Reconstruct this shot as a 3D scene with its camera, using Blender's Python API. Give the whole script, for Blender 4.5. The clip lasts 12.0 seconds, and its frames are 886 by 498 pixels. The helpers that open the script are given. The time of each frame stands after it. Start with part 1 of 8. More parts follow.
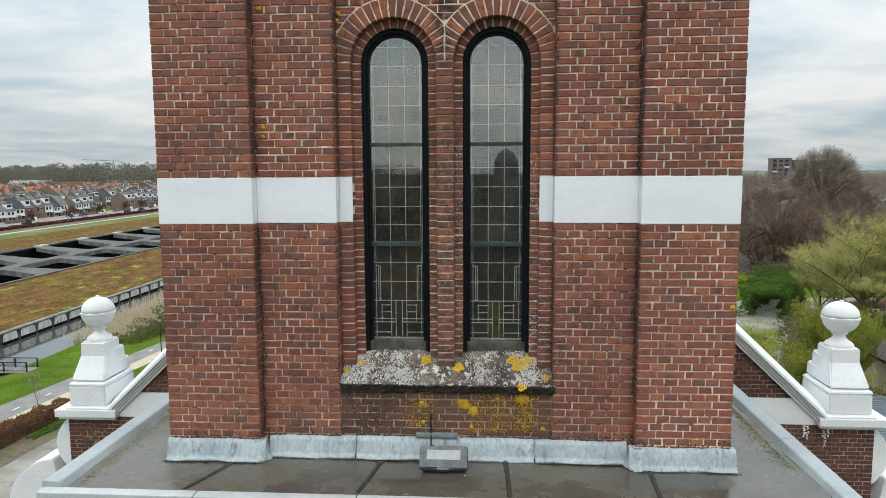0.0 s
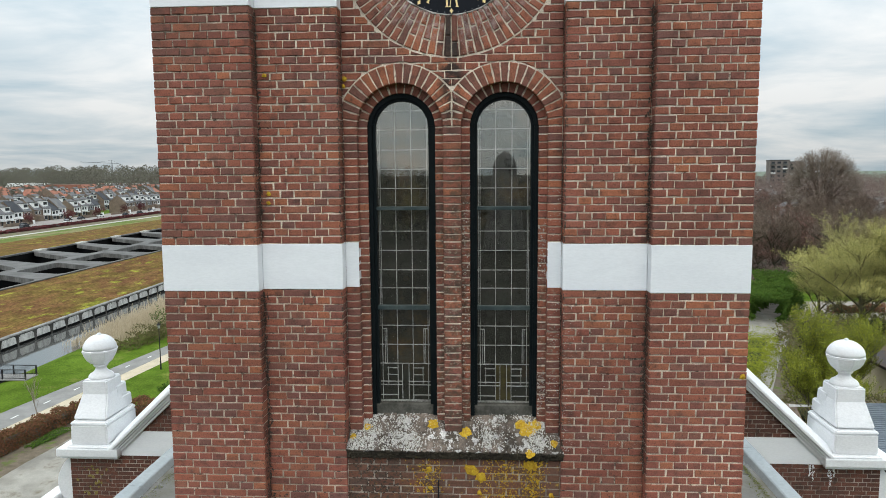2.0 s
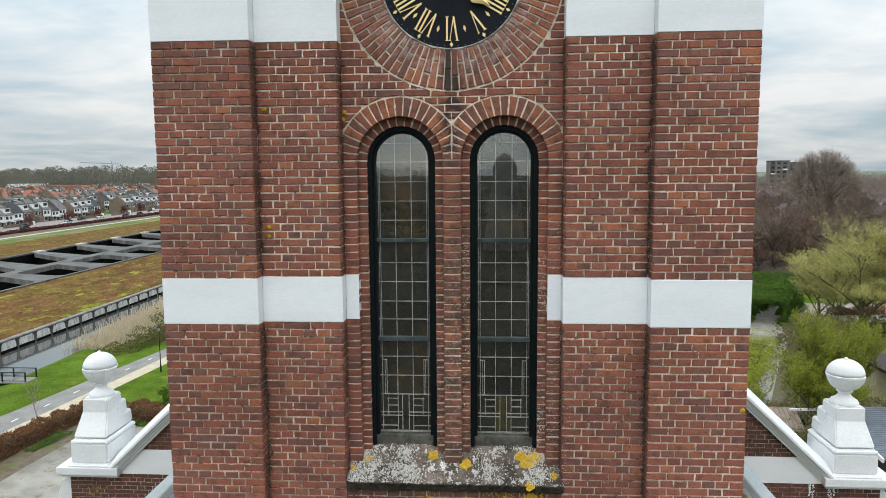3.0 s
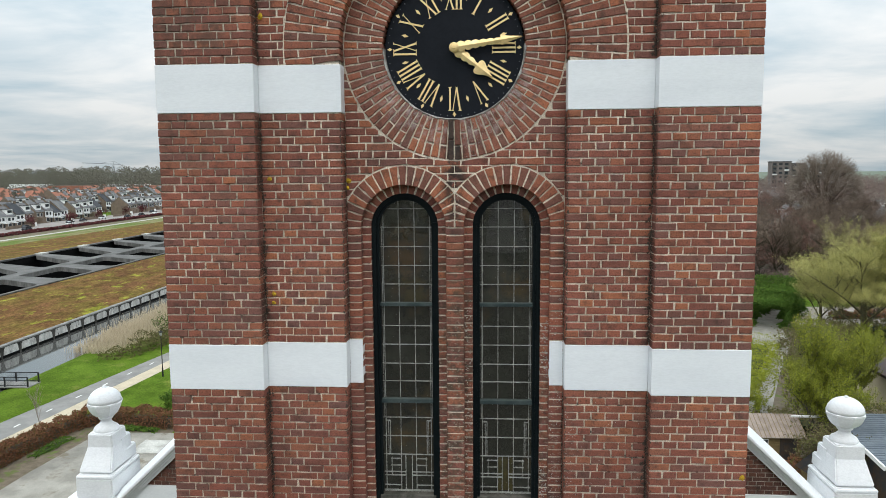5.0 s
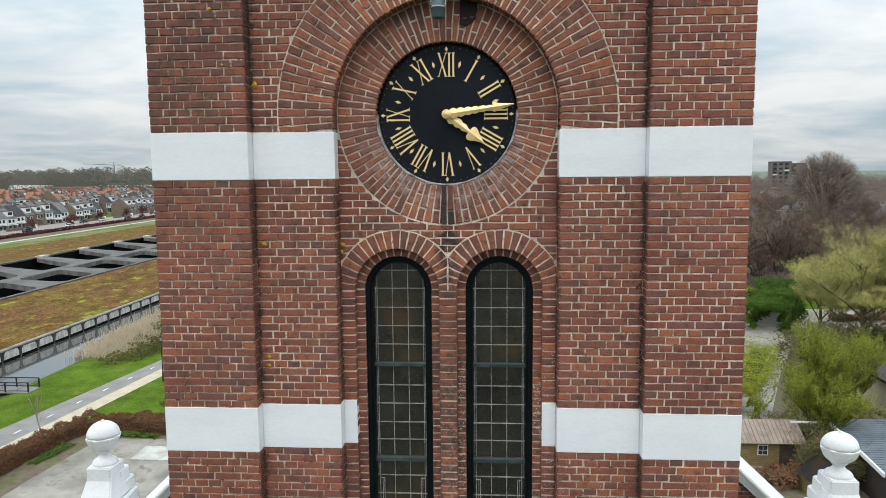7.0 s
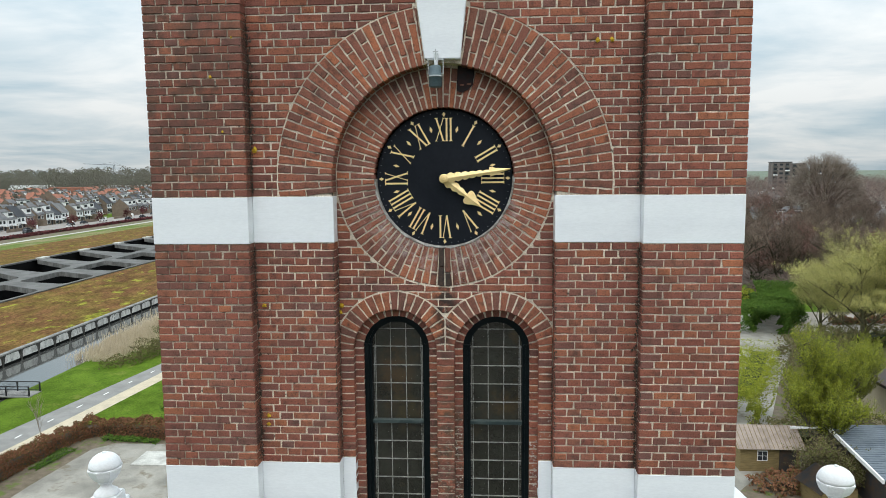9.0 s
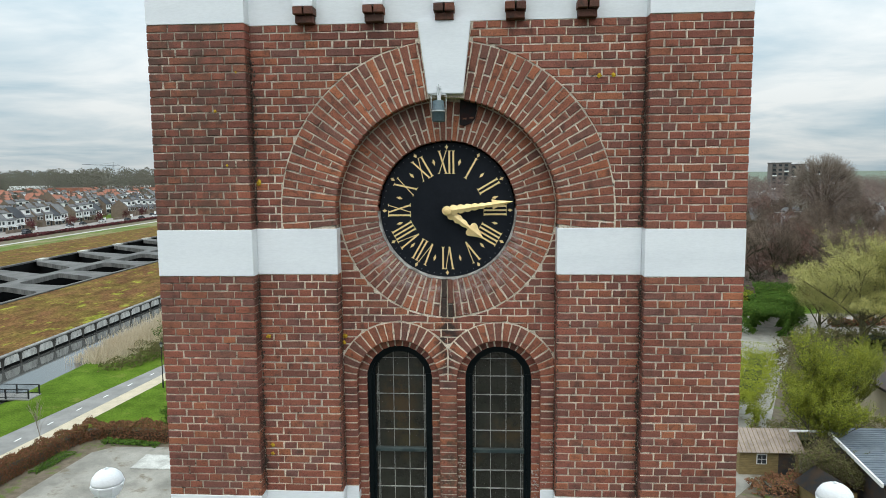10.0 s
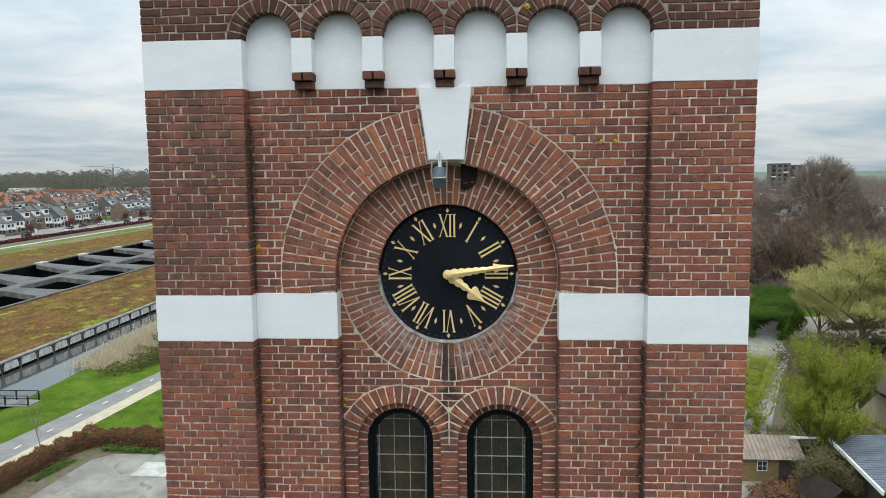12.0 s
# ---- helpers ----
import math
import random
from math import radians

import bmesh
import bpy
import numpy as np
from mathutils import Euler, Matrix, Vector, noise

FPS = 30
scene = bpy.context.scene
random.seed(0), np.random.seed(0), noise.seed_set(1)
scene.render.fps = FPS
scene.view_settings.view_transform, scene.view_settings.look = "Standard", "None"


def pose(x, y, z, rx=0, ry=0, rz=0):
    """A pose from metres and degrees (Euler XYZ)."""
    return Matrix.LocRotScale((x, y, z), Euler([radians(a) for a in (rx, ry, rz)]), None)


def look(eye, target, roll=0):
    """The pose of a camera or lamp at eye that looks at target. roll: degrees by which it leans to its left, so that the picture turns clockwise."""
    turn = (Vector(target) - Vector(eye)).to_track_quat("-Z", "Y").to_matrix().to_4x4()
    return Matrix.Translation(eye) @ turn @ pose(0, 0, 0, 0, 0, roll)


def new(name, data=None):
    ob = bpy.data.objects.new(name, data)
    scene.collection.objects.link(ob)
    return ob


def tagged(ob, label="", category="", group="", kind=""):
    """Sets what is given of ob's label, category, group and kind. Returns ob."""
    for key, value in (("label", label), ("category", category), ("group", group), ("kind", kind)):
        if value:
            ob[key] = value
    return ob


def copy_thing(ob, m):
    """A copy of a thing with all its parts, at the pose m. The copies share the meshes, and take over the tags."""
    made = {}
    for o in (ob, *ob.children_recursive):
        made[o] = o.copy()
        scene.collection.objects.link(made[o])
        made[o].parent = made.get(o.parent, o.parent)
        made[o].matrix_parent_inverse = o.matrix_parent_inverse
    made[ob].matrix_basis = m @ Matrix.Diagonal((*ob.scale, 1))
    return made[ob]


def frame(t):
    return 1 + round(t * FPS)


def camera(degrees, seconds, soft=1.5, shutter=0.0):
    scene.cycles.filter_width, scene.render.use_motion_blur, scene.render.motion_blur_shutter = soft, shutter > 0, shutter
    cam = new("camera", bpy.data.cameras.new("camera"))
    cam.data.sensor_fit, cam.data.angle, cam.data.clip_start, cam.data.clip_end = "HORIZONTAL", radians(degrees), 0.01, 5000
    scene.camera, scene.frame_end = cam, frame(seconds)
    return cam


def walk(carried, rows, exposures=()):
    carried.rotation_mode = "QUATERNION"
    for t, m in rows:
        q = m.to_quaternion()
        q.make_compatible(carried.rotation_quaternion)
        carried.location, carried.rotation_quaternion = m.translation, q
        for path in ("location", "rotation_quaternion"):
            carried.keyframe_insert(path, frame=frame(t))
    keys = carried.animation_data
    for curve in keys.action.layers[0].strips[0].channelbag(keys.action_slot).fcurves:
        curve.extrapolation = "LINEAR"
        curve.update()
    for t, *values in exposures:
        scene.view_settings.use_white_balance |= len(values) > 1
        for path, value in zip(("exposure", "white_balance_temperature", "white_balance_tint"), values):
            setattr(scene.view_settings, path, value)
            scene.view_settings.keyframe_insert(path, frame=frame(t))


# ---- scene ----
cam = camera(64.7, 12.0, soft=0.75)
PATH = [
    (0, (0.368, -5.52, 21.708), (0.234, -3.537, 21.481), -0.3),
    (0.5, (0.33, -5.427, 21.824), (0.202, -3.444, 21.602), -0.3),
    (1, (0.3, -5.428, 21.955), (0.171, -3.445, 21.733), -0.3),
    (1.5, (0.291, -5.438, 22.091), (0.16, -3.454, 21.868), -0.4),
    (2, (0.294, -5.424, 22.227), (0.164, -3.441, 22.004), -0.4),
    (2.5, (0.291, -5.426, 22.35), (0.16, -3.443, 22.127), -0.4),
    (3, (0.294, -5.399, 22.489), (0.164, -3.416, 22.267), -0.4),
    (3.2, (0.3, -5.391, 22.541), (0.168, -3.407, 22.32), -0.4),
    (5, (0.285, -5.408, 23.034), (0.151, -3.425, 22.812), -0.4),
    (5.5, (0.284, -5.424, 23.166), (0.151, -3.441, 22.943), -0.4),
    (6, (0.291, -5.416, 23.297), (0.156, -3.432, 23.076), -0.4),
    (6.5, (0.312, -5.423, 23.428), (0.179, -3.44, 23.205), -0.4),
    (7, (0.347, -5.4, 23.553), (0.212, -3.417, 23.331), -0.5),
    (9, (0.376, -5.42, 24.065), (0.24, -3.438, 23.842), -0.5),
    (9.5, (0.381, -5.425, 24.192), (0.247, -3.442, 23.969), -0.5),
    (10, (0.351, -5.441, 24.323), (0.217, -3.458, 24.101), -0.5),
    (10.5, (0.361, -5.403, 24.444), (0.227, -3.42, 24.222), -0.5),
    (11, (0.361, -5.359, 24.566), (0.227, -3.376, 24.345), -0.5),
    (11.5, (0.348, -5.349, 24.695), (0.214, -3.366, 24.474), -0.5),
    (12, (0.339, -5.345, 24.827), (0.206, -3.361, 24.607), -0.6),
]
# (seconds, stops, kelvin, tint): the clip's camera drifts a little in exposure and balance
BALANCE = [(0, 0.0, 6680, 10), (3, 0.04, 6650, 10), (5, 0.02, 6650, 10), (7, 0.05, 6630, 10), (9.5, 0.07, 6560, 8), (10.3, 0.03, 6490, 7), (11, 0.02, 6480, 7), (12, 0.0, 6500, 9)]
walk(cam, [(t, look(eye, target, roll)) for t, eye, target, roll in PATH], BALANCE)

# ---- sky and light ----
def make_world():
    w = bpy.data.worlds.new("overcast_sky")
    w.use_nodes = True
    nt = w.node_tree
    nt.nodes.clear()
    N, L = nt.nodes.new, nt.links.new
    tc = N("ShaderNodeTexCoord")
    sep = N("ShaderNodeSeparateXYZ")
    L(tc.outputs["Generated"], sep.inputs[0])
    # cloud sheet: the direction laid out on a flat layer overhead
    zc = N("ShaderNodeMath"); zc.operation = "MAXIMUM"; zc.inputs[1].default_value = 0.0
    L(sep.outputs["Z"], zc.inputs[0])
    za = N("ShaderNodeMath"); za.operation = "ADD"; za.inputs[1].default_value = 0.12
    L(zc.outputs[0], za.inputs[0])
    dx = N("ShaderNodeMath"); dx.operation = "DIVIDE"
    dy = N("ShaderNodeMath"); dy.operation = "DIVIDE"
    L(sep.outputs["X"], dx.inputs[0]); L(za.outputs[0], dx.inputs[1])
    L(sep.outputs["Y"], dy.inputs[0]); L(za.outputs[0], dy.inputs[1])
    comb = N("ShaderNodeCombineXYZ")
    L(dx.outputs[0], comb.inputs[0]); L(dy.outputs[0], comb.inputs[1])
    cloud = N("ShaderNodeTexNoise")
    cloud.inputs["Scale"].default_value = CLOUD_SCALE
    cloud.inputs["Detail"].default_value = 7
    cloud.inputs["Roughness"].default_value = 0.55
    cloud.inputs["Distortion"].default_value = 0.35
    L(comb.outputs[0], cloud.inputs["Vector"])
    ramp = N("ShaderNodeValToRGB")
    ramp.color_ramp.elements[0].position, ramp.color_ramp.elements[1].position = 0.39, 0.63
    ramp.color_ramp.elements[0].color = (*CLOUD_DARK, 1)
    ramp.color_ramp.elements[1].color = (*CLOUD_LIGHT, 1)
    L(cloud.outputs["Fac"], ramp.inputs[0])
    # overcast brightening towards the zenith
    up = N("ShaderNodeMapRange")
    up.inputs["From Min"].default_value, up.inputs["From Max"].default_value = 0.0, 1.0
    up.inputs["To Min"].default_value, up.inputs["To Max"].default_value = SKY_LOW, SKY_HIGH
    L(zc.outputs[0], up.inputs["Value"])
    sky = N("ShaderNodeTexSky")
    sky.sky_type, sky.sun_disc = "NISHITA", False
    sky.sun_elevation, sky.sun_rotation = radians(SUN_UP), radians(SUN_ROUND)
    bg = N("ShaderNodeBackground")
    L(ramp.outputs[0], bg.inputs["Color"])
    L(up.outputs[0], bg.inputs["Strength"])
    bg2 = N("ShaderNodeBackground")
    L(sky.outputs[0], bg2.inputs["Color"])
    bg2.inputs["Strength"].default_value = 0.05
    mix = N("ShaderNodeMixShader"); mix.inputs[0].default_value = 0.12
    L(bg.outputs[0], mix.inputs[1]); L(bg2.outputs[0], mix.inputs[2])
    out = N("ShaderNodeOutputWorld")
    L(mix.outputs[0], out.inputs["Surface"])
    scene.world = w


CLOUD_SCALE = 0.75
CLOUD_DARK, CLOUD_LIGHT = (0.52, 0.655, 0.745), (0.94, 0.97, 0.985)
SKY_LOW, SKY_HIGH = 0.75, 3.0
SUN_UP, SUN_ROUND = 53.0, 185.0
make_world()
sun = new("sun", bpy.data.lights.new("sun", "SUN"))
sun.data.energy, sun.data.angle, sun.data.color = 0.7, radians(40), (1.0, 0.96, 0.9)
sun.matrix_world = look((-4, -45, 60), (0, 0, 0))


# ---- materials ----
def material(name, base, second=None, rough=0.8, metal=0.0, scale=3.0, fine=40.0, bump=0.3, depth=0.01, amount=0.6,
             vary="", hue=None, third=None, third_scale=1.0, third_cut=(0.55, 0.62), space="Object", stretch=(1, 1, 1), spec=0.25, rvar=0.1, large=0.0, large_dark=0.72, pits=None):
    """Two-scale procedural surface: base mixed with second by a coarse noise, grain by a fine one, an optional third colour in patches."""
    m = bpy.data.materials.new(name)
    m.use_nodes = True
    nt = m.node_tree
    N, L = nt.nodes.new, nt.links.new
    b = nt.nodes["Principled BSDF"]
    b.inputs["Roughness"].default_value, b.inputs["Metallic"].default_value = rough, metal
    b.inputs["Specular IOR Level"].default_value = spec
    if space == "World":
        tc = N("ShaderNodeNewGeometry"); co = tc.outputs["Position"]
    else:
        tc = N("ShaderNodeTexCoord"); co = tc.outputs[space]
    mp = N("ShaderNodeMapping"); mp.inputs["Scale"].default_value = stretch
    L(co, mp.inputs["Vector"])
    co = mp.outputs["Vector"]

    def noise_node(sc, detail=5, rough_=0.6):
        n = N("ShaderNodeTexNoise")
        n.inputs["Scale"].default_value, n.inputs["Detail"].default_value, n.inputs["Roughness"].default_value = sc, detail, rough_
        L(co, n.inputs["Vector"])
        return n

    def mix(fac, a, c, mode="MIX"):
        x = N("ShaderNodeMix"); x.data_type, x.blend_type = "RGBA", mode
        for v, sock in ((fac, x.inputs[0]), (a, x.inputs[6]), (c, x.inputs[7])):
            if isinstance(v, (int, float)):
                sock.default_value = v
            elif isinstance(v, tuple):
                sock.default_value = (*v, 1)
            else:
                L(v, sock)
        return x.outputs[2]

    def band(sock, lo, hi, a=0.0, c=1.0):
        r = N("ShaderNodeMapRange"); r.interpolation_type = "SMOOTHSTEP"
        for i, v in enumerate((lo, hi, a, c)):
            r.inputs[i + 1].default_value = v
        L(sock, r.inputs[0])
        return r.outputs[0]

    coarse, grain = noise_node(scale), noise_node(fine, 4, 0.7)
    col = base
    if vary:
        if vary == "object":
            rnd = N("ShaderNodeObjectInfo").outputs["Random"]
        else:
            rnd = N("ShaderNodeNewGeometry").outputs["Random Per Island"]
        ramp = N("ShaderNodeValToRGB")
        els = ramp.color_ramp.elements
        hues = hue or [base, second]
        while len(els) < len(hues):
            els.new(0.5)
        for i, c in enumerate(hues):
            els[i].position, els[i].color = i / (len(hues) - 1), (*c, 1)
        L(rnd, ramp.inputs[0])
        col = ramp.outputs[0]
    if second and not vary:
        col = mix(band(coarse.outputs["Fac"], 0.35, 0.68), col, second)
    elif second:
        col = mix(band(coarse.outputs["Fac"], 0.48, 0.75, 0, amount), col, second)
    if third:
        t = noise_node(third_scale, 6, 0.65)
        col = mix(band(t.outputs["Fac"], *third_cut), col, third)
    if pits:
        # (scale, from, to, strength, colour): small burnt spots and chips
        col = mix(band(noise_node(pits[0], 3, 0.75).outputs["Fac"], pits[1], pits[2], 0, pits[3]), col, pits[4])
    g = band(grain.outputs["Fac"], 0.25, 0.75, 1 - 0.35 * amount, 1 + 0.25 * amount)
    v = N("ShaderNodeCombineXYZ")
    for i in range(3):
        L(g, v.inputs[i])
    col = mix(1.0, col, v.outputs[0], "MULTIPLY")
    if large:
        big = band(noise_node(large, 6, 0.6).outputs["Fac"], 0.32, 0.66, large_dark, 1.12)
        v2 = N("ShaderNodeCombineXYZ")
        for i in range(3):
            L(big, v2.inputs[i])
        col = mix(1.0, col, v2.outputs[0], "MULTIPLY")
    L(col, b.inputs["Base Color"])
    L(band(coarse.outputs["Fac"], 0.3, 0.7, max(0.02, rough - rvar), min(1, rough + rvar)), b.inputs["Roughness"])
    if bump:
        bp = N("ShaderNodeBump"); bp.inputs["Strength"].default_value, bp.inputs["Distance"].default_value = bump, depth
        add = N("ShaderNodeMath"); add.operation = "ADD"
        L(coarse.outputs["Fac"], add.inputs[0]); L(grain.outputs["Fac"], add.inputs[1])
        L(add.outputs[0], bp.inputs["Height"])
        L(bp.outputs[0], b.inputs["Normal"])
    return m


BRICKS = [(0.195, 0.080, 0.061), (0.276, 0.098, 0.070), (0.316, 0.111, 0.071), (0.254, 0.096, 0.071), (0.335, 0.117, 0.073), (0.292, 0.099, 0.070),
          (0.188, 0.088, 0.070), (0.340, 0.125, 0.073), (0.248, 0.088, 0.065), (0.415, 0.150, 0.078), (0.215, 0.101, 0.083), (0.228, 0.089, 0.067)]
M = {}
for way in ("object", "island"):
    M["brick_" + way] = material("brick_" + way, BRICKS[1], (0.085, 0.048, 0.04), 0.88, scale=11, fine=95, bump=0.7, depth=0.005, large=0.8, large_dark=0.79,
                                 amount=0.75, vary=way, hue=BRICKS, space="World", third=(0.36, 0.29, 0.24), third_scale=22, third_cut=(0.68, 0.82), pits=(62, 0.56, 0.70, 0.75, (0.055, 0.035, 0.030)))
    M["warm_" + way] = material("warm_brick_" + way, BRICKS[4], (0.09, 0.05, 0.04), 0.88, scale=14, fine=95, bump=0.6, depth=0.004, large=0.9, large_dark=0.85,
                                amount=0.9, vary=way, hue=[(0.26, 0.098, 0.067), (0.325, 0.115, 0.068), (0.19, 0.090, 0.070), (0.29, 0.106, 0.067), (0.22, 0.088, 0.065), (0.41, 0.145, 0.074), (0.31, 0.110, 0.068), (0.175, 0.078, 0.060)],
                                space="World", third=(0.40, 0.32, 0.27), third_scale=22, third_cut=(0.66, 0.80), pits=(62, 0.56, 0.70, 0.7, (0.065, 0.040, 0.034)))
    M["dark_" + way] = material("weathered_brick_" + way, BRICKS[0], (0.07, 0.05, 0.042), 0.9, scale=14, fine=95, bump=0.6, depth=0.004, large=0.9,
                                amount=1.0, vary=way, hue=[(0.10, 0.055, 0.044), (0.165, 0.070, 0.050), (0.125, 0.060, 0.047), (0.20, 0.080, 0.053)], space="World",
                                third=(0.33, 0.29, 0.25), third_scale=24, third_cut=(0.66, 0.80))
M["black_brick"] = material("blackened_brick", (0.045, 0.035, 0.030), (0.085, 0.055, 0.045), 0.9, scale=25, fine=95, bump=0.6, depth=0.004, amount=0.9, space="World",
                            third=(0.20, 0.17, 0.15), third_scale=26, third_cut=(0.62, 0.74))
M["mortar"] = material("mortar", (0.83, 0.735, 0.60), (0.60, 0.51, 0.41), 0.95, scale=9, fine=110, bump=0.6, depth=0.004, space="World", amount=1.1, large=1.1, large_dark=0.68,
                       third=(0.12, 0.10, 0.08), third_scale=17, third_cut=(0.57, 0.68))
M["mortar_aged"] = material("sooty_mortar", (0.73, 0.63, 0.51), (0.45, 0.37, 0.29), 0.95, scale=9, fine=110, bump=0.6, depth=0.004, space="World", amount=1.1, large=1.0, large_dark=0.6,
                            third=(0.10, 0.085, 0.07), third_scale=16, third_cut=(0.54, 0.66))
M["mortar_dark"] = material("weathered_mortar", (0.52, 0.46, 0.39), (0.28, 0.24, 0.20), 0.95, scale=9, fine=110, bump=0.6, depth=0.004, space="World", amount=1.1, large=1.3, large_dark=0.6)
M["white"] = material("white_masonry_paint", (0.85, 0.87, 0.89), (0.80, 0.82, 0.845), 0.55, scale=1.4, fine=22, bump=0.10, depth=0.003, amount=0.12,
                      space="World", stretch=(1, 1, 3.5))
# grey weathering on a white dimmed to offset the open sky on these stones
M["white_worn_dimmed"] = material("weathered_white_dimmed", (0.82, 0.83, 0.84), (0.76, 0.775, 0.79), 0.6, scale=1.6, fine=26, bump=0.2, depth=0.004, amount=0.22,
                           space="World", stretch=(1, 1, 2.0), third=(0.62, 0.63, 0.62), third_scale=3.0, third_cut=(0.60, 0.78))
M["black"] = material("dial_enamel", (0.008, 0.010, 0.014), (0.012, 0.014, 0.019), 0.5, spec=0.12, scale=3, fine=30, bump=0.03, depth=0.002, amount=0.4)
M["gold"] = material("gold_leaf", (1.0, 0.76, 0.38), (0.93, 0.67, 0.30), 0.42, 0.35, spec=0.5, scale=9, fine=60, bump=0.1, depth=0.002, amount=0.2)
M["frame"] = material("dark_green_paint", (0.004, 0.007, 0.008), (0.007, 0.011, 0.012), 0.5, spec=0.10, scale=6, fine=50, bump=0.08, depth=0.002, amount=0.4)
M["came"] = material("lead_came", (0.70, 0.70, 0.68), (0.40, 0.40, 0.38), 0.6, 0.0, scale=15, fine=90, bump=0.1, depth=0.001)
M["lead"] = material("weathered_lead", (0.30, 0.355, 0.38), (0.42, 0.475, 0.49), 0.55, 0.15, scale=4.5, fine=36, bump=0.4, depth=0.006, amount=0.6,
                     third=(0.21, 0.25, 0.26), third_scale=13, third_cut=(0.56, 0.68), space="World", stretch=(1, 1, 0.3), pits=(55, 0.62, 0.72, 0.6, (0.12, 0.14, 0.13)))
M["bitumen"] = material("wet_bitumen_roof", (0.078, 0.070, 0.056), (0.145, 0.132, 0.112), 0.24, scale=1.6, fine=24, bump=0.12, depth=0.004, amount=0.5,
                        third=(0.10, 0.088, 0.050), third_scale=1.6, third_cut=(0.52, 0.66), space="World", rvar=0.24, spec=0.6)
M["lichen"] = material("orange_lichen", (0.62, 0.42, 0.035), (0.42, 0.23, 0.02), 0.95, scale=45, fine=160, bump=0.9, depth=0.006, amount=0.8)
M["lichen_grey"] = material("grey_lichen", (0.66, 0.65, 0.62), (0.46, 0.45, 0.41), 0.95, scale=30, fine=160, bump=0.9, depth=0.005, amount=0.8)
M["iron"] = material("grey_cast_metal", (0.16, 0.17, 0.18), (0.11, 0.12, 0.13), 0.5, 0.5, scale=10, fine=60, bump=0.15, depth=0.002)


M["moss_green"] = material("olive_moss", (0.16, 0.165, 0.05), (0.10, 0.11, 0.035), 0.95, scale=20, fine=80, bump=0.6, depth=0.004)
M["lichen_olive"] = material("olive_lichen", (0.30, 0.25, 0.07), (0.22, 0.18, 0.06), 0.95, scale=20, fine=80, bump=0.6, depth=0.004)
# black moss, and the painted shade under sill and flashing
M["moss"] = material("black_moss_shade", (0.022, 0.018, 0.013), (0.05, 0.042, 0.028), 0.95, scale=14, fine=80, bump=0.8, depth=0.006, space="World", third=(0.14, 0.12, 0.03), third_scale=14, third_cut=(0.64, 0.72))
M["rim"] = material("dull_lead_rim", (0.46, 0.45, 0.43), (0.20, 0.18, 0.16), 0.7, 0.1, scale=12, fine=60, bump=0.4, depth=0.004)
M["rust"] = material("rusty_pipe", (0.22, 0.10, 0.06), (0.13, 0.06, 0.04), 0.7, 0.3, scale=20, fine=80, bump=0.3, depth=0.002)
M["hole_shade"] = material("painted_hole_shade", (0.005, 0.003, 0.003), (0.022, 0.004, 0.004), 0.6, scale=20, fine=60, bump=0.4, depth=0.004)
M["lamp_grey"] = material("blue_grey_metal", (0.09, 0.13, 0.15), (0.13, 0.17, 0.18), 0.55, 0.2, scale=10, fine=60, bump=0.1, depth=0.002)
M["steel"] = material("galvanised_steel", (0.33, 0.38, 0.37), (0.25, 0.29, 0.28), 0.5, 0.5, scale=14, fine=60, bump=0.1, depth=0.002)


def stain(m, colour, at, reach, inner, cut, scale, strength=1.0, below=None):
    """Lays a stain with a ragged rim over a material: strongest within `inner` of its middle, gone at 1; reach is its half size in x and z."""
    nt = m.node_tree
    N, L = nt.nodes.new, nt.links.new
    b = nt.nodes["Principled BSDF"]
    old = b.inputs["Base Color"].links[0].from_socket
    geo = N("ShaderNodeNewGeometry")
    mp = N("ShaderNodeMapping"); mp.vector_type = "TEXTURE"
    mp.inputs["Location"].default_value, mp.inputs["Scale"].default_value = (at[0], 0, at[1]), (reach[0], 1e6, reach[1])
    L(geo.outputs["Position"], mp.inputs["Vector"])
    ln = N("ShaderNodeVectorMath"); ln.operation = "LENGTH"; L(mp.outputs[0], ln.inputs[0])

    def ease(sock, a, c, u, v):
        r = N("ShaderNodeMapRange"); r.interpolation_type = "SMOOTHSTEP"
        for k, q in enumerate((a, c, u, v)):
            r.inputs[k + 1].default_value = q
        L(sock, r.inputs[0])
        return r.outputs[0]

    def times(p, q):
        x = N("ShaderNodeMath"); x.operation = "MULTIPLY"; L(p, x.inputs[0]); L(q, x.inputs[1])
        return x.outputs[0]

    n = N("ShaderNodeTexNoise")
    n.inputs["Scale"].default_value, n.inputs["Detail"].default_value, n.inputs["Roughness"].default_value = scale, 6, 0.7
    L(geo.outputs["Position"], n.inputs["Vector"])
    fac = times(ease(ln.outputs["Value"], inner, 1.0, strength, 0.0), ease(n.outputs["Fac"], cut[0], cut[1], 0.0, 1.0))
    if below is not None:
        sep = N("ShaderNodeSeparateXYZ"); L(geo.outputs["Position"], sep.inputs[0])
        fac = times(fac, ease(sep.outputs["Z"], below[0], below[1], 1.0, 0.0))
    x = N("ShaderNodeMix"); x.data_type = "RGBA"
    L(fac, x.inputs[0]); L(old, x.inputs[6]); x.inputs[7].default_value = (*colour, 1)
    L(x.outputs[2], b.inputs["Base Color"])


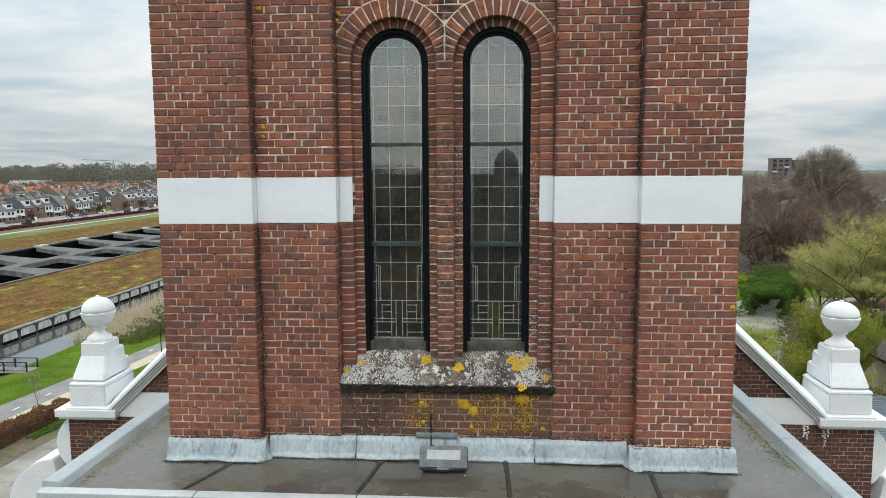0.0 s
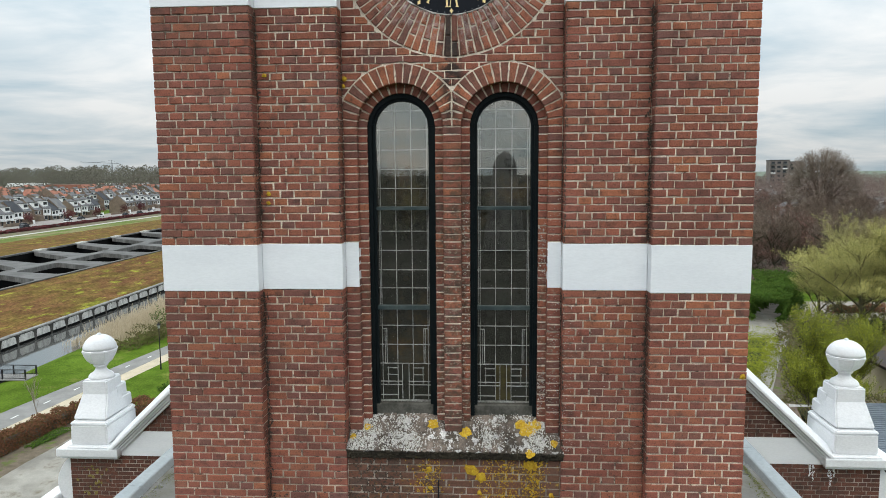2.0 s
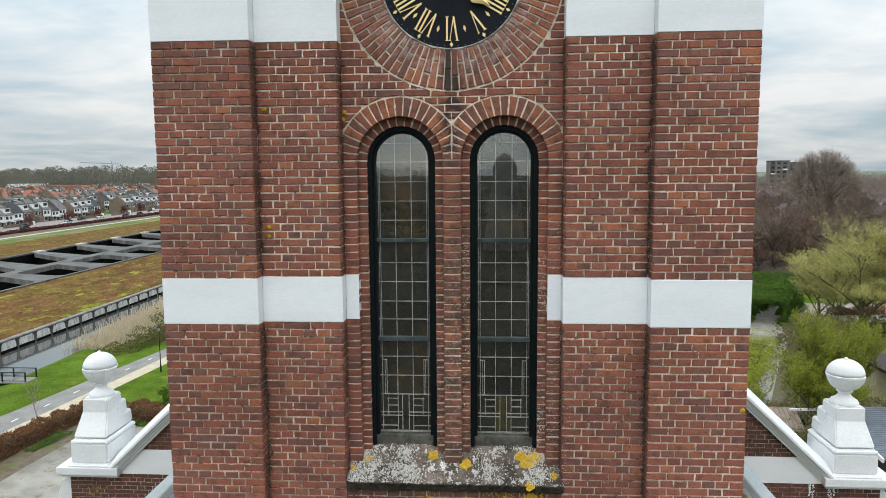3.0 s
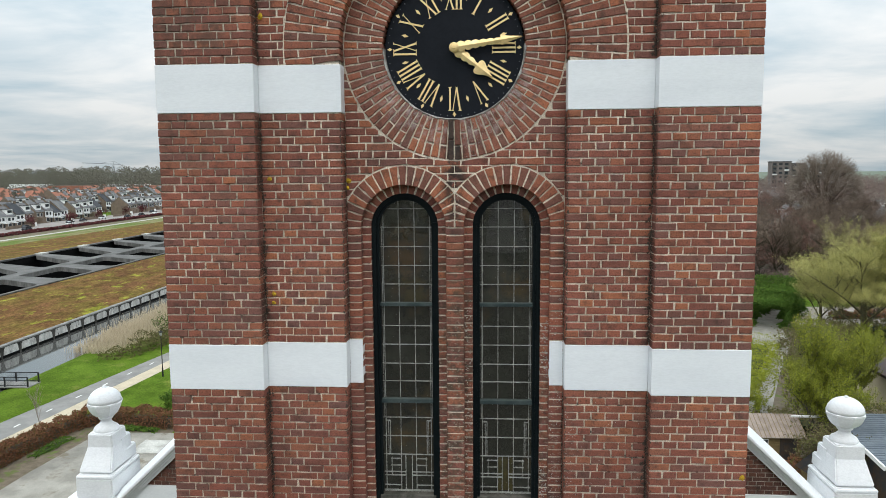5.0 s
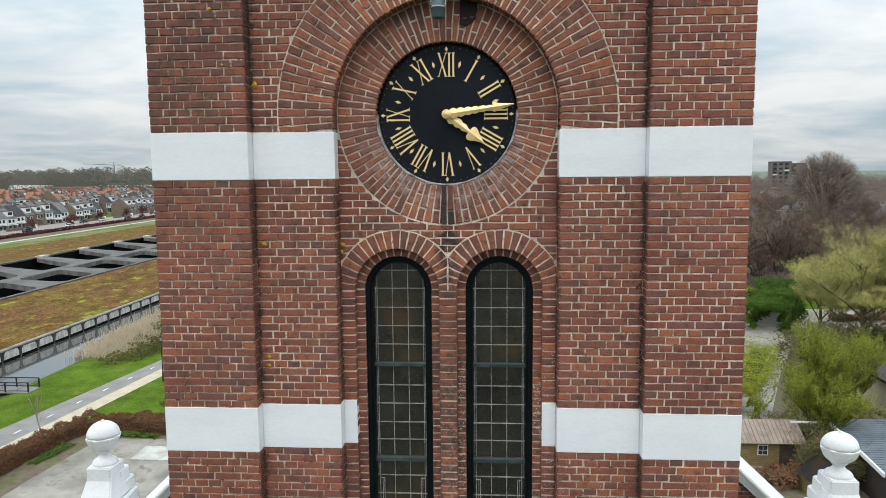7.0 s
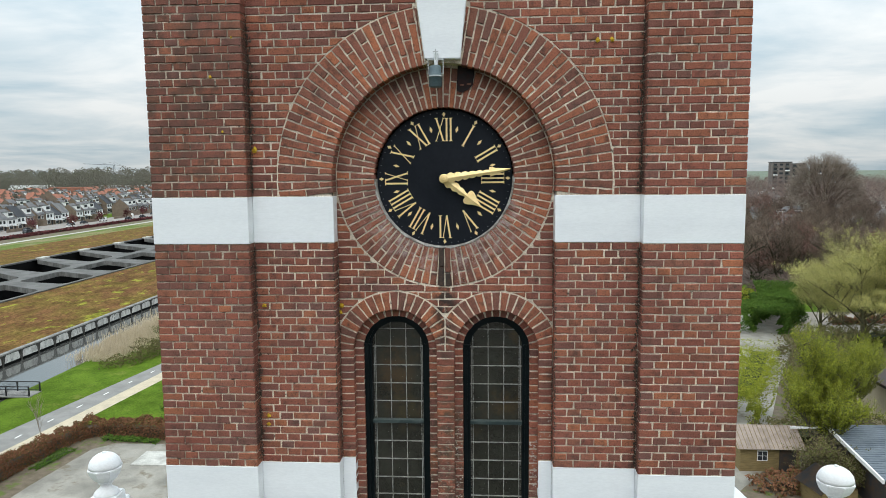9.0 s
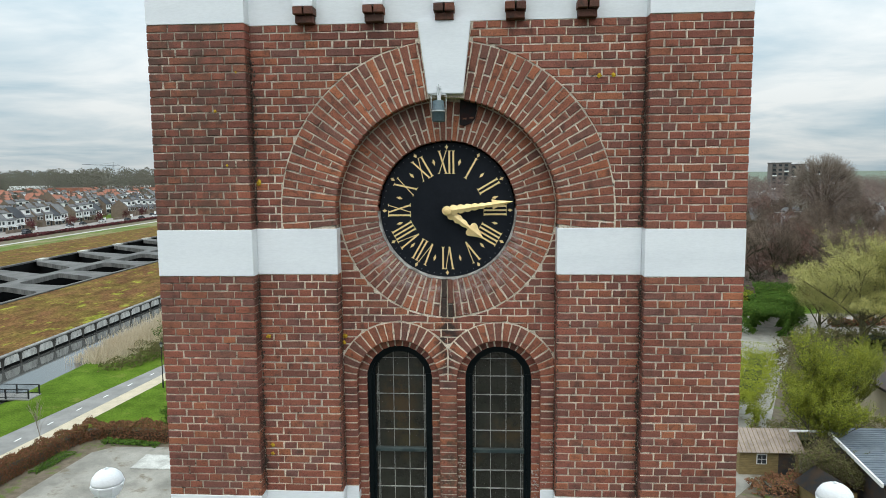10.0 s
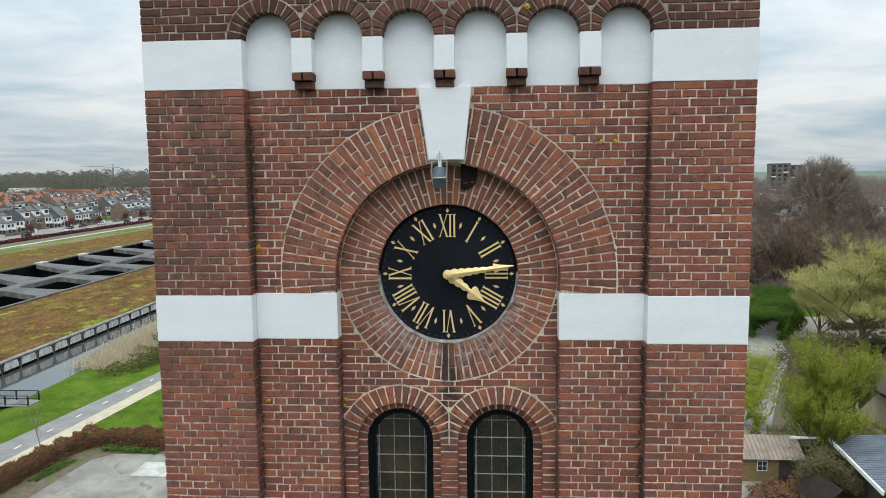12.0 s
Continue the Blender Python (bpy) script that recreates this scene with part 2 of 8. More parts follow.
stain(M["mortar_aged"], (0.16, 0.13, 0.10), (-2.2, 25.2), (0.75, 2.6), 0.55, (0.36, 0.62), 5, 0.35)
for way in ("object", "island"):
    # lime washed out below the dial, and black run-off between the two window arches
    stain(M["warm_" + way], (0.46, 0.38, 0.37), (0, 24.0), (0.86, 0.86), 0.66, (0.44, 0.66), 13, 0.9, (23.6, 23.95))
    # weathered upper part of one corner pier
    stain(M["brick_" + way], (0.085, 0.056, 0.044), (-2.2, 25.2), (0.75, 2.6), 0.55, (0.36, 0.62), 5, 0.75)
    for kind in ("warm_", "brick_"):
        stain(M[kind + way], (0.035, 0.028, 0.024), (0, 23.0), (0.13, 0.60), 0.35, (0.34, 0.52), 11, 0.92)
        stain(M[kind + way], (0.045, 0.036, 0.030), (0, 21.0), (0.16, 1.75), 0.5, (0.46, 0.62), 14, 0.75)
    # crusts of dark and pale growth on the window jambs
    stain(M["brick_" + way], (0.085, 0.060, 0.040), (0, 20.9), (0.90, 1.7), 0.75, (0.44, 0.60), 17, 0.7)
    stain(M["brick_" + way], (0.36, 0.31, 0.24), (0.3, 20.8), (0.68, 1.5), 0.7, (0.55, 0.64), 42, 0.75)


def glass_material(name, tint, rough=0.02):
    m = bpy.data.materials.new(name)
    m.use_nodes = True
    b = m.node_tree.nodes["Principled BSDF"]
    b.inputs["Base Color"].default_value = (*tint, 1)
    b.inputs["Roughness"].default_value, b.inputs["IOR"].default_value = rough, 1.5
    b.inputs["Transmission Weight"].default_value = 1.0
    return m


M["glass"] = glass_material("protective_glass", (0.95, 0.97, 0.96), 0.01)
M["glass"].node_tree.nodes["Principled BSDF"].inputs["IOR"].default_value = 2.35
M["glass"].node_tree.nodes["Principled BSDF"].inputs["Specular Tint"].default_value = (1.0, 0.97, 0.88, 1)


# ---- building helpers ----
def mesh_of(name, verts, faces, mat=None, smooth=False):
    me = bpy.data.meshes.new(name)
    me.from_pydata([tuple(v) for v in verts], [], [tuple(f) for f in faces])
    me.update()
    if mat:
        me.materials.append(mat)
    if smooth:
        me.shade_smooth()
    return me


def bm_mesh(name, bm, mat, smooth=False):
    bmesh.ops.recalc_face_normals(bm, faces=bm.faces)
    me = bpy.data.meshes.new(name)
    bm.to_mesh(me)
    bm.free()
    if mat:
        me.materials.append(mat)
    if smooth:
        me.shade_smooth()
    return me


def part(name, bm, mat, parent, label="", smooth=False):
    ob = new(name, bm_mesh(name, bm, mat, smooth))
    ob.parent = parent
    return tagged(ob, label)


def thing(name, label, category, group="", kind="", at=None):
    ob = new(name)
    ob.empty_display_size = 0.1
    if at is not None:
        ob.matrix_world = at
    return tagged(ob, label, category, group, kind)


def box(bm, x0, x1, y0, y1, z0, z1, bevel=0.0, m=None):
    vs = [bm.verts.new((x, y, z)) for x in (x0, x1) for y in (y0, y1) for z in (z0, z1)]
    fs = [bm.faces.new([vs[i] for i in f]) for f in ((0, 1, 3, 2), (4, 6, 7, 5), (0, 4, 5, 1), (2, 3, 7, 6), (0, 2, 6, 4), (1, 5, 7, 3))]
    if bevel:
        bmesh.ops.bevel(bm, geom=list({e for f in fs for e in f.edges}), offset=bevel, segments=2, affect="EDGES", profile=0.6)
    if m is not None:
        bmesh.ops.transform(bm, matrix=m, verts=[v for v in vs if v.is_valid])
    return vs


def boxed(x0, x1, y0, y1, z0, z1, bevel=0.0):
    bm = bmesh.new()
    box(bm, x0, x1, y0, y1, z0, z1, bevel)
    return bm


def prism(bm, poly, y0, y1):
    """Polygon (x, z) drawn out from y0 to y1."""
    a = [bm.verts.new((x, y0, z)) for x, z in poly]
    b = [bm.verts.new((x, y1, z)) for x, z in poly]
    n = len(poly)
    bm.faces.new(a); bm.faces.new(b[::-1])
    for i in range(n):
        bm.faces.new((a[i], b[i], b[(i + 1) % n], a[(i + 1) % n]))
    return a + b


def lathe(bm, prof, steps=24, cx=0.0, cy=0.0, z0=0.0):
    """Turned form: profile of (radius, z)."""
    rings = []
    for r, z in prof:
        rings.append([bm.verts.new((cx + r * math.cos(2 * math.pi * i / steps), cy + r * math.sin(2 * math.pi * i / steps), z0 + z)) for i in range(steps)])
    for a, b in zip(rings, rings[1:]):
        for i in range(steps):
            j = (i + 1) % steps
            bm.faces.new((a[i], a[j], b[j], b[i]))
    bm.faces.new(rings[0][::-1]); bm.faces.new(rings[-1])


def tube(bm, a, b, r0, r1=None, sides=8):
    a, b = Vector(a), Vector(b)
    r1 = r0 if r1 is None else r1
    q = (b - a).to_track_quat("Z", "Y").to_matrix()
    ra, rb = [], []
    for i in range(sides):
        d = q @ Vector((math.cos(2 * math.pi * i / sides), math.sin(2 * math.pi * i / sides), 0))
        ra.append(bm.verts.new(a + d * r0)); rb.append(bm.verts.new(b + d * r1))
    for i in range(sides):
        j = (i + 1) % sides
        bm.faces.new((ra[i], ra[j], rb[j], rb[i]))
    bm.faces.new(ra[::-1]); bm.faces.new(rb)


def sheet(name, poly, z, mat, label, category, kind="structure"):
    """A flat piece of ground."""
    me = mesh_of(name, [(x, y, z) for x, y in poly], [range(len(poly))], mat)
    if me.polygons[0].normal.z < 0:
        me.flip_normals()
    return tagged(new(name, me), label, category, kind=kind)


M["seam"] = material("tar_seam", (0.035, 0.034, 0.030), (0.06, 0.058, 0.05), 0.6, scale=8, fine=50, bump=0.3, depth=0.003)
M["zinc"] = material("weathered_zinc", (0.36, 0.40, 0.42), (0.44, 0.48, 0.49), 0.5, 0.2, scale=2.5, fine=30, bump=0.15, depth=0.003, amount=0.3, space="World")
M["zinc_white"] = material("pale_zinc", (0.55, 0.57, 0.57), (0.46, 0.48, 0.48), 0.5, 0.1, scale=2.5, fine=30, bump=0.15, depth=0.003, amount=0.3, space="World")
M["slate"] = material("dark_slate", (0.055, 0.055, 0.058), (0.09, 0.088, 0.085), 0.7, scale=1.2, fine=12, bump=0.4, depth=0.02, space="World")


def brick_wall_material(name, a, b, mortar):
    """Coursed brick as a surface, for walls that stay far off or out of sight."""
    m = bpy.data.materials.new(name)
    m.use_nodes = True
    nt = m.node_tree
    N, L = nt.nodes.new, nt.links.new
    geo = N("ShaderNodeNewGeometry")
    sep = N("ShaderNodeSeparateXYZ"); L(geo.outputs["Position"], sep.inputs[0])
    add = N("ShaderNodeMath"); add.operation = "ADD"
    L(sep.outputs["X"], add.inputs[0]); L(sep.outputs["Y"], add.inputs[1])
    comb = N("ShaderNodeCombineXYZ"); L(add.outputs[0], comb.inputs[0]); L(sep.outputs["Z"], comb.inputs[1])
    br = N("ShaderNodeTexBrick")
    br.inputs["Color1"].default_value, br.inputs["Color2"].default_value, br.inputs["Mortar"].default_value = (*a, 1), (*b, 1), (*mortar, 1)
    br.inputs["Scale"].default_value, br.inputs["Mortar Size"].default_value = 1.0, 0.006
    br.inputs["Brick Width"].default_value, br.inputs["Row Height"].default_value = 0.22, 0.0617
    L(comb.outputs[0], br.inputs["Vector"])
    L(br.outputs["Color"], nt.nodes["Principled BSDF"].inputs["Base Color"])
    nt.nodes["Principled BSDF"].inputs["Roughness"].default_value = 0.9
    return m


M["wallbrick"] = brick_wall_material("coursed_brick", (0.16, 0.065, 0.045), (0.11, 0.055, 0.042), (0.35, 0.31, 0.26))


# ---- brickwork ----
C = 0.0617                 # height of a course with its joint
HEAD = 0.11                # a header with its joint
JOINT, BED = 0.0076, 0.0078
rng = random.Random(7)


def clip(poly, nx, nz, d):
    """Keeps the part of a convex polygon where nx * x + nz * z >= d."""
    out = []
    for (x0, z0), (x1, z1) in zip(poly, poly[1:] + poly[:1]):
        a, b = nx * x0 + nz * z0 - d, nx * x1 + nz * z1 - d
        if a >= 0:
            out.append((x0, z0))
        if a * b < 0:
            f = a / (a - b)
            out.append((x0 + f * (x1 - x0), z0 + f * (z1 - z0)))
    return out


def area(poly):
    return 0.5 * sum(a[0] * b[1] - b[0] * a[1] for a, b in zip(poly, poly[1:] + poly[:1]))


def outside(poly, cx, cz, r):
    """The polygon without what lies within r of the centre."""
    mx, mz = sum(p[0] for p in poly) / len(poly) - cx, sum(p[1] for p in poly) / len(poly) - cz
    n = math.hypot(mx, mz) or 1.0
    if n < 0.6 * r:
        return []
    mx, mz = mx / n, mz / n
    return clip(poly, mx, mz, mx * cx + mz * cz + r)


def brick_solid(poly, y, deep, chamfer=0.0040, wear=0.0050, seed=0):
    """Vertices and faces of one brick: a worn front face with a small chamfer, and sides that run back into the wall."""
    r = random.Random(seed)
    mx, mz = sum(p[0] for p in poly) / len(poly), sum(p[1] for p in poly) / len(poly)
    # extra points along the longer arrises, for an uneven outline
    fine = []
    for (x0, z0), (x1, z1) in zip(poly, poly[1:] + poly[:1]):
        ln = math.hypot(x1 - x0, z1 - z0)
        k = 1 if ln < 0.07 else 2 if ln < 0.13 else 4
        fine += [(x0 + (x1 - x0) * i / k, z0 + (z1 - z0) * i / k) for i in range(k)]
    poly, n = fine, len(fine)
    rim, front = [], []
    for x, z in poly:
        d = math.hypot(x - mx, z - mz) or 1.0
        ux, uz = (mx - x) / d, (mz - z) / d
        w = r.uniform(0, wear) * (1.0 if abs(x - mx) > 0 else 0.8)
        rim.append((x + ux * w, z + uz * w))
        k = w + chamfer * r.uniform(0.8, 1.9)
        front.append((x + ux * k, z + uz * k))
    vs = [(x, y + deep, z) for x, z in rim] + [(x, y + 0.0035, z) for x, z in rim] + [(x, y + r.uniform(-0.001, 0.001), z) for x, z in front]
    fs = [tuple(range(2 * n, 3 * n))]
    for i in range(n):
        j = (i + 1) % n
        fs += [(i, j, n + j, n + i), (n + i, n + j, 2 * n + j, 2 * n + i)]
    return vs, fs


shared = {}


def lay(parent, polys, y, deep, singles=300, around=23.3, mats="brick", name="brick", out=0.004):
    """Lays bricks on a wall face at y: those nearest to the height `around` are pieces of their own, the rest one joined part."""
    polys = [p if area(p) > 0 else p[::-1] for p in polys]
    polys = [p for p in polys if len(p) > 2 and area(p) > 0.0006]
    polys.sort(key=lambda p: abs(sum(q[1] for q in p) / len(p) - around))
    for p in polys[:singles]:
        mx, mz = sum(q[0] for q in p) / len(p), sum(q[1] for q in p) / len(p)
        key = (tuple((round(q[0] - mx, 3), round(q[1] - mz, 3)) for q in p), round(deep, 3), mats, rng.randrange(4))
        if key not in shared:
            vs, fs = brick_solid([(q[0] - mx, q[1] - mz) for q in p], 0, deep, seed=len(shared))
            shared[key] = mesh_of("brick", vs, fs, M[mats + "_object"])
        ob = new(name, shared[key])
        ob.matrix_basis = pose(mx + rng.uniform(-0.001, 0.001), y + rng.uniform(-out, out * 0.5), mz + rng.uniform(-0.001, 0.001), rng.uniform(-0.7, 0.7), rng.uniform(-0.5, 0.5), rng.uniform(-0.5, 0.5))
        ob.parent = parent
    rest = polys[singles:]
    if rest:
        V, F = [], []
        for i, p in enumerate(rest):
            vs, fs = brick_solid(p, y + rng.uniform(-out, out * 0.5), deep, seed=i)
            k = len(V)
            V += vs
            F += [tuple(q + k for q in f) for f in fs]
        ob = new("brickwork", mesh_of("brickwork", V, F, M[mats + "_island"]))
        ob.parent = parent
        tagged(ob, kind="stuff")


def courses(x0, x1, z0, z1, first=0):
    """Cross bond between two ends: header courses, and stretcher courses that shift by a header every second time."""
    out, k = [], first
    n = max(1, round((x1 - x0) / HEAD))
    h = (x1 - x0) / n
    rows = round((z1 - z0) / C)
    ch = (z1 - z0) / rows
    for row in range(rows):
        if k % 2:
            cuts = [i * h for i in range(n + 1)]
        else:
            cuts = [0.0, 1.5 * h] if k % 4 == 0 else [0.0, 1.5 * h, 2.5 * h]
            while cuts[-1] + 2 * h < n * h - 1.2 * h:
                cuts.append(cuts[-1] + 2 * h)
            if n * h - cuts[-1] > 2.2 * h:
                cuts.append(n * h - 1.5 * h if n * h - cuts[-1] - 1.5 * h > 0.4 * h else cuts[-1] + 1.5 * h)
            cuts.append(n * h)
        za, zb = z0 + row * ch + BED / 2, z0 + (row + 1) * ch - BED / 2
        for i, (a, b) in enumerate(zip(cuts, cuts[1:])):
            ja = 0 if i == 0 else JOINT / 2 + rng.uniform(-0.002, 0.002)
            jb = 0 if i == len(cuts) - 2 else JOINT / 2 + rng.uniform(-0.002, 0.002)
            dz = rng.uniform(-0.0015, 0.0015)
            # sizes in steps of 2 mm, so that alike bricks can share a mesh
            xa, xb = round((x0 + a + ja) * 500) / 500, round((x0 + b - jb) * 500) / 500
            out.append([(xa, za + dz), (xb, za + dz), (xb, zb + dz), (xa, zb + dz)])
        k += 1
    return out


def ring(cx, cz, r0, r1, a0, a1, n, split):
    """Radial rows of an arch, each cut into pieces; split(i) gives the cuts between 0 and 1."""
    out = []
    for i in range(n):
        t0, t1 = a0 + (a1 - a0) * i / n, a0 + (a1 - a0) * (i + 1) / n
        cuts = [0.0, *split(i), 1.0]
        for u, v in zip(cuts, cuts[1:]):
            ra, rb = r0 + (r1 - r0) * u, r0 + (r1 - r0) * v
            ra += JOINT / 2 if u > 0 else 0
            rb -= JOINT / 2 if v < 1 else 0
            ja, jb = 0.0050 / ra, 0.0050 / rb
            out.append([(cx + ra * math.cos(t0 + ja), cz + ra * math.sin(t0 + ja)), (cx + rb * math.cos(t0 + jb), cz + rb * math.sin(t0 + jb)),
                        (cx + rb * math.cos(t1 - jb), cz + rb * math.sin(t1 - jb)), (cx + ra * math.cos(t1 - ja), cz + ra * math.sin(t1 - ja))])
    return out


# ---- tower: heights and depths ----
SIDE, PIER, NICHE = 2.30, 1.54, 0.88           # half widths: the tower, inside the corner piers, the niche
EDGE = {-1: 2.322, 1: 2.296}                   # the two corners stand unequally far out
Y_PIER, Y_PANEL, Y_NICHE, Y_ORDER = 0.0, 0.11, 0.23, 0.315
Z_ROOF, Z_PLINTH = 19.30, 19.455
Z1, Z1T = 21.275, 21.645                       # lower white band
Z2, Z2T = Z1T + 30 * C, Z1T + 36 * C           # middle white band
Z3, Z3T = Z2T + 26 * C, Z2T + 32 * C           # upper white band
Z_TOP = Z3T + 14 * C
CLOCK = (0.0, 24.0)
R_DIAL, R_RING, R_ARCH = 0.556, 0.88, 1.325
WIN, R_WIN, Z_SPRING = 0.42, 0.28, 22.575
R_OUT, R_IN = 0.50, 0.345
Z_SILL = 20.15
TOWER_DEEP = 4.6


def pier(sign):
    t = thing("corner_pier", "red-brown brick corner pier of the tower with pale mortar joints", "pier", kind="structure")
    a, b = sorted((sign * EDGE[sign], sign * PIER))
    g = 0.007
    for z0, z1 in ((Z_PLINTH - 0.2, Z1), (Z1T, Z2), (Z2T, Z3)):
        part("mortar_core", boxed(a + g, b - g, Y_PIER + g, Y_PIER + 0.45, z0, z1), M["mortar_aged" if sign < 0 else "mortar"], t)
    polys = courses(a, b, Z1T, Z2, 1) + courses(a, b, Z2T, Z3, 3)
    lay(t, polys, Y_PIER, 0.13, 300)
    lay(t, courses(a, b, Z1 - 30 * C, Z1, 2), Y_PIER, 0.13, 115, 20.7)
    return t


def panel(sign):
    t = thing("tower_panel", "red-brown brick wall panel set back between pier and niche", "wall", kind="structure")
    a, b = sorted((sign * PIER, sign * NICHE))
    g = 0.007
    part("mortar_core", boxed(a - 0.05, b + 0.05, Y_PANEL + 0.165, Y_PANEL + 0.35, Z_PLINTH - 0.2, Z3), M["mortar"], t)
    for z0, z1 in ((Z_PLINTH - 0.2, Z1), (Z1T, Z2)):
        part("mortar_core", boxed(a + (g if sign > 0 else -0.05), b - (g if sign < 0 else -0.05), Y_PANEL + g, Y_PANEL + 0.125, z0, z1), M["mortar_aged" if z0 < Z1 else "mortar"], t)
    lay(t, courses(a, b, Z1T, Z2, 0), Y_PANEL, 0.13, 150, 22.6)
    lay(t, courses(a, b, Z1 - 30 * C, Z1, 3), Y_PANEL, 0.13, 95, 20.7)
    return t


for s in (-1, 1):
    pier(s)
    panel(s)


def spandrel():
    """Brick wall between the middle and the upper band, above and beside the great arch."""
    t = thing("arch_spandrel", "red-brown brick spandrel wall round the great arch", "wall", kind="structure")
    n, bm = 48, bmesh.new()
    g = Y_PANEL + 0.006
    # mortar bed: a plate with the arch's opening cut out of it
    pts = [(CLOCK[0] + (R_RING + 0.016) * math.cos(math.pi * i / n), CLOCK[1] + (R_RING + 0.016) * math.sin(math.pi * i / n)) for i in range(n + 1)]
    top = [bm.verts.new((PIER - 2 * PIER * i / n, g, Z3)) for i in range(n + 1)]
    arc = [bm.verts.new((x, g, z)) for x, z in pts]
    back = [bm.verts.new((x, Y_NICHE + 0.02, z)) for x, z in pts]
    for i in range(n):
        bm.faces.new((arc[i], arc[i + 1], top[i + 1], top[i]))
        bm.faces.new((arc[i], back[i], back[i + 1], arc[i + 1]))
    for s, k in ((1, 0), (-1, n)):
        q = [bm.verts.new(v) for v in ((s * PIER, g, Z2T), (s * (NICHE + 0.014), g, Z2T), (s * (NICHE + 0.014), Y_NICHE + 0.02, Z2T))]
        bm.faces.new((q[0], q[1], arc[k], top[k]))
        bm.faces.new((q[1], q[2], back[k], arc[k]))
    part("mortar_core", bm, M["mortar"], t)
    polys = []
    for p in courses(-PIER, PIER, Z2T, Z3, 2):
        mx, mz = sum(q[0] for q in p) / 4, sum(q[1] for q in p) / 4
        if mz < CLOCK[1]:
            lim = R_ARCH + 0.01
            if mx > 0:
                p = clip(p, 1, 0, lim)
            else:
                p = clip(p, -1, 0, lim)
        else:
            p = outside(p, *CLOCK, R_ARCH + 0.008)
        # the keystone takes its wedge
        if p:
            mx, mz = sum(q[0] for q in p) / len(p), sum(q[1] for q in p) / len(p)
            s = 1 if mx > 0 else -1
            p = clip(p, s, -0.13, 0.142 - 0.13 * 24.92)
        if len(p) > 2:
            polys.append(p)
    lay(t, polys, Y_PANEL, 0.13, 300, 24.4)
    return t


def great_arch():
    t = thing("great_arch", "semicircular arch of radial red-brown bricks over the clock", "arch", kind="structure")
    lo = math.asin((CLOCK[1] - Z2T) / 1.1)
    polys = []
    for p in ring(*CLOCK, R_RING + 0.002, R_ARCH, -lo, math.pi + lo, 62, lambda i: (0.5,) if i % 2 else (0.25, 0.75)):
        mx = sum(q[0] for q in p) / 4
        s = 1 if mx > 0 else -1
        p = clip(p, s, -0.13, 0.142 - 0.13 * 24.92)
        if p:
            p = clip(p, 0, 1, Z2T + 0.004)
        if len(p) > 2:
            polys.append(p)
    lay(t, polys, Y_PANEL - 0.002, 0.13, 300, mats="warm")
    return t


spandrel()
great_arch()

keystone = thing("keystone", "white painted wedge-shaped keystone above the clock", "keystone", kind="structure")
bm = bmesh.new()
prism(bm, [(-0.128, 24.915), (0.145, 24.915), (0.205, Z3 - 0.002), (-0.202, Z3 - 0.002)], 0.045, 0.26)
bmesh.ops.bevel(bm, geom=bm.edges[:], offset=0.006, segments=2, affect="EDGES")
part("wedge", bm, M["white"], keystone)


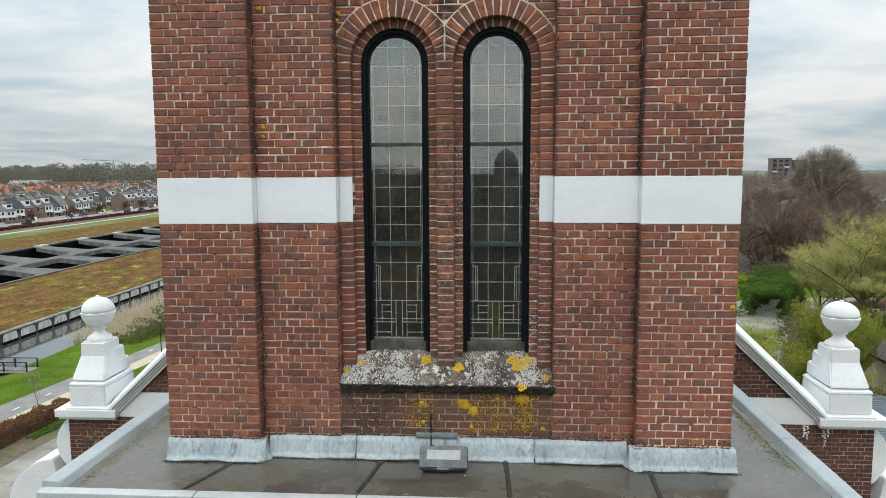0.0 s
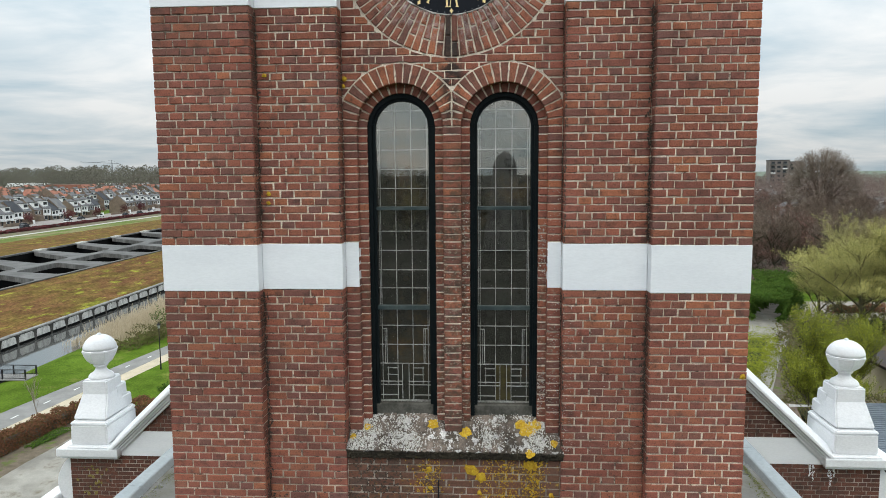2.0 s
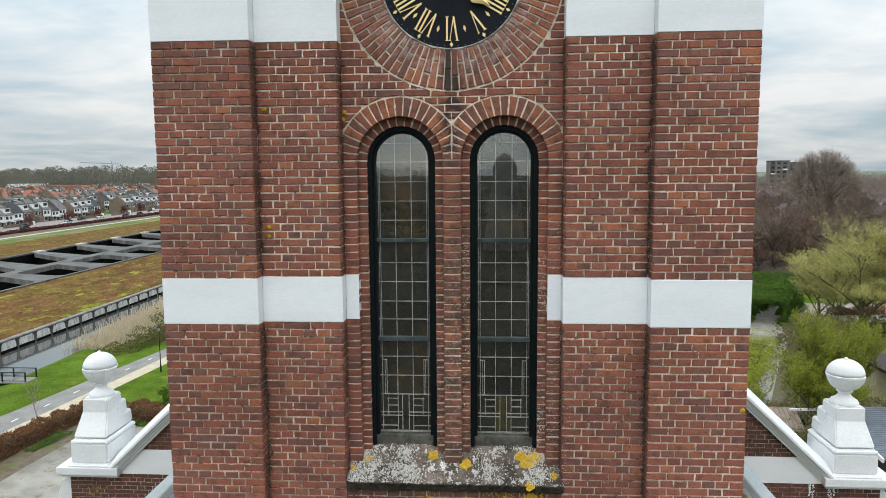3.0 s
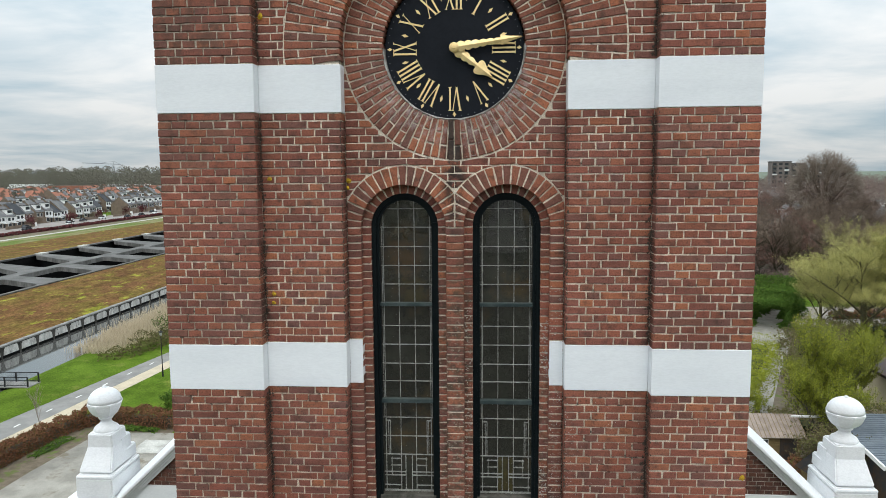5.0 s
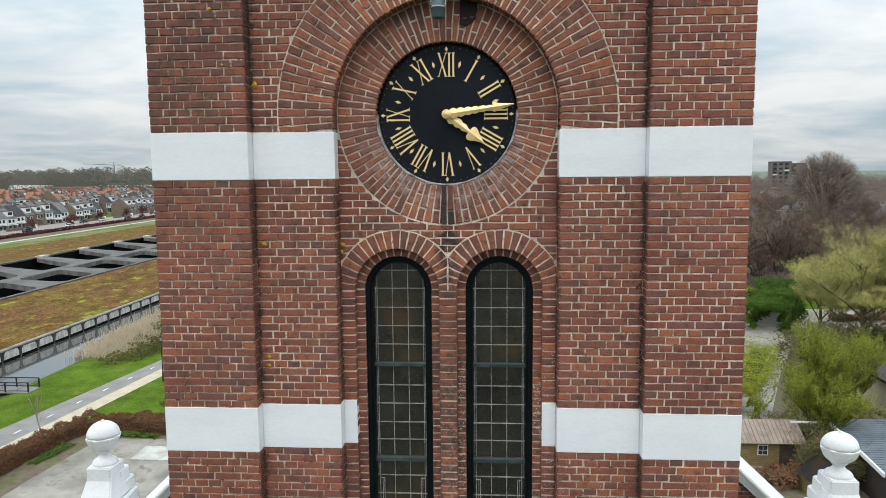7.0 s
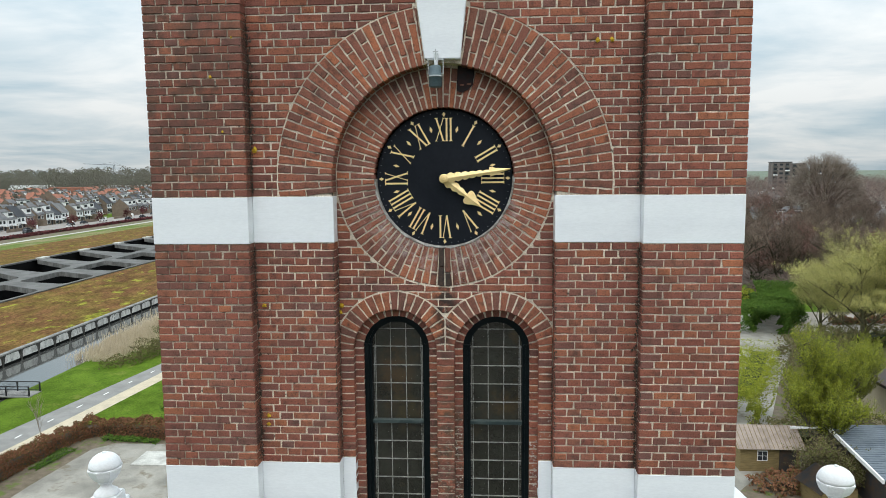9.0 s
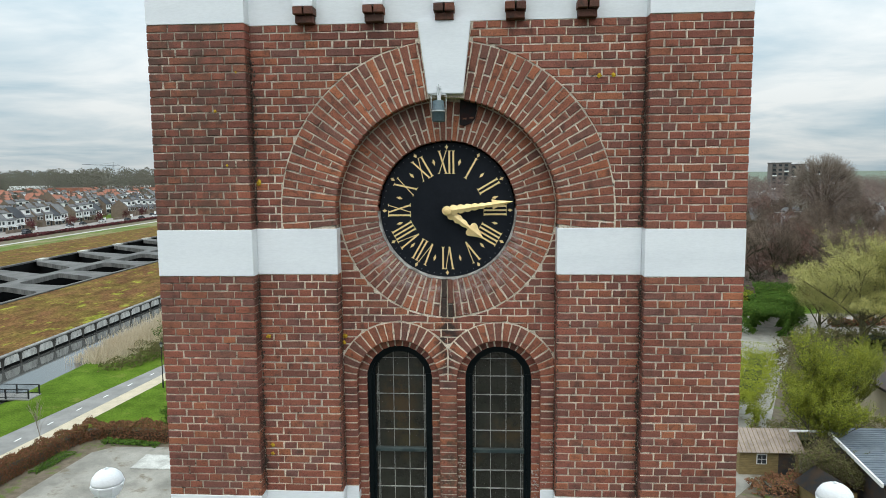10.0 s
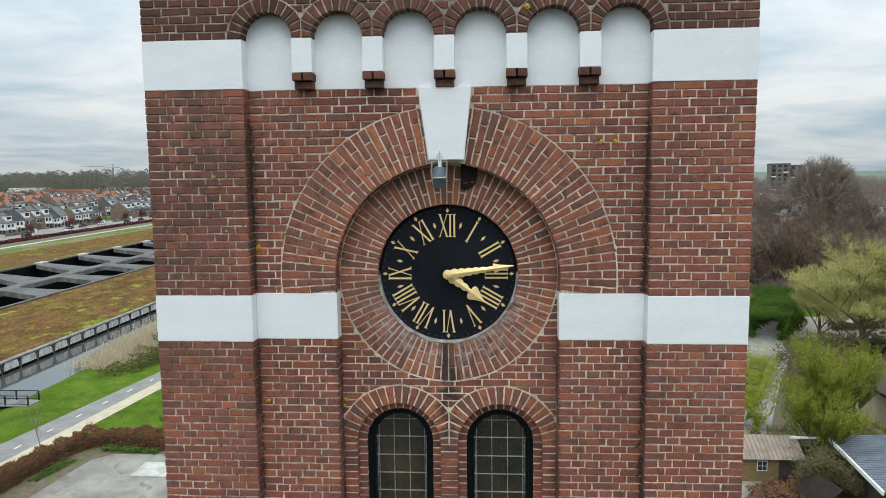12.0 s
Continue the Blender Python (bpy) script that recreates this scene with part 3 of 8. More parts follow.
def niche_wall():
    """Set-back wall that holds the clock's ring and the twin windows."""
    t = thing("niche_wall", "brick niche wall with pale joints between clock and windows", "wall", kind="structure")
    g = Y_NICHE + 0.006
    bm = bmesh.new()
    # mortar bed with the two window openings and the dial left open
    n = 24
    for s in (-1, 1):
        cx = s * WIN
        r_bed = R_IN + 0.007
        pts = [(cx + r_bed * math.cos(math.pi * i / n), Z_SPRING + r_bed * math.sin(math.pi * i / n)) for i in range(n + 1)]
        x0, x1 = (0.0, NICHE) if s > 0 else (-NICHE, 0.0)
        zt = 23.30
        top = [bm.verts.new((x1 + (x0 - x1) * i / n, g, zt)) for i in range(n + 1)]
        arc = [bm.verts.new((x, g, z)) for x, z in pts]
        back = [bm.verts.new((x, Y_ORDER + 0.03, z)) for x, z in pts]
        for i in range(n):
            bm.faces.new((arc[i], arc[i + 1], top[i + 1], top[i]))
            bm.faces.new((arc[i], back[i], back[i + 1], arc[i + 1]))
        for e, k, xe in ((x1, 0, cx + r_bed), (x0, n, cx - r_bed)):
            q = [bm.verts.new(v) for v in ((e, g, 19.5), (xe, g, 19.5), (xe, Y_ORDER + 0.03, 19.5))]
            bm.faces.new((q[0], q[1], arc[k], top[k]))
            bm.faces.new((q[1], q[2], back[k], arc[k]))
    n = 72
    prev = None
    for i in range(n + 1):
        a = 2 * math.pi * i / n
        c, d = math.cos(a), math.sin(a)
        k = min(NICHE / max(abs(c), 1e-6), (0.95 if d > 0 else 0.70) / max(abs(d), 1e-6))
        row = (bm.verts.new(((R_DIAL + 0.014) * c, g, CLOCK[1] + (R_DIAL + 0.014) * d)), bm.verts.new((k * c, g, CLOCK[1] + k * d)))
        if prev:
            bm.faces.new((prev[0], prev[1], row[1], row[0]))
        prev = row
    part("mortar_core", bm, M["mortar"], t)
    polys = []
    for p in courses(-NICHE, NICHE, Z_SPRING - 0.9 * C, Z_SPRING - 0.9 * C + 24 * C, 1):
        mz = sum(q[1] for q in p) / 4
        if mz > CLOCK[1] - 0.04:
            continue
        for cx in (-WIN, WIN):
            if p and abs(sum(q[0] for q in p) / len(p) - cx) < 0.75:
                p = outside(p, cx, Z_SPRING, R_OUT + 0.008)
        if p:
            n = 0
            mx, mz = sum(q[0] for q in p) / len(p), sum(q[1] for q in p) / len(p)
            d = math.hypot(mx, mz - CLOCK[1])
            p = clip(p, mx / d, (mz - CLOCK[1]) / d, (mz - CLOCK[1]) / d * CLOCK[1] + R_RING + 0.006)
        if p and len(p) > 2 and sum(q[1] for q in p) / len(p) > Z_SPRING:
            polys.append(p)
    lay(t, polys, Y_NICHE, 0.10, 150)
    # jamb strips beside the windows, and the slim pier between them
    strips = []
    rows = round((Z_SPRING - 19.9) / C)
    for i in range(rows):
        z = Z_SPRING - (i + 1) * C
        za, zb = z + BED / 2, z + C - BED / 2
        for a, b in ((-NICHE, -WIN - R_IN), (-WIN + R_IN, WIN - R_IN), (WIN + R_IN, NICHE)):
            strips.append([(a, za), (b, za), (b, zb), (a, zb)])
    lay(t, strips, Y_NICHE, 0.10, 120)
    return t


niche_wall()


def clock_ring():
    t = thing("clock_surround", "ring of radial red bricks round the clock dial", "brick ring", kind="structure")
    polys = ring(*CLOCK, R_DIAL + 0.004, R_RING - 0.004, 0, 2 * math.pi, 84, lambda i: (0.66,) if i % 2 else (0.34,))
    lay(t, polys, Y_NICHE - 0.002, 0.09, 168, mats="warm")
    # lead-dressed rim under the dial
    bm = bmesh.new()
    n = 48
    a0, a1 = math.radians(180), math.radians(362)
    prev = None
    for i in range(n + 1):
        a = a0 + (a1 - a0) * i / n
        wob = 0.004 * math.sin(i * 2.3) + 0.003 * math.sin(i * 5.1)
        row = [bm.verts.new((CLOCK[0] + r * math.cos(a), y, CLOCK[1] + r * math.sin(a))) for r, y in
               ((R_DIAL - 0.006, 0.292), (R_DIAL - 0.004, 0.229), (R_DIAL + 0.004 + wob, 0.223), (R_DIAL + 0.012 + wob, 0.232))]
        if prev:
            for k in range(3):
                bm.faces.new((prev[k], prev[k + 1], row[k + 1], row[k]))
        prev = row
    part("lead_rim", bm, M["rim"], t, "pale weathered lead flashing under the dial")
    # blackened bricks below the dial, where the rain runs off
    for a, b, z0, z1, mat in ((-0.046, -0.004, 23.285, 23.44, "black_brick"), (-0.046, -0.004, 23.12, 23.28, "black_brick"), (0.006, 0.046, 23.235, 23.44, "dark_object"), (0.006, 0.046, 23.12, 23.23, "black_brick")):
        vs, fs = brick_solid([(a, z0), (b, z0), (b, z1), (a, z1)], Y_NICHE - 0.008, 0.05, seed=int(z0 * 100))
        new("brick", mesh_of("brick", vs, fs, M[mat])).parent = t
    return t


clock_ring()


def window_arches():
    for s in (-1, 1):
        t = thing("window_arch", "two-order brick arch over a round-headed tower window", "arch", "window arches", "structure")
        cx = s * WIN
        outer = []
        for p in ring(cx, Z_SPRING, R_IN, R_OUT, 0, math.pi, 21, lambda i: ()):
            p = clip(p, -s, 0, -NICHE)
            p = clip(p, s, 0, 0.005) if p else p
            if len(p) > 2:
                outer.append(p)
        lay(t, outer, Y_NICHE - 0.002, 0.10, 40, mats="warm")
        inner = ring(cx, Z_SPRING, R_WIN - 0.004, R_IN + 0.02, 0, math.pi, 15, lambda i: ())
        rows = round((Z_SPRING - 19.95) / C)
        for i in range(rows):
            z = Z_SPRING - (i + 1) * C
            for a, b in ((cx - R_IN - 0.02, cx - R_WIN + 0.004), (cx + R_WIN - 0.004, cx + R_IN + 0.02)):
                inner.append([(a, z + BED / 2), (b, z + BED / 2), (b, z + C - BED / 2), (a, z + C - BED / 2)])
        lay(t, inner, Y_ORDER, 0.10, 110, mats="brick")
        bm = bmesh.new()
        n = 20
        prev = None
        path = [(cx + math.cos(math.pi * i / n), Z_SPRING + math.sin(math.pi * i / n), math.cos(math.pi * i / n), math.sin(math.pi * i / n)) for i in range(n + 1)]
        for i in range(n + 1):
            a = math.pi * i / n
            row = [bm.verts.new((cx + r * math.cos(a), y, Z_SPRING + r * math.sin(a))) for r, y in ((R_IN + 0.03, Y_ORDER + 0.006), (R_WIN, Y_ORDER + 0.006), (R_WIN, 0.5))]
            if prev:
                for k in range(2):
                    bm.faces.new((prev[k], prev[k + 1], row[k + 1], row[k]))
            prev = row
            if i in (0, n):
                low = [bm.verts.new((v.co.x, v.co.y, 19.9)) for v in row]
                for k in range(2):
                    bm.faces.new((row[k], row[k + 1], low[k + 1], low[k]))
        part("mortar_core", bm, M["mortar"], t)


window_arches()


def band(x0, x1, y, z0, z1, deep, name="white_band", label="white painted masonry band on the brick tower"):
    bm = boxed(x0, x1, y, y + deep, z0, z1, 0.004)
    t = tagged(new(name, bm_mesh(name, bm, M["white"])), label, "band", "white bands", "structure")
    return t


for z0, z1 in ((Z1, Z1T), (Z2, Z2T)):
    for s in (-1, 1):
        band(*sorted((s * EDGE[s], s * PIER)), Y_PIER - 0.004, z0, z1, 0.3)
        band(*sorted((s * (PIER - 0.002), s * NICHE)), Y_PANEL - 0.004, z0, z1, 0.2)
for s in (-1, 1):
    band(*sorted((s * (NICHE - 0.002), s * (WIN + R_IN + 0.004))), Y_NICHE - 0.005, Z1, Z1T, 0.1)
    band(*sorted((s * EDGE[s], s * PIER)), Y_PIER - 0.004, Z3, Z3T, 0.3)


def frieze():
    t = thing("arcaded_frieze", "white blind arcade with six small brick arches on corbels", "frieze", kind="structure")
    part("back_plate", boxed(-PIER, PIER, Y_PANEL, Y_PANEL + 0.2, Z3, Z_TOP), M["white"], t, "white painted back wall")
    step, w = 0.541, 0.155
    xs = [(i - 2) * step + 0.004 for i in range(5)]
    for x in xs:
        part("pilaster", boxed(x - w / 2, x + w / 2, -0.003, Y_PANEL + 0.01, Z3T - 0.255, Z3T, 0.004), M["white"], t, "white painted stub pilaster")
        for z0, z1, d, k in ((Z3T - 0.315, Z3T - 0.257, 0.012, 0.004), (Z3T - 0.375, Z3T - 0.318, -0.03, -0.004)):
            for a, b in ((x - w / 2 - k, x - 0.004), (x + 0.004, x + w / 2 + k)) if d > 0 else ((x - w / 2 - k, x + w / 2 + k),):
                vs, fs = brick_solid([(a, z0), (b, z0), (b, z1), (a, z1)], -d, 0.14 + d)
                ob = new("corbel_brick", mesh_of("corbel_brick", vs, fs, M["dark_object"]))
                ob.parent = t
    edges = [-PIER] + xs + [PIER]
    centres = [(edges[0] + xs[0] - w / 2) / 2] + [(a + b) / 2 for a, b in zip(xs, xs[1:])] + [(xs[-1] + w / 2 + PIER) / 2]
    r0, r1 = 0.193, 0.302
    polys = []
    for i, cx in enumerate(centres):
        lo = -PIER - 0.12 if i == 0 else xs[i - 1]
        hi = PIER + 0.12 if i == 5 else xs[i]
        for p in ring(cx, Z3T, r0, r1, 0, math.pi, 13, lambda i: ()):
            p = clip(p, 1, 0, lo + 0.004)
            p = clip(p, -1, 0, -(hi - 0.004)) if p else p
            if len(p) > 2:
                polys.append(p)
    lay(t, polys, -0.004, 0.13, 90, 25.8, mats="dark")
    # mortar bed of the arcade, with six round heads cut out
    bm = bmesh.new()
    n = 16
    for i, cx in enumerate(centres):
        lo = -EDGE[-1] + 0.007 if i == 0 else xs[i - 1]
        hi = EDGE[1] - 0.007 if i == 5 else xs[i]
        arc = [bm.verts.new((cx + (r0 + 0.008) * math.cos(math.pi * k / n), 0.006, Z3T + (r0 + 0.008) * math.sin(math.pi * k / n))) for k in range(n + 1)]
        back = [bm.verts.new((v.co.x, Y_PANEL + 0.01, v.co.z)) for v in arc]
        top = [bm.verts.new((hi + (lo - hi) * k / n, 0.006, Z_TOP)) for k in range(n + 1)]
        for k in range(n):
            bm.faces.new((arc[k], arc[k + 1], top[k + 1], top[k]))
            bm.faces.new((arc[k], back[k], back[k + 1], arc[k + 1]))
        for xe, k in ((hi, 0), (lo, n)):
            q = bm.verts.new((xe, 0.006, Z3T))
            bm.faces.new((q, arc[k], top[k]))
            b2 = bm.verts.new((xe, Y_PANEL + 0.01, Z3T))
            bm.faces.new((q, b2, back[k], arc[k]))
    part("mortar_core", bm, M["mortar_dark"], t)
    wall = []
    for p in courses(-EDGE[-1], EDGE[1], Z3T, Z_TOP, 1):
        for cx in centres:
            if p and abs(sum(q[0] for q in p) / len(p) - cx) < 0.42:
                p = outside(p, cx, Z3T, r1 + 0.008)
        if p and sum(q[1] for q in p) / len(p) < Z3T + 0.12 and abs(sum(q[0] for q in p) / len(p)) < PIER - 0.05:
            continue
        if p and len(p) > 2:
            wall.append(p)
    lay(t, wall, 0.0, 0.13, 150, 25.8, mats="dark")


frieze()

# body of the tower behind its front
body = thing("tower_body", "brick body of the church tower", "tower", kind="structure")
for a, b in ((-SIDE + 0.007, -SIDE + 0.35), (SIDE - 0.35, SIDE - 0.007)):
    part("side_wall", boxed(a, b, 0.45, TOWER_DEEP, 15.0, Z_TOP), M["wallbrick"], body)
part("back_wall", boxed(-SIDE + 0.35, SIDE - 0.35, TOWER_DEEP - 0.35, TOWER_DEEP, 15.0, Z_TOP), M["wallbrick"], body)
part("top_slab", boxed(-SIDE + 0.02, SIDE - 0.02, 0.13, TOWER_DEEP, Z_TOP, Z_TOP + 0.15), M["bitumen"], body)


# ---- twin windows ----
def arch_strip(bm, cx, r0, r1, y0, y1, zb, n=24):
    """A flat frame that follows jambs and round head between two radii."""
    rows = [(cx + 0, 0)]
    prev = None
    path = [(1.0, 0.0, zb - Z_SPRING)] + [(math.cos(math.pi * i / n), math.sin(math.pi * i / n), 0) for i in range(n + 1)] + [(-1.0, 0.0, zb - Z_SPRING)]
    for c, s, dz in path:
        row = [bm.verts.new((cx + r * c, y, Z_SPRING + dz + r * s)) for r, y in ((r0, y1), (r0, y0), (r1, y0), (r1, y1))]
        if prev:
            for k in range(4):
                bm.faces.new((prev[k], prev[(k + 1) % 4], row[(k + 1) % 4], row[k]))
        else:
            bm.faces.new(row)
        prev = row
    bm.faces.new(prev[::-1])


def bar(x0, x1, z0, z1, y0, y1, bevel=0.0):
    return boxed(min(x0, x1), max(x0, x1), y0, y1, min(z0, z1), max(z0, z1), bevel)


def window(s):
    cx = s * WIN
    t = thing("window_1" if s < 0 else "window_2", "tall round-headed leaded tower window in a dark painted metal frame", "window", "twin windows", "structure")
    bm = bmesh.new()
    arch_strip(bm, cx, R_WIN - 0.003, R_WIN - 0.036, 0.345, 0.45, Z_SILL)
    fr = part("window_frame", bm, M["frame"], t, "blackish green painted frame")
    bm = bmesh.new()
    arch_strip(bm, cx, R_WIN - 0.036, R_WIN - 0.060, 0.368, 0.45, Z_SILL + 0.02)
    part("inner_bead", bm, M["frame"], fr)
    g = R_WIN - 0.058
    for z, h in ((21.915, 0.030), (21.075, 0.036), (22.60, 0.016)):
        if z < 22:
            part("transom", bar(cx - g, cx + g, z - h / 2, z + h / 2, 0.372, 0.43, 0.004), M["frame_light"], t, "grey-green painted transom bar")
        else:
            for e in (-1, 1):
                part("hinge_lug", bar(cx + e * (R_WIN - 0.004), cx + e * (R_WIN - 0.05), z - h / 2, z + h / 2, 0.338, 0.36), M["frame"], t)
    # protective pane
    n = 20
    for name, y, k, mat, dz in (("pane", 0.395, g + 0.004, M["glass"], 0.004),):
        bm = bmesh.new()
        poly = [(cx + k, 20.235), *[(cx + k * math.cos(math.pi * i / n), Z_SPRING + k * math.sin(math.pi * i / n)) for i in range(n + 1)], (cx - k, 20.235)]
        prism(bm, poly, y, y + dz)
        pane = part(name, bm, mat, t, "clear outer pane that mirrors the sky")
        pane.visible_shadow = False
    # leaded lights: bars of lead and the panes between them
    L = part("leaded_light", bar(cx - g, cx + g, 20.236, 20.25, 0.44, 0.452), M["came"], t)
    w = 0.0056

    def v(x, z0, z1, w=w):
        part("came", bar(cx + x - w / 2, cx + x + w / 2, z0, z1, 0.432, 0.446), M["came"], L)

    def h(z, x0, x1, w=w):
        part("came", bar(cx + x0, cx + x1, z - w / 2, z + w / 2, 0.430, 0.444), M["came"], L)

    for x in (-0.067, 0.067):
        v(x, 20.575, Z_SPRING + math.sqrt(g * g - x * x) - 0.005)
    for x in (-0.197, 0.197):
        v(x, 20.26, Z_SPRING + math.sqrt(g * g - x * x) - 0.005)
    for x in (-0.209, 0.209):
        v(x, 20.91, Z_SPRING, 0.004)
    for z in (22.72, 22.565, 22.40, 22.24, 22.08, 21.72, 21.557, 21.39, 21.235, 20.909, 20.742, 20.575):
        k = g if z <= Z_SPRING else math.sqrt(g * g - (z - Z_SPRING) ** 2)
        h(z, -k, k)
    for e in (-1, 1):
        v(e * 0.160, 20.575, 20.88); v(e * 0.175, 20.575, 20.88, 0.004)
        h(20.88, e * 0.160, e * 0.197)
        v(e * 0.028, 20.26, 20.575); v(e * 0.067, 20.26, 20.575)
        h(20.535, e * 0.067, e * 0.16); h(20.475, e * 0.067, e * 0.16); h(20.415, e * 0.028, e * 0.215)
        h(20.385, e * 0.028, e * 0.215); h(20.295, e * 0.067, e * 0.215)
        v(e * 0.150, 20.395, 20.545)
    for z0, z1, x0, x1, mat in ((20.26, 20.57, -0.064, 0.064, M["amber"]),) if s > 0 else ():
        part("amber_pane", bar(cx + x0, cx + x1, z0, z1, 0.447, 0.450), mat, L, "olive amber stained glass pane")
    bm = bmesh.new()
    poly = [(cx + g, 20.25), *[(cx + g * math.cos(math.pi * i / n), Z_SPRING + g * math.sin(math.pi * i / n)) for i in range(n + 1)], (cx - g, 20.25)]
    prism(bm, poly, 0.452, 0.456)
    part("inner_pane", bm, M["old_glass"], t, "dusty old inner glass")
    part("sill_stone", bar(cx - R_WIN + 0.004, cx + R_WIN - 0.004, Z_SILL - 0.03, 20.236, 0.365, 0.46, 0.006), M["stone_grey"], t, "grey mossy stone sub-sill")


M["frame_light"] = material("weathered_green_paint", (0.030, 0.046, 0.047), (0.065, 0.085, 0.083), 0.5, scale=9, fine=50, bump=0.1, depth=0.002)
M["stone_grey"] = material("mossy_stone", (0.12, 0.115, 0.10), (0.05, 0.05, 0.042), 0.9, scale=9, fine=50, bump=0.4, depth=0.005)
M["amber"] = material("amber_glass", (0.095, 0.075, 0.018), (0.05, 0.042, 0.012), 0.15, scale=9, fine=60, bump=0.05, depth=0.002)


def dusty_glass():
    """Old glass: dark and dusty in patches, with the gloss of glass."""
    m = material("dusty_old_glass", (0.013, 0.015, 0.011), (0.032, 0.035, 0.026), 0.12, scale=3.4, fine=26, bump=0.05, depth=0.003, amount=0.9, space="World",
                 third=(0.088, 0.055, 0.018), third_scale=1.5, third_cut=(0.50, 0.66), pits=(9, 0.60, 0.75, 0.6, (0.05, 0.05, 0.043)))
    m.node_tree.nodes["Principled BSDF"].inputs["Specular IOR Level"].default_value = 0.6
    stain(m, (0.105, 0.060, 0.024), (-0.45, 22.30), (0.22, 0.42), 0.3, (0.36, 0.55), 5, 0.9)
    stain(m, (0.075, 0.058, 0.020), (-0.40, 22.0), (0.2, 0.3), 0.3, (0.42, 0.6), 7, 0.8)
    return m


M["old_glass"] = dusty_glass()
for s in (-1, 1):
    window(s)
# black panel stands in for the unlit room behind the windows
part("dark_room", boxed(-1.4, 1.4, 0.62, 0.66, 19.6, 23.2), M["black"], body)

# ---- sill of bricks on edge, and the apron below ----
M["sill_island"] = material("lichened_sill_brick", (0.25, 0.20, 0.165), (0.085, 0.07, 0.055), 0.95, scale=7, fine=90, bump=0.8, depth=0.006, amount=1.1, space="World",
                            third=(0.66, 0.64, 0.62), third_scale=19, third_cut=(0.54, 0.59), large=2.6, large_dark=0.45)
M["sill_object"] = M["sill_island"]
M["apron_object"] = material("stained_apron_brick", BRICKS[0], (0.12, 0.075, 0.04), 0.9, scale=3.5, fine=60, bump=0.6, depth=0.004, vary="object", amount=0.8,
                             hue=[(0.13, 0.066, 0.046), (0.18, 0.078, 0.05), (0.11, 0.066, 0.05), (0.21, 0.088, 0.055)], space="World",
                             third=(0.34, 0.22, 0.05), third_scale=17, third_cut=(0.60, 0.70))
M["apron_island"] = M["apron_object"]
sill = thing("window_sill", "sloping brick sill under the twin windows, crusted with grey lichen", "sill", kind="structure")
SL = math.atan2(20.16 - 19.935, 0.37 - 0.09)
for row, (u0, u1) in enumerate(((0.0, 0.165), (0.172, 0.385))):
    n = 27
    for i in range(n):
        xa, xb = -0.885 + 1.79 * i / n + 0.004, -0.885 + 1.79 * (i + 1) / n - 0.004
        vs, fs = brick_solid([(xa, u0), (xb, u0), (xb, u1), (xa, u1)], rng.uniform(-0.004, 0.004), 0.07, 0.006, 0.006, seed=i + 50 * row)
        ob = new("brick", mesh_of("brick", vs, fs, M["sill_object"]))
        # from a wall face to a slope: lean the face back
        ob.matrix_basis = Matrix.Translation((0, 0.088, 19.930)) @ Matrix.Rotation(-(math.pi / 2 - SL), 4, "X")
        ob.parent = sill
bm = bmesh.new()
prism(bm, [(-0.884, 0.0), (0.905, 0.0), (0.905, 0.40), (-0.884, 0.40)], 0.006, 0.05)
bmesh.ops.transform(bm, matrix=Matrix.Translation((0, 0.088, 19.930)) @ Matrix.Rotation(-(math.pi / 2 - SL), 4, "X"), verts=bm.verts)
part("mortar_bed", bm, M["sill_island"], sill)
# one black strip for both the moss and the shade below the sill
part("drip_edge", boxed(-0.884, 0.905, 0.100, 0.36, 19.862, 19.922, 0.01), M["moss"], sill, "black underside of the sill, moss and painted shade")
apron = thing("apron_wall", "stained brick apron under the window sill with orange lichen", "wall", kind="structure")
part("mortar_core", boxed(-0.95, 0.95, 0.135, 0.4, 19.25, 19.90), M["mortar_dark"], apron)
lay(apron, courses(-0.878, 0.878, Z1 - 30 * C + C * 0, Z1 - 30 * C + C * 7, 1), 0.128, 0.10, 80, 19.6, mats="apron")


def lichen(name, spots, label, mat):
    """Flat crusts with lobed rims: (x, height or way up the slope, radius, on the sill?)."""
    V, F = [], []
    r = random.Random(4)
    for x, z, rad, on_sill in spots:
        for k in range(3):
            ox, oz = r.uniform(-0.6, 0.6) * rad * (k > 0), r.uniform(-0.6, 0.6) * rad * (k > 0)
            rr = rad * (1.0 if k == 0 else r.uniform(0.35, 0.6))
            n, b = 14, len(V)
            pts = [(0, 0, -0.006)] + [(rr * f * math.cos(2 * math.pi * i / n), rr * f * math.sin(2 * math.pi * i / n), h)
                                      for h, q in ((-0.007, 0.6), (0.002, 1.0)) for i in range(n) for f in (q * r.uniform(0.72, 1.15),)]
            for px, pz, py in pts:
                if on_sill:
                    u = z + pz + oz
                    V.append((x + px + ox, 0.088 + u * math.cos(SL) - (-py) * math.sin(SL), 19.930 + u * math.sin(SL) + (-py) * math.cos(SL)))
                else:
                    V.append((x + px + ox, 0.128 + py, z + pz + oz))
            for i in range(n):
                j = (i + 1) % n
                F += [(b, b + 1 + j, b + 1 + i), (b + 1 + i, b + 1 + j, b + 1 + n + j, b + 1 + n + i)]
    ob = new(name, mesh_of(name, V, F, mat, True))
    return tagged(ob, label, "lichen", kind="stuff")


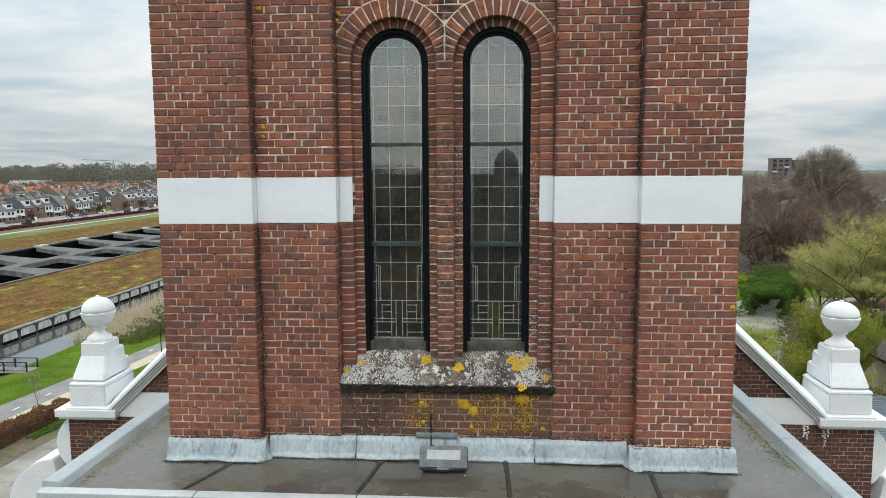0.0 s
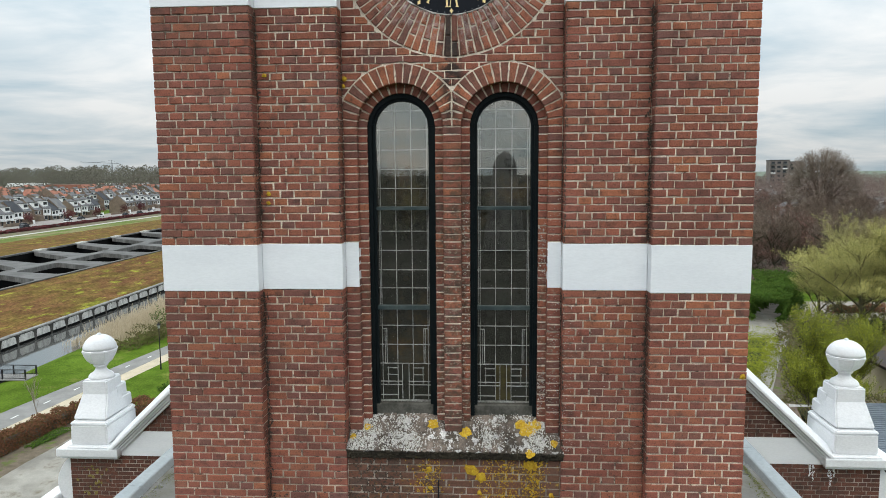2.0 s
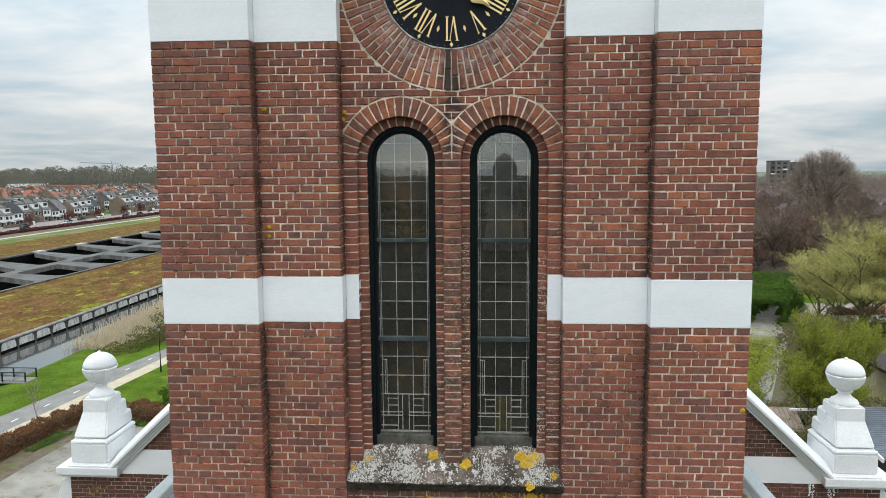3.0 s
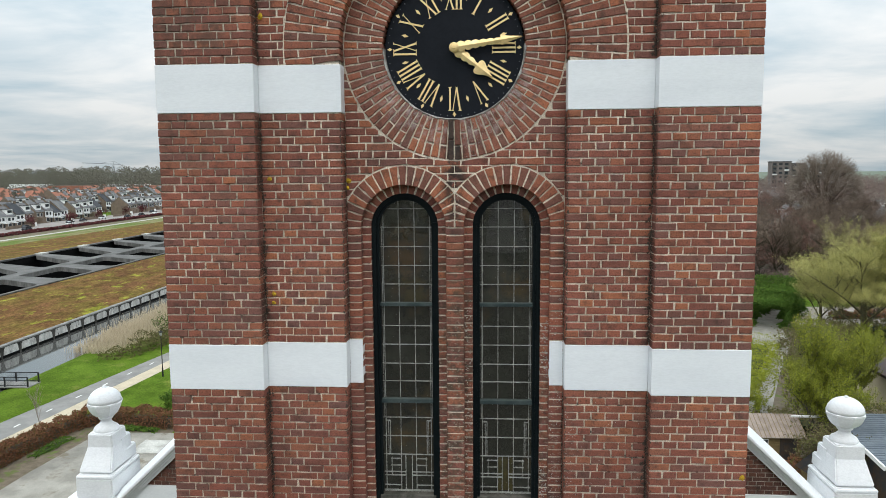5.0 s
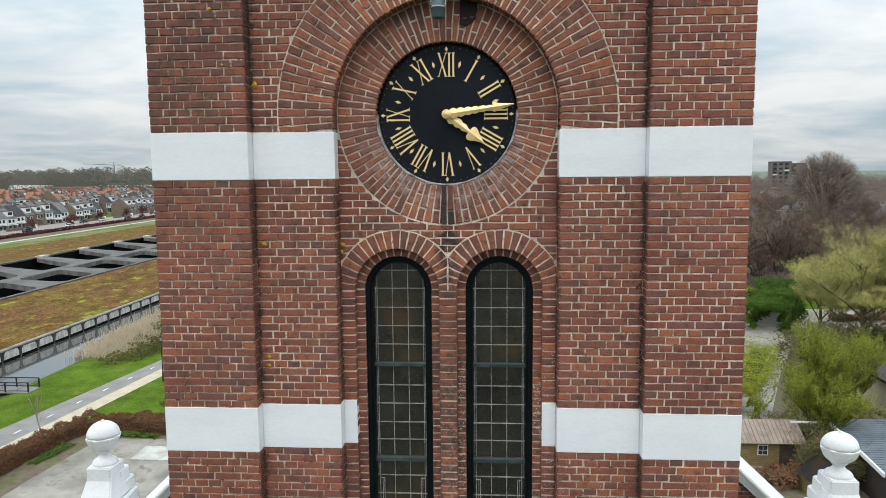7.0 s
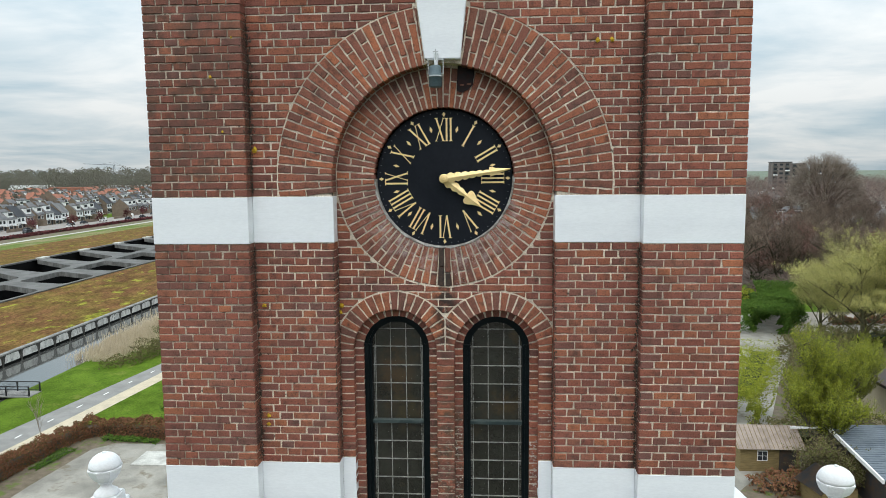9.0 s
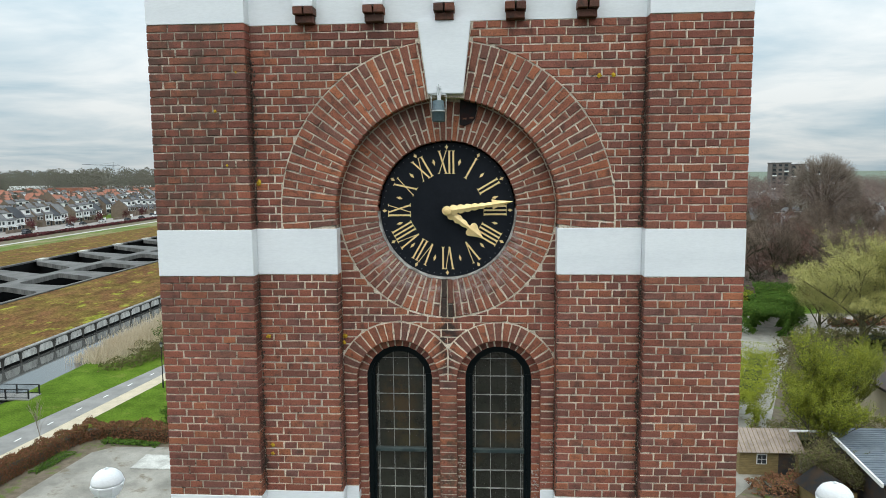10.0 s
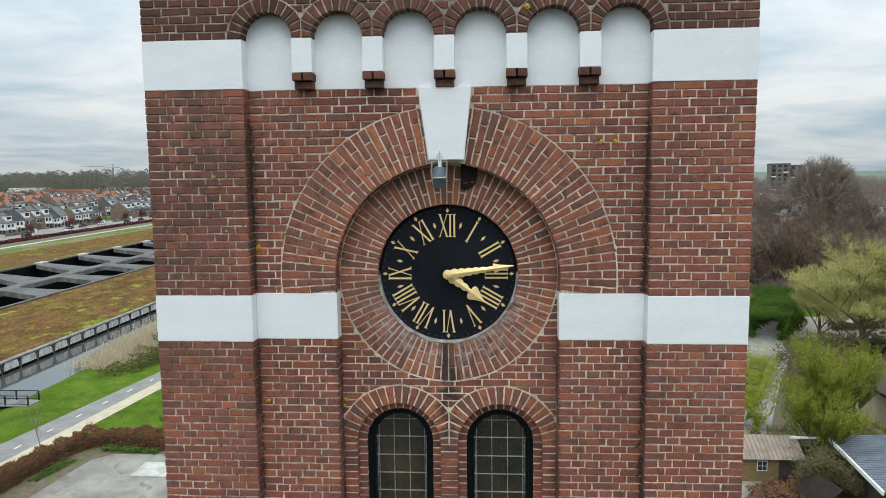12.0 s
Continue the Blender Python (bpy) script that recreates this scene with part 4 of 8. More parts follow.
lr = random.Random(12)
lichen("orange_lichen", [(-0.73, 0.22, 0.042, 1), (-0.84, 0.13, 0.03, 1), (-0.17, 0.26, 0.05, 1), (0.10, 0.18, 0.055, 1), (0.62, 0.22, 0.075, 1), (0.70, 0.26, 0.06, 1),
                         (0.56, 0.27, 0.045, 1), (0.83, 0.09, 0.04, 1), (0.63, 0.0, 0.04, 1), (0.16, 19.755, 0.055, 0), (0.23, 19.70, 0.05, 0), (0.13, 19.775, 0.04, 0),
                         (0.64, 19.82, 0.06, 0), (0.22, 19.565, 0.025, 0), (0.81, 19.56, 0.026, 0), (-0.20, 19.76, 0.028, 0), (-0.19, 19.60, 0.02, 0)]
       + [(lr.choice((0.30, 0.42, 0.48, 0.62, 0.66, 0.70)) + lr.gauss(0, 0.045), 19.86 - 0.34 * lr.random(), 0.0012 + 0.006 * lr.random() ** 2.2, 0) for i in range(1300)]
       + [(lr.gauss(-0.2, 0.07), lr.uniform(19.56, 19.85), 0.0012 + 0.007 * lr.random() ** 2.2, 0) for i in range(260)],
       "orange and yellow lichen crusts on sill and apron", M["lichen"])
cl = [(lr.choice((-0.80, -0.72, -0.6, -0.5, -0.42, -0.36, 0.24, 0.33, 0.66, 0.74)) + lr.gauss(0, 0.05), lr.uniform(0.02, 0.37)) for i in range(70)]
grey = []
for i in range(150):
    # broad white crusts at the sill's left end and below the first window
    cl.append((lr.choice((-0.80, -0.76, -0.68, -0.5, -0.42, -0.36, 0.30, 0.68, 0.74)) + lr.gauss(0, 0.035), lr.uniform(0.01, 0.14) if i % 2 else lr.uniform(0.1, 0.36)))
for cx, u in cl:
    for i in range(lr.randrange(4, 22)):
        grey.append((cx + lr.gauss(0, 0.026), min(0.375, max(0.008, u + lr.gauss(0, 0.026))), lr.uniform(0.002, 0.0075), 1))
grey += [(lr.uniform(-0.87, 0.89), lr.uniform(0.008, 0.375), lr.uniform(0.0015, 0.005), 1) for i in range(520)]
lichen("grey_lichen", grey, "white and grey lichen crusts on the brick sill", M["lichen_grey"])
# ragged black moss that hangs over the sill's front edge
V, F = [], []
for i in range(420):
    x, z = lr.uniform(-0.88, 0.90), 19.925 - abs(lr.gauss(0, 0.026))
    rad, n, b = lr.uniform(0.006, 0.018), 7, len(V)
    V.append((x, 0.082, z))
    V += [(x + rad * lr.uniform(0.6, 1.3) * math.cos(2 * math.pi * k / n), 0.101, z + rad * lr.uniform(0.6, 1.3) * math.sin(2 * math.pi * k / n)) for k in range(n)]
    F += [(b, b + 1 + (k + 1) % n, b + 1 + k) for k in range(n)]
tagged(new("sill_moss", mesh_of("sill_moss", V, F, M["moss"])), "black moss cushions along the sill edge", "moss", kind="stuff")

# single tufts of yellow lichen and moss on the piers
tuft = lichen("wall_lichen", [(x, z, rad, 0) for x, z, rad in ((-1.44, 22.2, 0.001),)], "small yellow lichen tufts on the brickwork", M["lichen"])
V, F = [], []
for x, y, z, rad in ((-1.47, 0.10, 22.98, 0.02), (-1.47, 0.10, 22.05, 0.02), (-0.86, 0.22, 22.96, 0.022), (-0.87, 0.225, 22.90, 0.018), (-1.50, 0.10, 24.24, 0.026),
                     (-1.72, -0.004, 24.38, 0.012), (-1.80, -0.004, 24.80, 0.014), (1.30, 0.10, 25.04, 0.022), (1.19, 0.10, 25.04, 0.02), (2.26, -0.004, 20.62, 0.025),
                     (-1.62, -0.004, 25.1, 0.01), (0.62, -0.012, 26.03, 0.025), (-1.47, 0.10, 21.98, 0.018)):
    n, b = 10, len(V)
    V.append((x, y - 0.008, z))
    V += [(x + rad * lr.uniform(0.6, 1.2) * math.cos(2 * math.pi * i / n), y, z + rad * lr.uniform(0.6, 1.2) * math.sin(2 * math.pi * i / n)) for i in range(n)]
    F += [(b, b + 1 + (i + 1) % n, b + 1 + i) for i in range(n)]
tuft.data = mesh_of("wall_lichen", V, F, M["lichen"])

# pale crust on the jambs of the right-hand window
V, F = [], []
for i in range(1100):
    x, z = lr.choice((lr.uniform(0.703, 0.762), lr.uniform(0.703, 0.762), lr.uniform(0.703, 0.762), lr.uniform(0.085, 0.135))), 20.15 + 2.0 * lr.random() ** 1.2
    if noise.noise((x * 9, 1, z * 2.2)) < -0.15:
        continue
    y, rad, n, b = Y_ORDER - 0.003, 0.001 + 0.005 * lr.random() ** 1.8, 7, len(V)
    V.append((x, y - 0.003, z))
    V += [(x + rad * lr.uniform(0.6, 1.3) * math.cos(2 * math.pi * k / n), y, z + rad * lr.uniform(0.6, 1.3) * math.sin(2 * math.pi * k / n)) for k in range(n)]
    F += [(b, b + 1 + (k + 1) % n, b + 1 + k) for k in range(n)]
tagged(new("jamb_lichen", mesh_of("jamb_lichen", V, F, M["lichen_grey"])), "pale lichen specks on the window jambs", "lichen", kind="stuff")

# weathering on the brick faces: lime bloom under the dial, specks on the lower panels; in the re-entrant corners grime
# and painted shade
def specks(name, spots, mat, label, seed=5):
    """Thin crusts: (x, y, z, radius across, radius upright, facing: 0 front, 1 sideways)."""
    r = random.Random(seed)
    V, F = [], []
    for x, y, z, ra, rb, way in spots:
        n, b = 8, len(V)
        V.append((x, y - 0.0025, z) if way == 0 else (x - way * 0.0025, y, z))
        for i in range(n):
            c, d = ra * r.uniform(0.5, 1.3) * math.cos(2 * math.pi * i / n), rb * r.uniform(0.5, 1.3) * math.sin(2 * math.pi * i / n)
            V.append((x + c, y, z + d) if way == 0 else (x, y + c, z + d))
        F += [(b, b + 1 + (i + 1) % n, b + 1 + i) for i in range(n)]
    return tagged(new(name, mesh_of(name, V, F, mat)), label, "stain", kind="stuff")


M["lime"] = material("lime_bloom", (0.47, 0.39, 0.38), (0.33, 0.25, 0.24), 0.95, scale=30, fine=140, bump=0.4, depth=0.002, amount=0.8, space="World")
# serves the grime and the shade painted into the wall's inner corners
M["grime_shade"] = material("black_grime_shade", (0.055, 0.040, 0.032), (0.085, 0.065, 0.05), 0.95, scale=30, fine=140, bump=0.6, depth=0.003, amount=0.8, space="World")
bloom = []
for k in range(16):
    a = math.radians(lr.choice((lr.uniform(198, 262), lr.uniform(278, 335))))
    r1 = 0.585 + abs(lr.gauss(0, 0.12)) + 0.03
    for i in range(int(44 * (r1 - 0.55) / 0.1) + 3):
        q = min(0.86, lr.uniform(0.575, r1))
        a2 = a + lr.gauss(0, 0.022) / q
        bloom.append((CLOCK[0] + q * math.cos(a2), Y_NICHE - 0.0085, CLOCK[1] + q * math.sin(a2), lr.uniform(0.001, 0.003), lr.uniform(0.001, 0.004), 0))
specks("lime_bloom", bloom, M["lime"], "pale lime bloom on the ring bricks under the dial")
dark = []
for s in (-1, 1):
    for i in range(650):
        # grime and a painted shade line where the panel meets the pier, and on the niche's edge
        z = lr.uniform(19.5, 25.2)
        if noise.noise((s * 7, 0, z * 1.7)) < -0.25:
            continue
        dark.append((s * (PIER - abs(lr.gauss(0, 0.010)) - 0.002), Y_PANEL - 0.0065, z, lr.uniform(0.002, 0.007), lr.uniform(0.003, 0.012), 0))
    for i in range(450):
        z = lr.uniform(19.95, 23.9)
        dark.append((s * (NICHE + abs(lr.gauss(0, 0.007)) + 0.004), Y_PANEL - 0.0065, z, lr.uniform(0.002, 0.006), lr.uniform(0.003, 0.010), 0))
    for i in range(260):
        z = lr.uniform(19.5, 25.2)
        dark.append((s * (PIER + abs(lr.gauss(0, 0.006)) + 0.003), Y_PIER - 0.0065, z, lr.uniform(0.002, 0.005), lr.uniform(0.003, 0.010), 0))
    for i in range(5200):
        # black growth and painted shade on the sides of pier and niche edge, in streaks
        z = lr.uniform(19.5, 25.25)
        on_pier = lr.random() < 0.6
        if noise.noise((s * 3 + 9 * on_pier, 2, z * 1.3)) < -0.35:
            continue
        x, ya, yb = (PIER - 0.0045, Y_PIER + 0.004, Y_PANEL) if on_pier else (NICHE - 0.0045, Y_PANEL + 0.004, Y_NICHE)
        if not on_pier and z > 23.9:
            continue
        f = lr.random() ** 0.7
        dark.append((s * x, ya + (yb - ya) * f, z, lr.uniform(0.002, 0.006), lr.uniform(0.003, 0.011), s))
    for i in range(500):
        # and on the brick faces close to the inner corner
        z = lr.uniform(19.5, 25.2)
        if noise.noise((s * 5, 6, z * 2.1)) > 0.0:
            dark.append((s * (PIER - 0.004 - abs(lr.gauss(0, 0.016))), Y_PANEL - 0.0075, z, lr.uniform(0.003, 0.010), lr.uniform(0.004, 0.016), 0))
for i in range(900):
    # black specks on the foot of the wall above the flashing, and grime on the apron's left end
    x = lr.uniform(-SIDE, SIDE)
    y = Y_PIER if abs(x) > PIER else Y_PANEL if abs(x) > NICHE else 0.128
    z = 19.47 + abs(lr.gauss(0, 0.035))
    if lr.random() < 0.5:
        x, y, z = lr.gauss(-0.62, 0.16), 0.128, lr.uniform(19.48, 19.86)
        if abs(x) > NICHE - 0.01:
            continue
    dark.append((x, y - 0.0072, z, lr.uniform(0.003, 0.012), lr.uniform(0.003, 0.010), 0))
dark = [q for q in dark if not any(a - 0.03 < q[2] < b + 0.02 for a, b in ((Z1, Z1T), (Z2, Z2T)))]
specks("wall_grime", dark, M["grime_shade"], "dark dirt and painted shade in the corners, dirt below the clock")
pale = []
for i in range(380):
    # lichen specks on the panel right of the windows and on its edge
    x = NICHE + 0.01 + (abs(lr.gauss(0, 0.05)) if lr.random() < 0.6 else lr.uniform(0, 0.6))
    pale.append((x, Y_PANEL - 0.0068, 19.95 + 1.25 * lr.random() ** 1.4, lr.uniform(0.001, 0.0035), lr.uniform(0.001, 0.0035), 0))
for i in range(300):
    pale.append((lr.uniform(NICHE - 0.11, NICHE - 0.01), Y_NICHE - 0.0068, 20.2 + 1.9 * lr.random() ** 1.2, lr.uniform(0.0012, 0.004), lr.uniform(0.0012, 0.005), 0))
for i in range(26):
    pale.append((lr.gauss(0.0, 0.02), Y_NICHE - 0.0068, 22.75 + lr.gauss(0, 0.10), lr.uniform(0.0015, 0.004), lr.uniform(0.0015, 0.005), 0))
pale = [q for q in pale if not Z1 - 0.03 < q[2] < Z1T + 0.01]
specks("wall_specks", pale, M["lichen_grey"], "pale lichen specks on the brickwork beside the windows")

# ---- clock ----
clock = thing("clock", "black round tower clock with gold roman numerals and pointers", "clock")
turn = Matrix.Translation((CLOCK[0], 0.0, CLOCK[1]))
Y_DIAL = 0.290


def disc(r, y0, y1, bevel=0.0, n=72):
    bm = bmesh.new()
    prism(bm, [(CLOCK[0] + r * math.cos(2 * math.pi * i / n), CLOCK[1] + r * math.sin(2 * math.pi * i / n)) for i in range(n)], y0, y1)
    return bm


dial = part("dial", disc(R_DIAL - 0.004, Y_DIAL, Y_DIAL + 0.025), M["black"], clock, "blue-black enamelled dial")
for i in range(60):
    bm = bmesh.new()
    a = 2 * math.pi * i / 60
    x, z = CLOCK[0] + 0.528 * math.sin(a), CLOCK[1] + 0.528 * math.cos(a)
    prism(bm, [(x + 0.0045 * math.cos(k * math.pi / 3), z + 0.0045 * math.sin(k * math.pi / 3)) for k in range(6)], Y_DIAL - 0.004, Y_DIAL + 0.002)
    part("rivet", bm, M["iron"], dial)
STROKE = {"I": [(0, 0, 0, 1, 1)], "V": [(-0.5, 1, 0, 0, 1), (0.5, 1, 0, 0, 0.45)], "X": [(-0.5, 1, 0.5, 0, 1), (0.5, 1, -0.5, 0, 0.45)]}
WIDE = {"I": 0.34, "V": 0.72, "X": 0.78}


def numeral(text):
    """Raised gilt strokes with serifs; the foot points to the dial's centre."""
    H, T = 0.186, 0.0145
    bm = bmesh.new()
    total = sum(WIDE[c] for c in text) * 0.098
    x = -total / 2
    for c in text:
        w = WIDE[c] * 0.098
        mid = x + w / 2
        for k, (a, za, b, zb, fat) in enumerate(STROKE[c]):
            f = 0.6 * 0.098
            p, q = Vector((mid + a * f, 0, za * H)), Vector((mid + b * f, 0, zb * H))
            half = T * max(fat, 0.45) / 2
            y0 = -0.006 - 0.0015 * k
            prism(bm, [(p.x - half, p.z), (p.x + half, p.z), (q.x + half, q.z), (q.x - half, q.z)], y0, 0.003)
            ends = [(p, 1), (q, 1)] if c != "V" else [(p, 1)]
            for e, _ in ends:
                s = 0.006 if e.z < H / 2 else -0.006
                prism(bm, [(e.x - half - 0.008, e.z), (e.x + half + 0.008, e.z), (e.x + half + 0.003, e.z + s), (e.x - half - 0.003, e.z + s)], y0 - 0.0007, 0.003)
        x += w
    return bm


for i, text in enumerate(("XII", "I", "II", "III", "IIII", "V", "VI", "VII", "VIII", "IX", "X", "XI")):
    a = -2 * math.pi * i / 12
    place = Matrix.Translation((CLOCK[0], Y_DIAL - 0.001, CLOCK[1])) @ Matrix.Rotation(-a, 4, "Y")
    ob = part("numeral", numeral(text), M["gold"], clock, "raised gilt roman numeral " + text)
    ob.matrix_basis = place @ Matrix.Translation((0, 0, 0.300))
    d = bmesh.new()
    prism(d, [(0, 0.030), (0.012, 0.010), (0.008, 0.0), (0, -0.012), (-0.008, 0.0), (-0.012, 0.010)], -0.006, 0.002)
    prism(d, [(-0.016, 0.008), (0.016, 0.008), (0.012, 0.013), (-0.012, 0.013)], -0.005, 0.002)
    ob = part("hour_mark", d, M["gold"], clock)
    ob.matrix_basis = place @ Matrix.Translation((0, 0, 0.506))
    d = bmesh.new()
    prism(d, [(0, 0.028), (0.012, 0), (0, -0.028), (-0.012, 0)], -0.006, 0.002)
    ob = part("half_hour_mark", d, M["gold"], clock)
    ob.matrix_basis = Matrix.Translation((CLOCK[0], Y_DIAL - 0.001, CLOCK[1])) @ Matrix.Rotation(-a + math.pi / 12, 4, "Y") @ Matrix.Translation((0, 0, 0.405))


def hand(name, left, angle, y):
    """Gilt hand with a raised spine; left is its half outline (half width, distance from the hub)."""
    bm = bmesh.new()
    spine = [bm.verts.new((0, -0.014, z)) for _, z in left]
    for sgn in (-1, 1):
        edge = [bm.verts.new((w * sgn, -0.004, z)) for w, z in left]
        low = [bm.verts.new((w * sgn, 0.004, z)) for w, z in left]
        for i in range(len(left) - 1):
            bm.faces.new((spine[i], spine[i + 1], edge[i + 1], edge[i]))
            bm.faces.new((edge[i], edge[i + 1], low[i + 1], low[i]))
    ob = part(name, bm, M["gold"], clock, "gilt " + name.replace("_", " ") + " with a scalloped stem")
    ob.matrix_basis = Matrix.Translation((CLOCK[0], y, CLOCK[1])) @ Matrix.Rotation(math.radians(angle), 4, "Y")
    bm = bmesh.new()
    lathe(bm, [(0.038, 0), (0.038, 0.012), (0.030, 0.020), (0.014, 0.024), (0.012, 0.030)], 20)
    bmesh.ops.transform(bm, matrix=Matrix.Rotation(math.pi / 2, 4, "X"), verts=bm.verts)
    part("hub", bm, M["gold"], ob)


def scallops(z0, z1, w0, w1, lobes, dip=0.30):
    n = lobes * 6
    return [((w0 + (w1 - w0) * i / n) * (1 - dip + dip * abs(math.sin(math.pi * i / 6))), z0 + (z1 - z0) * i / n) for i in range(n + 1)]


hand("hour_hand", [(0.020, -0.03), (0.032, 0.0)] + scallops(0.03, 0.205, 0.050, 0.025, 3) + [(0.017, 0.222), (0.017, 0.236), (0.040, 0.226), (0.056, 0.236), (0.060, 0.254), (0.051, 0.278),
     (0.033, 0.304), (0.018, 0.336), (0.003, 0.382)], 127.5, Y_DIAL - 0.035)
hand("minute_hand", [(0.018, -0.03), (0.030, 0.0)] + scallops(0.03, 0.32, 0.044, 0.023, 5) + [(0.021, 0.34), (0.017, 0.385), (0.040, 0.372), (0.036, 0.392), (0.024, 0.425), (0.016, 0.47), (0.003, 0.540)],
     82.2, Y_DIAL - 0.058)

# ---- lamp and hole under the keystone ----
lamp = thing("wall_lamp", "grey cylindrical spot lamp with white bracket under the keystone", "lamp")
bm = bmesh.new()
lathe(bm, [(0.044, 0), (0.050, 0.01), (0.050, 0.075), (0.053, 0.077), (0.053, 0.085), (0.047, 0.087), (0.046, 0.155), (0.030, 0.165)], 24, -0.045, 0.035, 24.70)
part("housing", bm, M["lamp_grey"] if "lamp_grey" in M else M["iron"], lamp, "blue-grey metal housing", True)
bm = bmesh.new()
lathe(bm, [(0.014, 0), (0.014, 0.085), (0.018, 0.087), (0.018, 0.095)], 14, -0.040, 0.030, 24.86)
part("socket", bm, M["white"], lamp, "white plastic socket")
bm = bmesh.new()
DY = -0.12
for a, b in (((-0.10, 0.15, 24.80), (-0.10, 0.15, 24.905)), ((0.015, 0.15, 24.80), (0.015, 0.15, 24.905)), ((-0.105, 0.15, 24.905), (0.02, 0.15, 24.905)),
             ((-0.062, 0.12, 24.962), (-0.018, 0.12, 24.962)), ((-0.04, 0.12, 24.90), (-0.04, 0.12, 24.982)), ((-0.1, 0.15, 24.80), (0.015, 0.15, 24.80))):
    tube(bm, (a[0], a[1] + DY, a[2]), (b[0], b[1] + DY, b[2]), 0.004, sides=6)
tube(bm, (-0.04, 0.06, 24.955), (-0.04, 0.0, 24.955), 0.006, sides=6)
part("bracket", bm, M["zinc_white"], lamp, "thin pale wire bracket")
bm = bmesh.new()
lathe(bm, [(0.050, 0.0), (0.056, 0.003), (0.056, 0.010), (0.050, 0.013)], 20, -0.045, 0.035, 24.775)
part("collar", bm, M["zinc_white"], lamp, "pale clamp ring", True)
nest = thing("wall_hole", "dark hole with a reddish rim where ring bricks are missing", "hole", kind="structure")
# flat block whose near-black colour stands in for the shade in the hole
bm = bmesh.new()
prism(bm, [(0.108, 24.690), (0.150, 24.678), (0.200, 24.700), (0.236, 24.735), (0.252, 24.870), (0.225, 24.895), (0.118, 24.890)], Y_NICHE - 0.013, Y_NICHE + 0.02)
part("void", bm, M["hole_shade"], nest, "flat block in near black for the hole's shaded inside")
for x, z in ((0.135, 24.73), (0.19, 24.735)):
    part("rubble", boxed(x, x + 0.03, Y_NICHE - 0.02, Y_NICHE, z, z + 0.012), M["rust"], nest)

# ---- lead flashing round the tower's foot ----
def flashing(x0, x1, y, ends=(0, 0)):
    t = thing("lead_flashing", "pale blue-grey weathered lead flashing at the tower foot", "flashing", "flashing strips", "structure")
    nseg = max(1, round((x1 - x0) / 0.7))
    for k in range(nseg):
        a, b = x0 + (x1 - x0) * k / nseg, x0 + (x1 - x0) * (k + 1) / nseg
        bm = bmesh.new()
        n = 14
        prev = None
        for i in range(n + 1):
            x = a + (b - a) * i / n - (0.012 if i == n and k < nseg - 1 else 0)
            wob = lambda f: 0.006 * math.sin(11 * x + f) + 0.004 * math.sin(27 * x + 2 * f)
            row = [bm.verts.new((x, y + dy + wob(f) * g, z)) for dy, z, f, g in
                   ((0.03, Z_PLINTH + 0.02, 0, 0), (-0.012, Z_PLINTH + 0.015 + wob(9) * 0.6, 1, 0.4), (-0.030, Z_PLINTH - 0.02, 2, 0.7), (-0.055, Z_ROOF + 0.05, 3, 1), (-0.062, Z_ROOF + 0.028, 3, 1),
                    (-0.085, Z_ROOF + 0.018 + wob(5), 4, 1), (-0.088, Z_ROOF + 0.003, 4, 1), (-0.02, Z_ROOF + 0.001, 4, 0))]
            if prev:
                for q in range(len(row) - 1):
                    bm.faces.new((prev[q], row[q], row[q + 1], prev[q + 1]))
            prev = row
        part("lead_sheet", bm, M["lead"], t, smooth=True)
        if k < nseg - 1:
            part("welt", boxed(b - 0.013, b - 0.002, y - 0.060, y + 0.02, Z_ROOF + 0.03, Z_PLINTH + 0.012, 0.004), M["lead"], t)
    return t


flashing(-SIDE - 0.03, -PIER + 0.05, Y_PIER)
flashing(PIER - 0.05, SIDE + 0.03, Y_PIER)
flashing(-PIER + 0.05, PIER - 0.05, Y_PANEL)
for s in (-1, 1):
    t = thing("corner_dressing", "crumpled lead corner dressing at the pier foot", "flashing", "flashing strips", "structure")
    bm = bmesh.new()
    lr2 = random.Random(3 + s)
    n, rows = 10, 6
    grid = []
    for j in range(rows + 1):
        z = Z_ROOF + 0.004 + (Z_PLINTH + 0.02 - Z_ROOF) * j / rows
        flare = 0.07 * (1 - j / rows) ** 2
        pts = [(PIER + 0.05, -0.02 - flare), (PIER - 0.01, -0.022 - flare), (PIER - 0.022 - flare, -0.01), (PIER - 0.022 - flare, 0.06), (PIER - 0.02 - flare, 0.10)]
        grid.append([bm.verts.new((s * (x + lr2.uniform(-0.008, 0.008)), y + lr2.uniform(-0.010, 0.006), z + lr2.uniform(-0.004, 0.004))) for x, y in pts])
    for a, b in zip(grid, grid[1:]):
        for i in range(4):
            bm.faces.new((a[i], a[i + 1], b[i + 1], b[i]))
    part("lead_fold", bm, M["lead"], t, smooth=True)

# ---- floodlight on the flashing ----
M["pale_glass"] = material("frosted_glass", (0.42, 0.43, 0.42), (0.33, 0.34, 0.33), 0.25, scale=12, fine=50, bump=0.05, depth=0.001, amount=0.3)
flood = thing("floodlight", "grey floodlight with a pale glass front on a wall bracket", "floodlight", at=pose(0.0, -0.045, 19.385, 38, 0, 0))
bm = boxed(-0.195, 0.195, -0.16, 0.04, -0.02, 0.075, 0.018)
for v in bm.verts:
    if v.co.z < 0.0:
        v.co.x *= 0.86
        v.co.y = -0.06 + (v.co.y + 0.06) * 0.85
hb = part("housing", bm, M["iron"], flood, "dark grey cast housing")
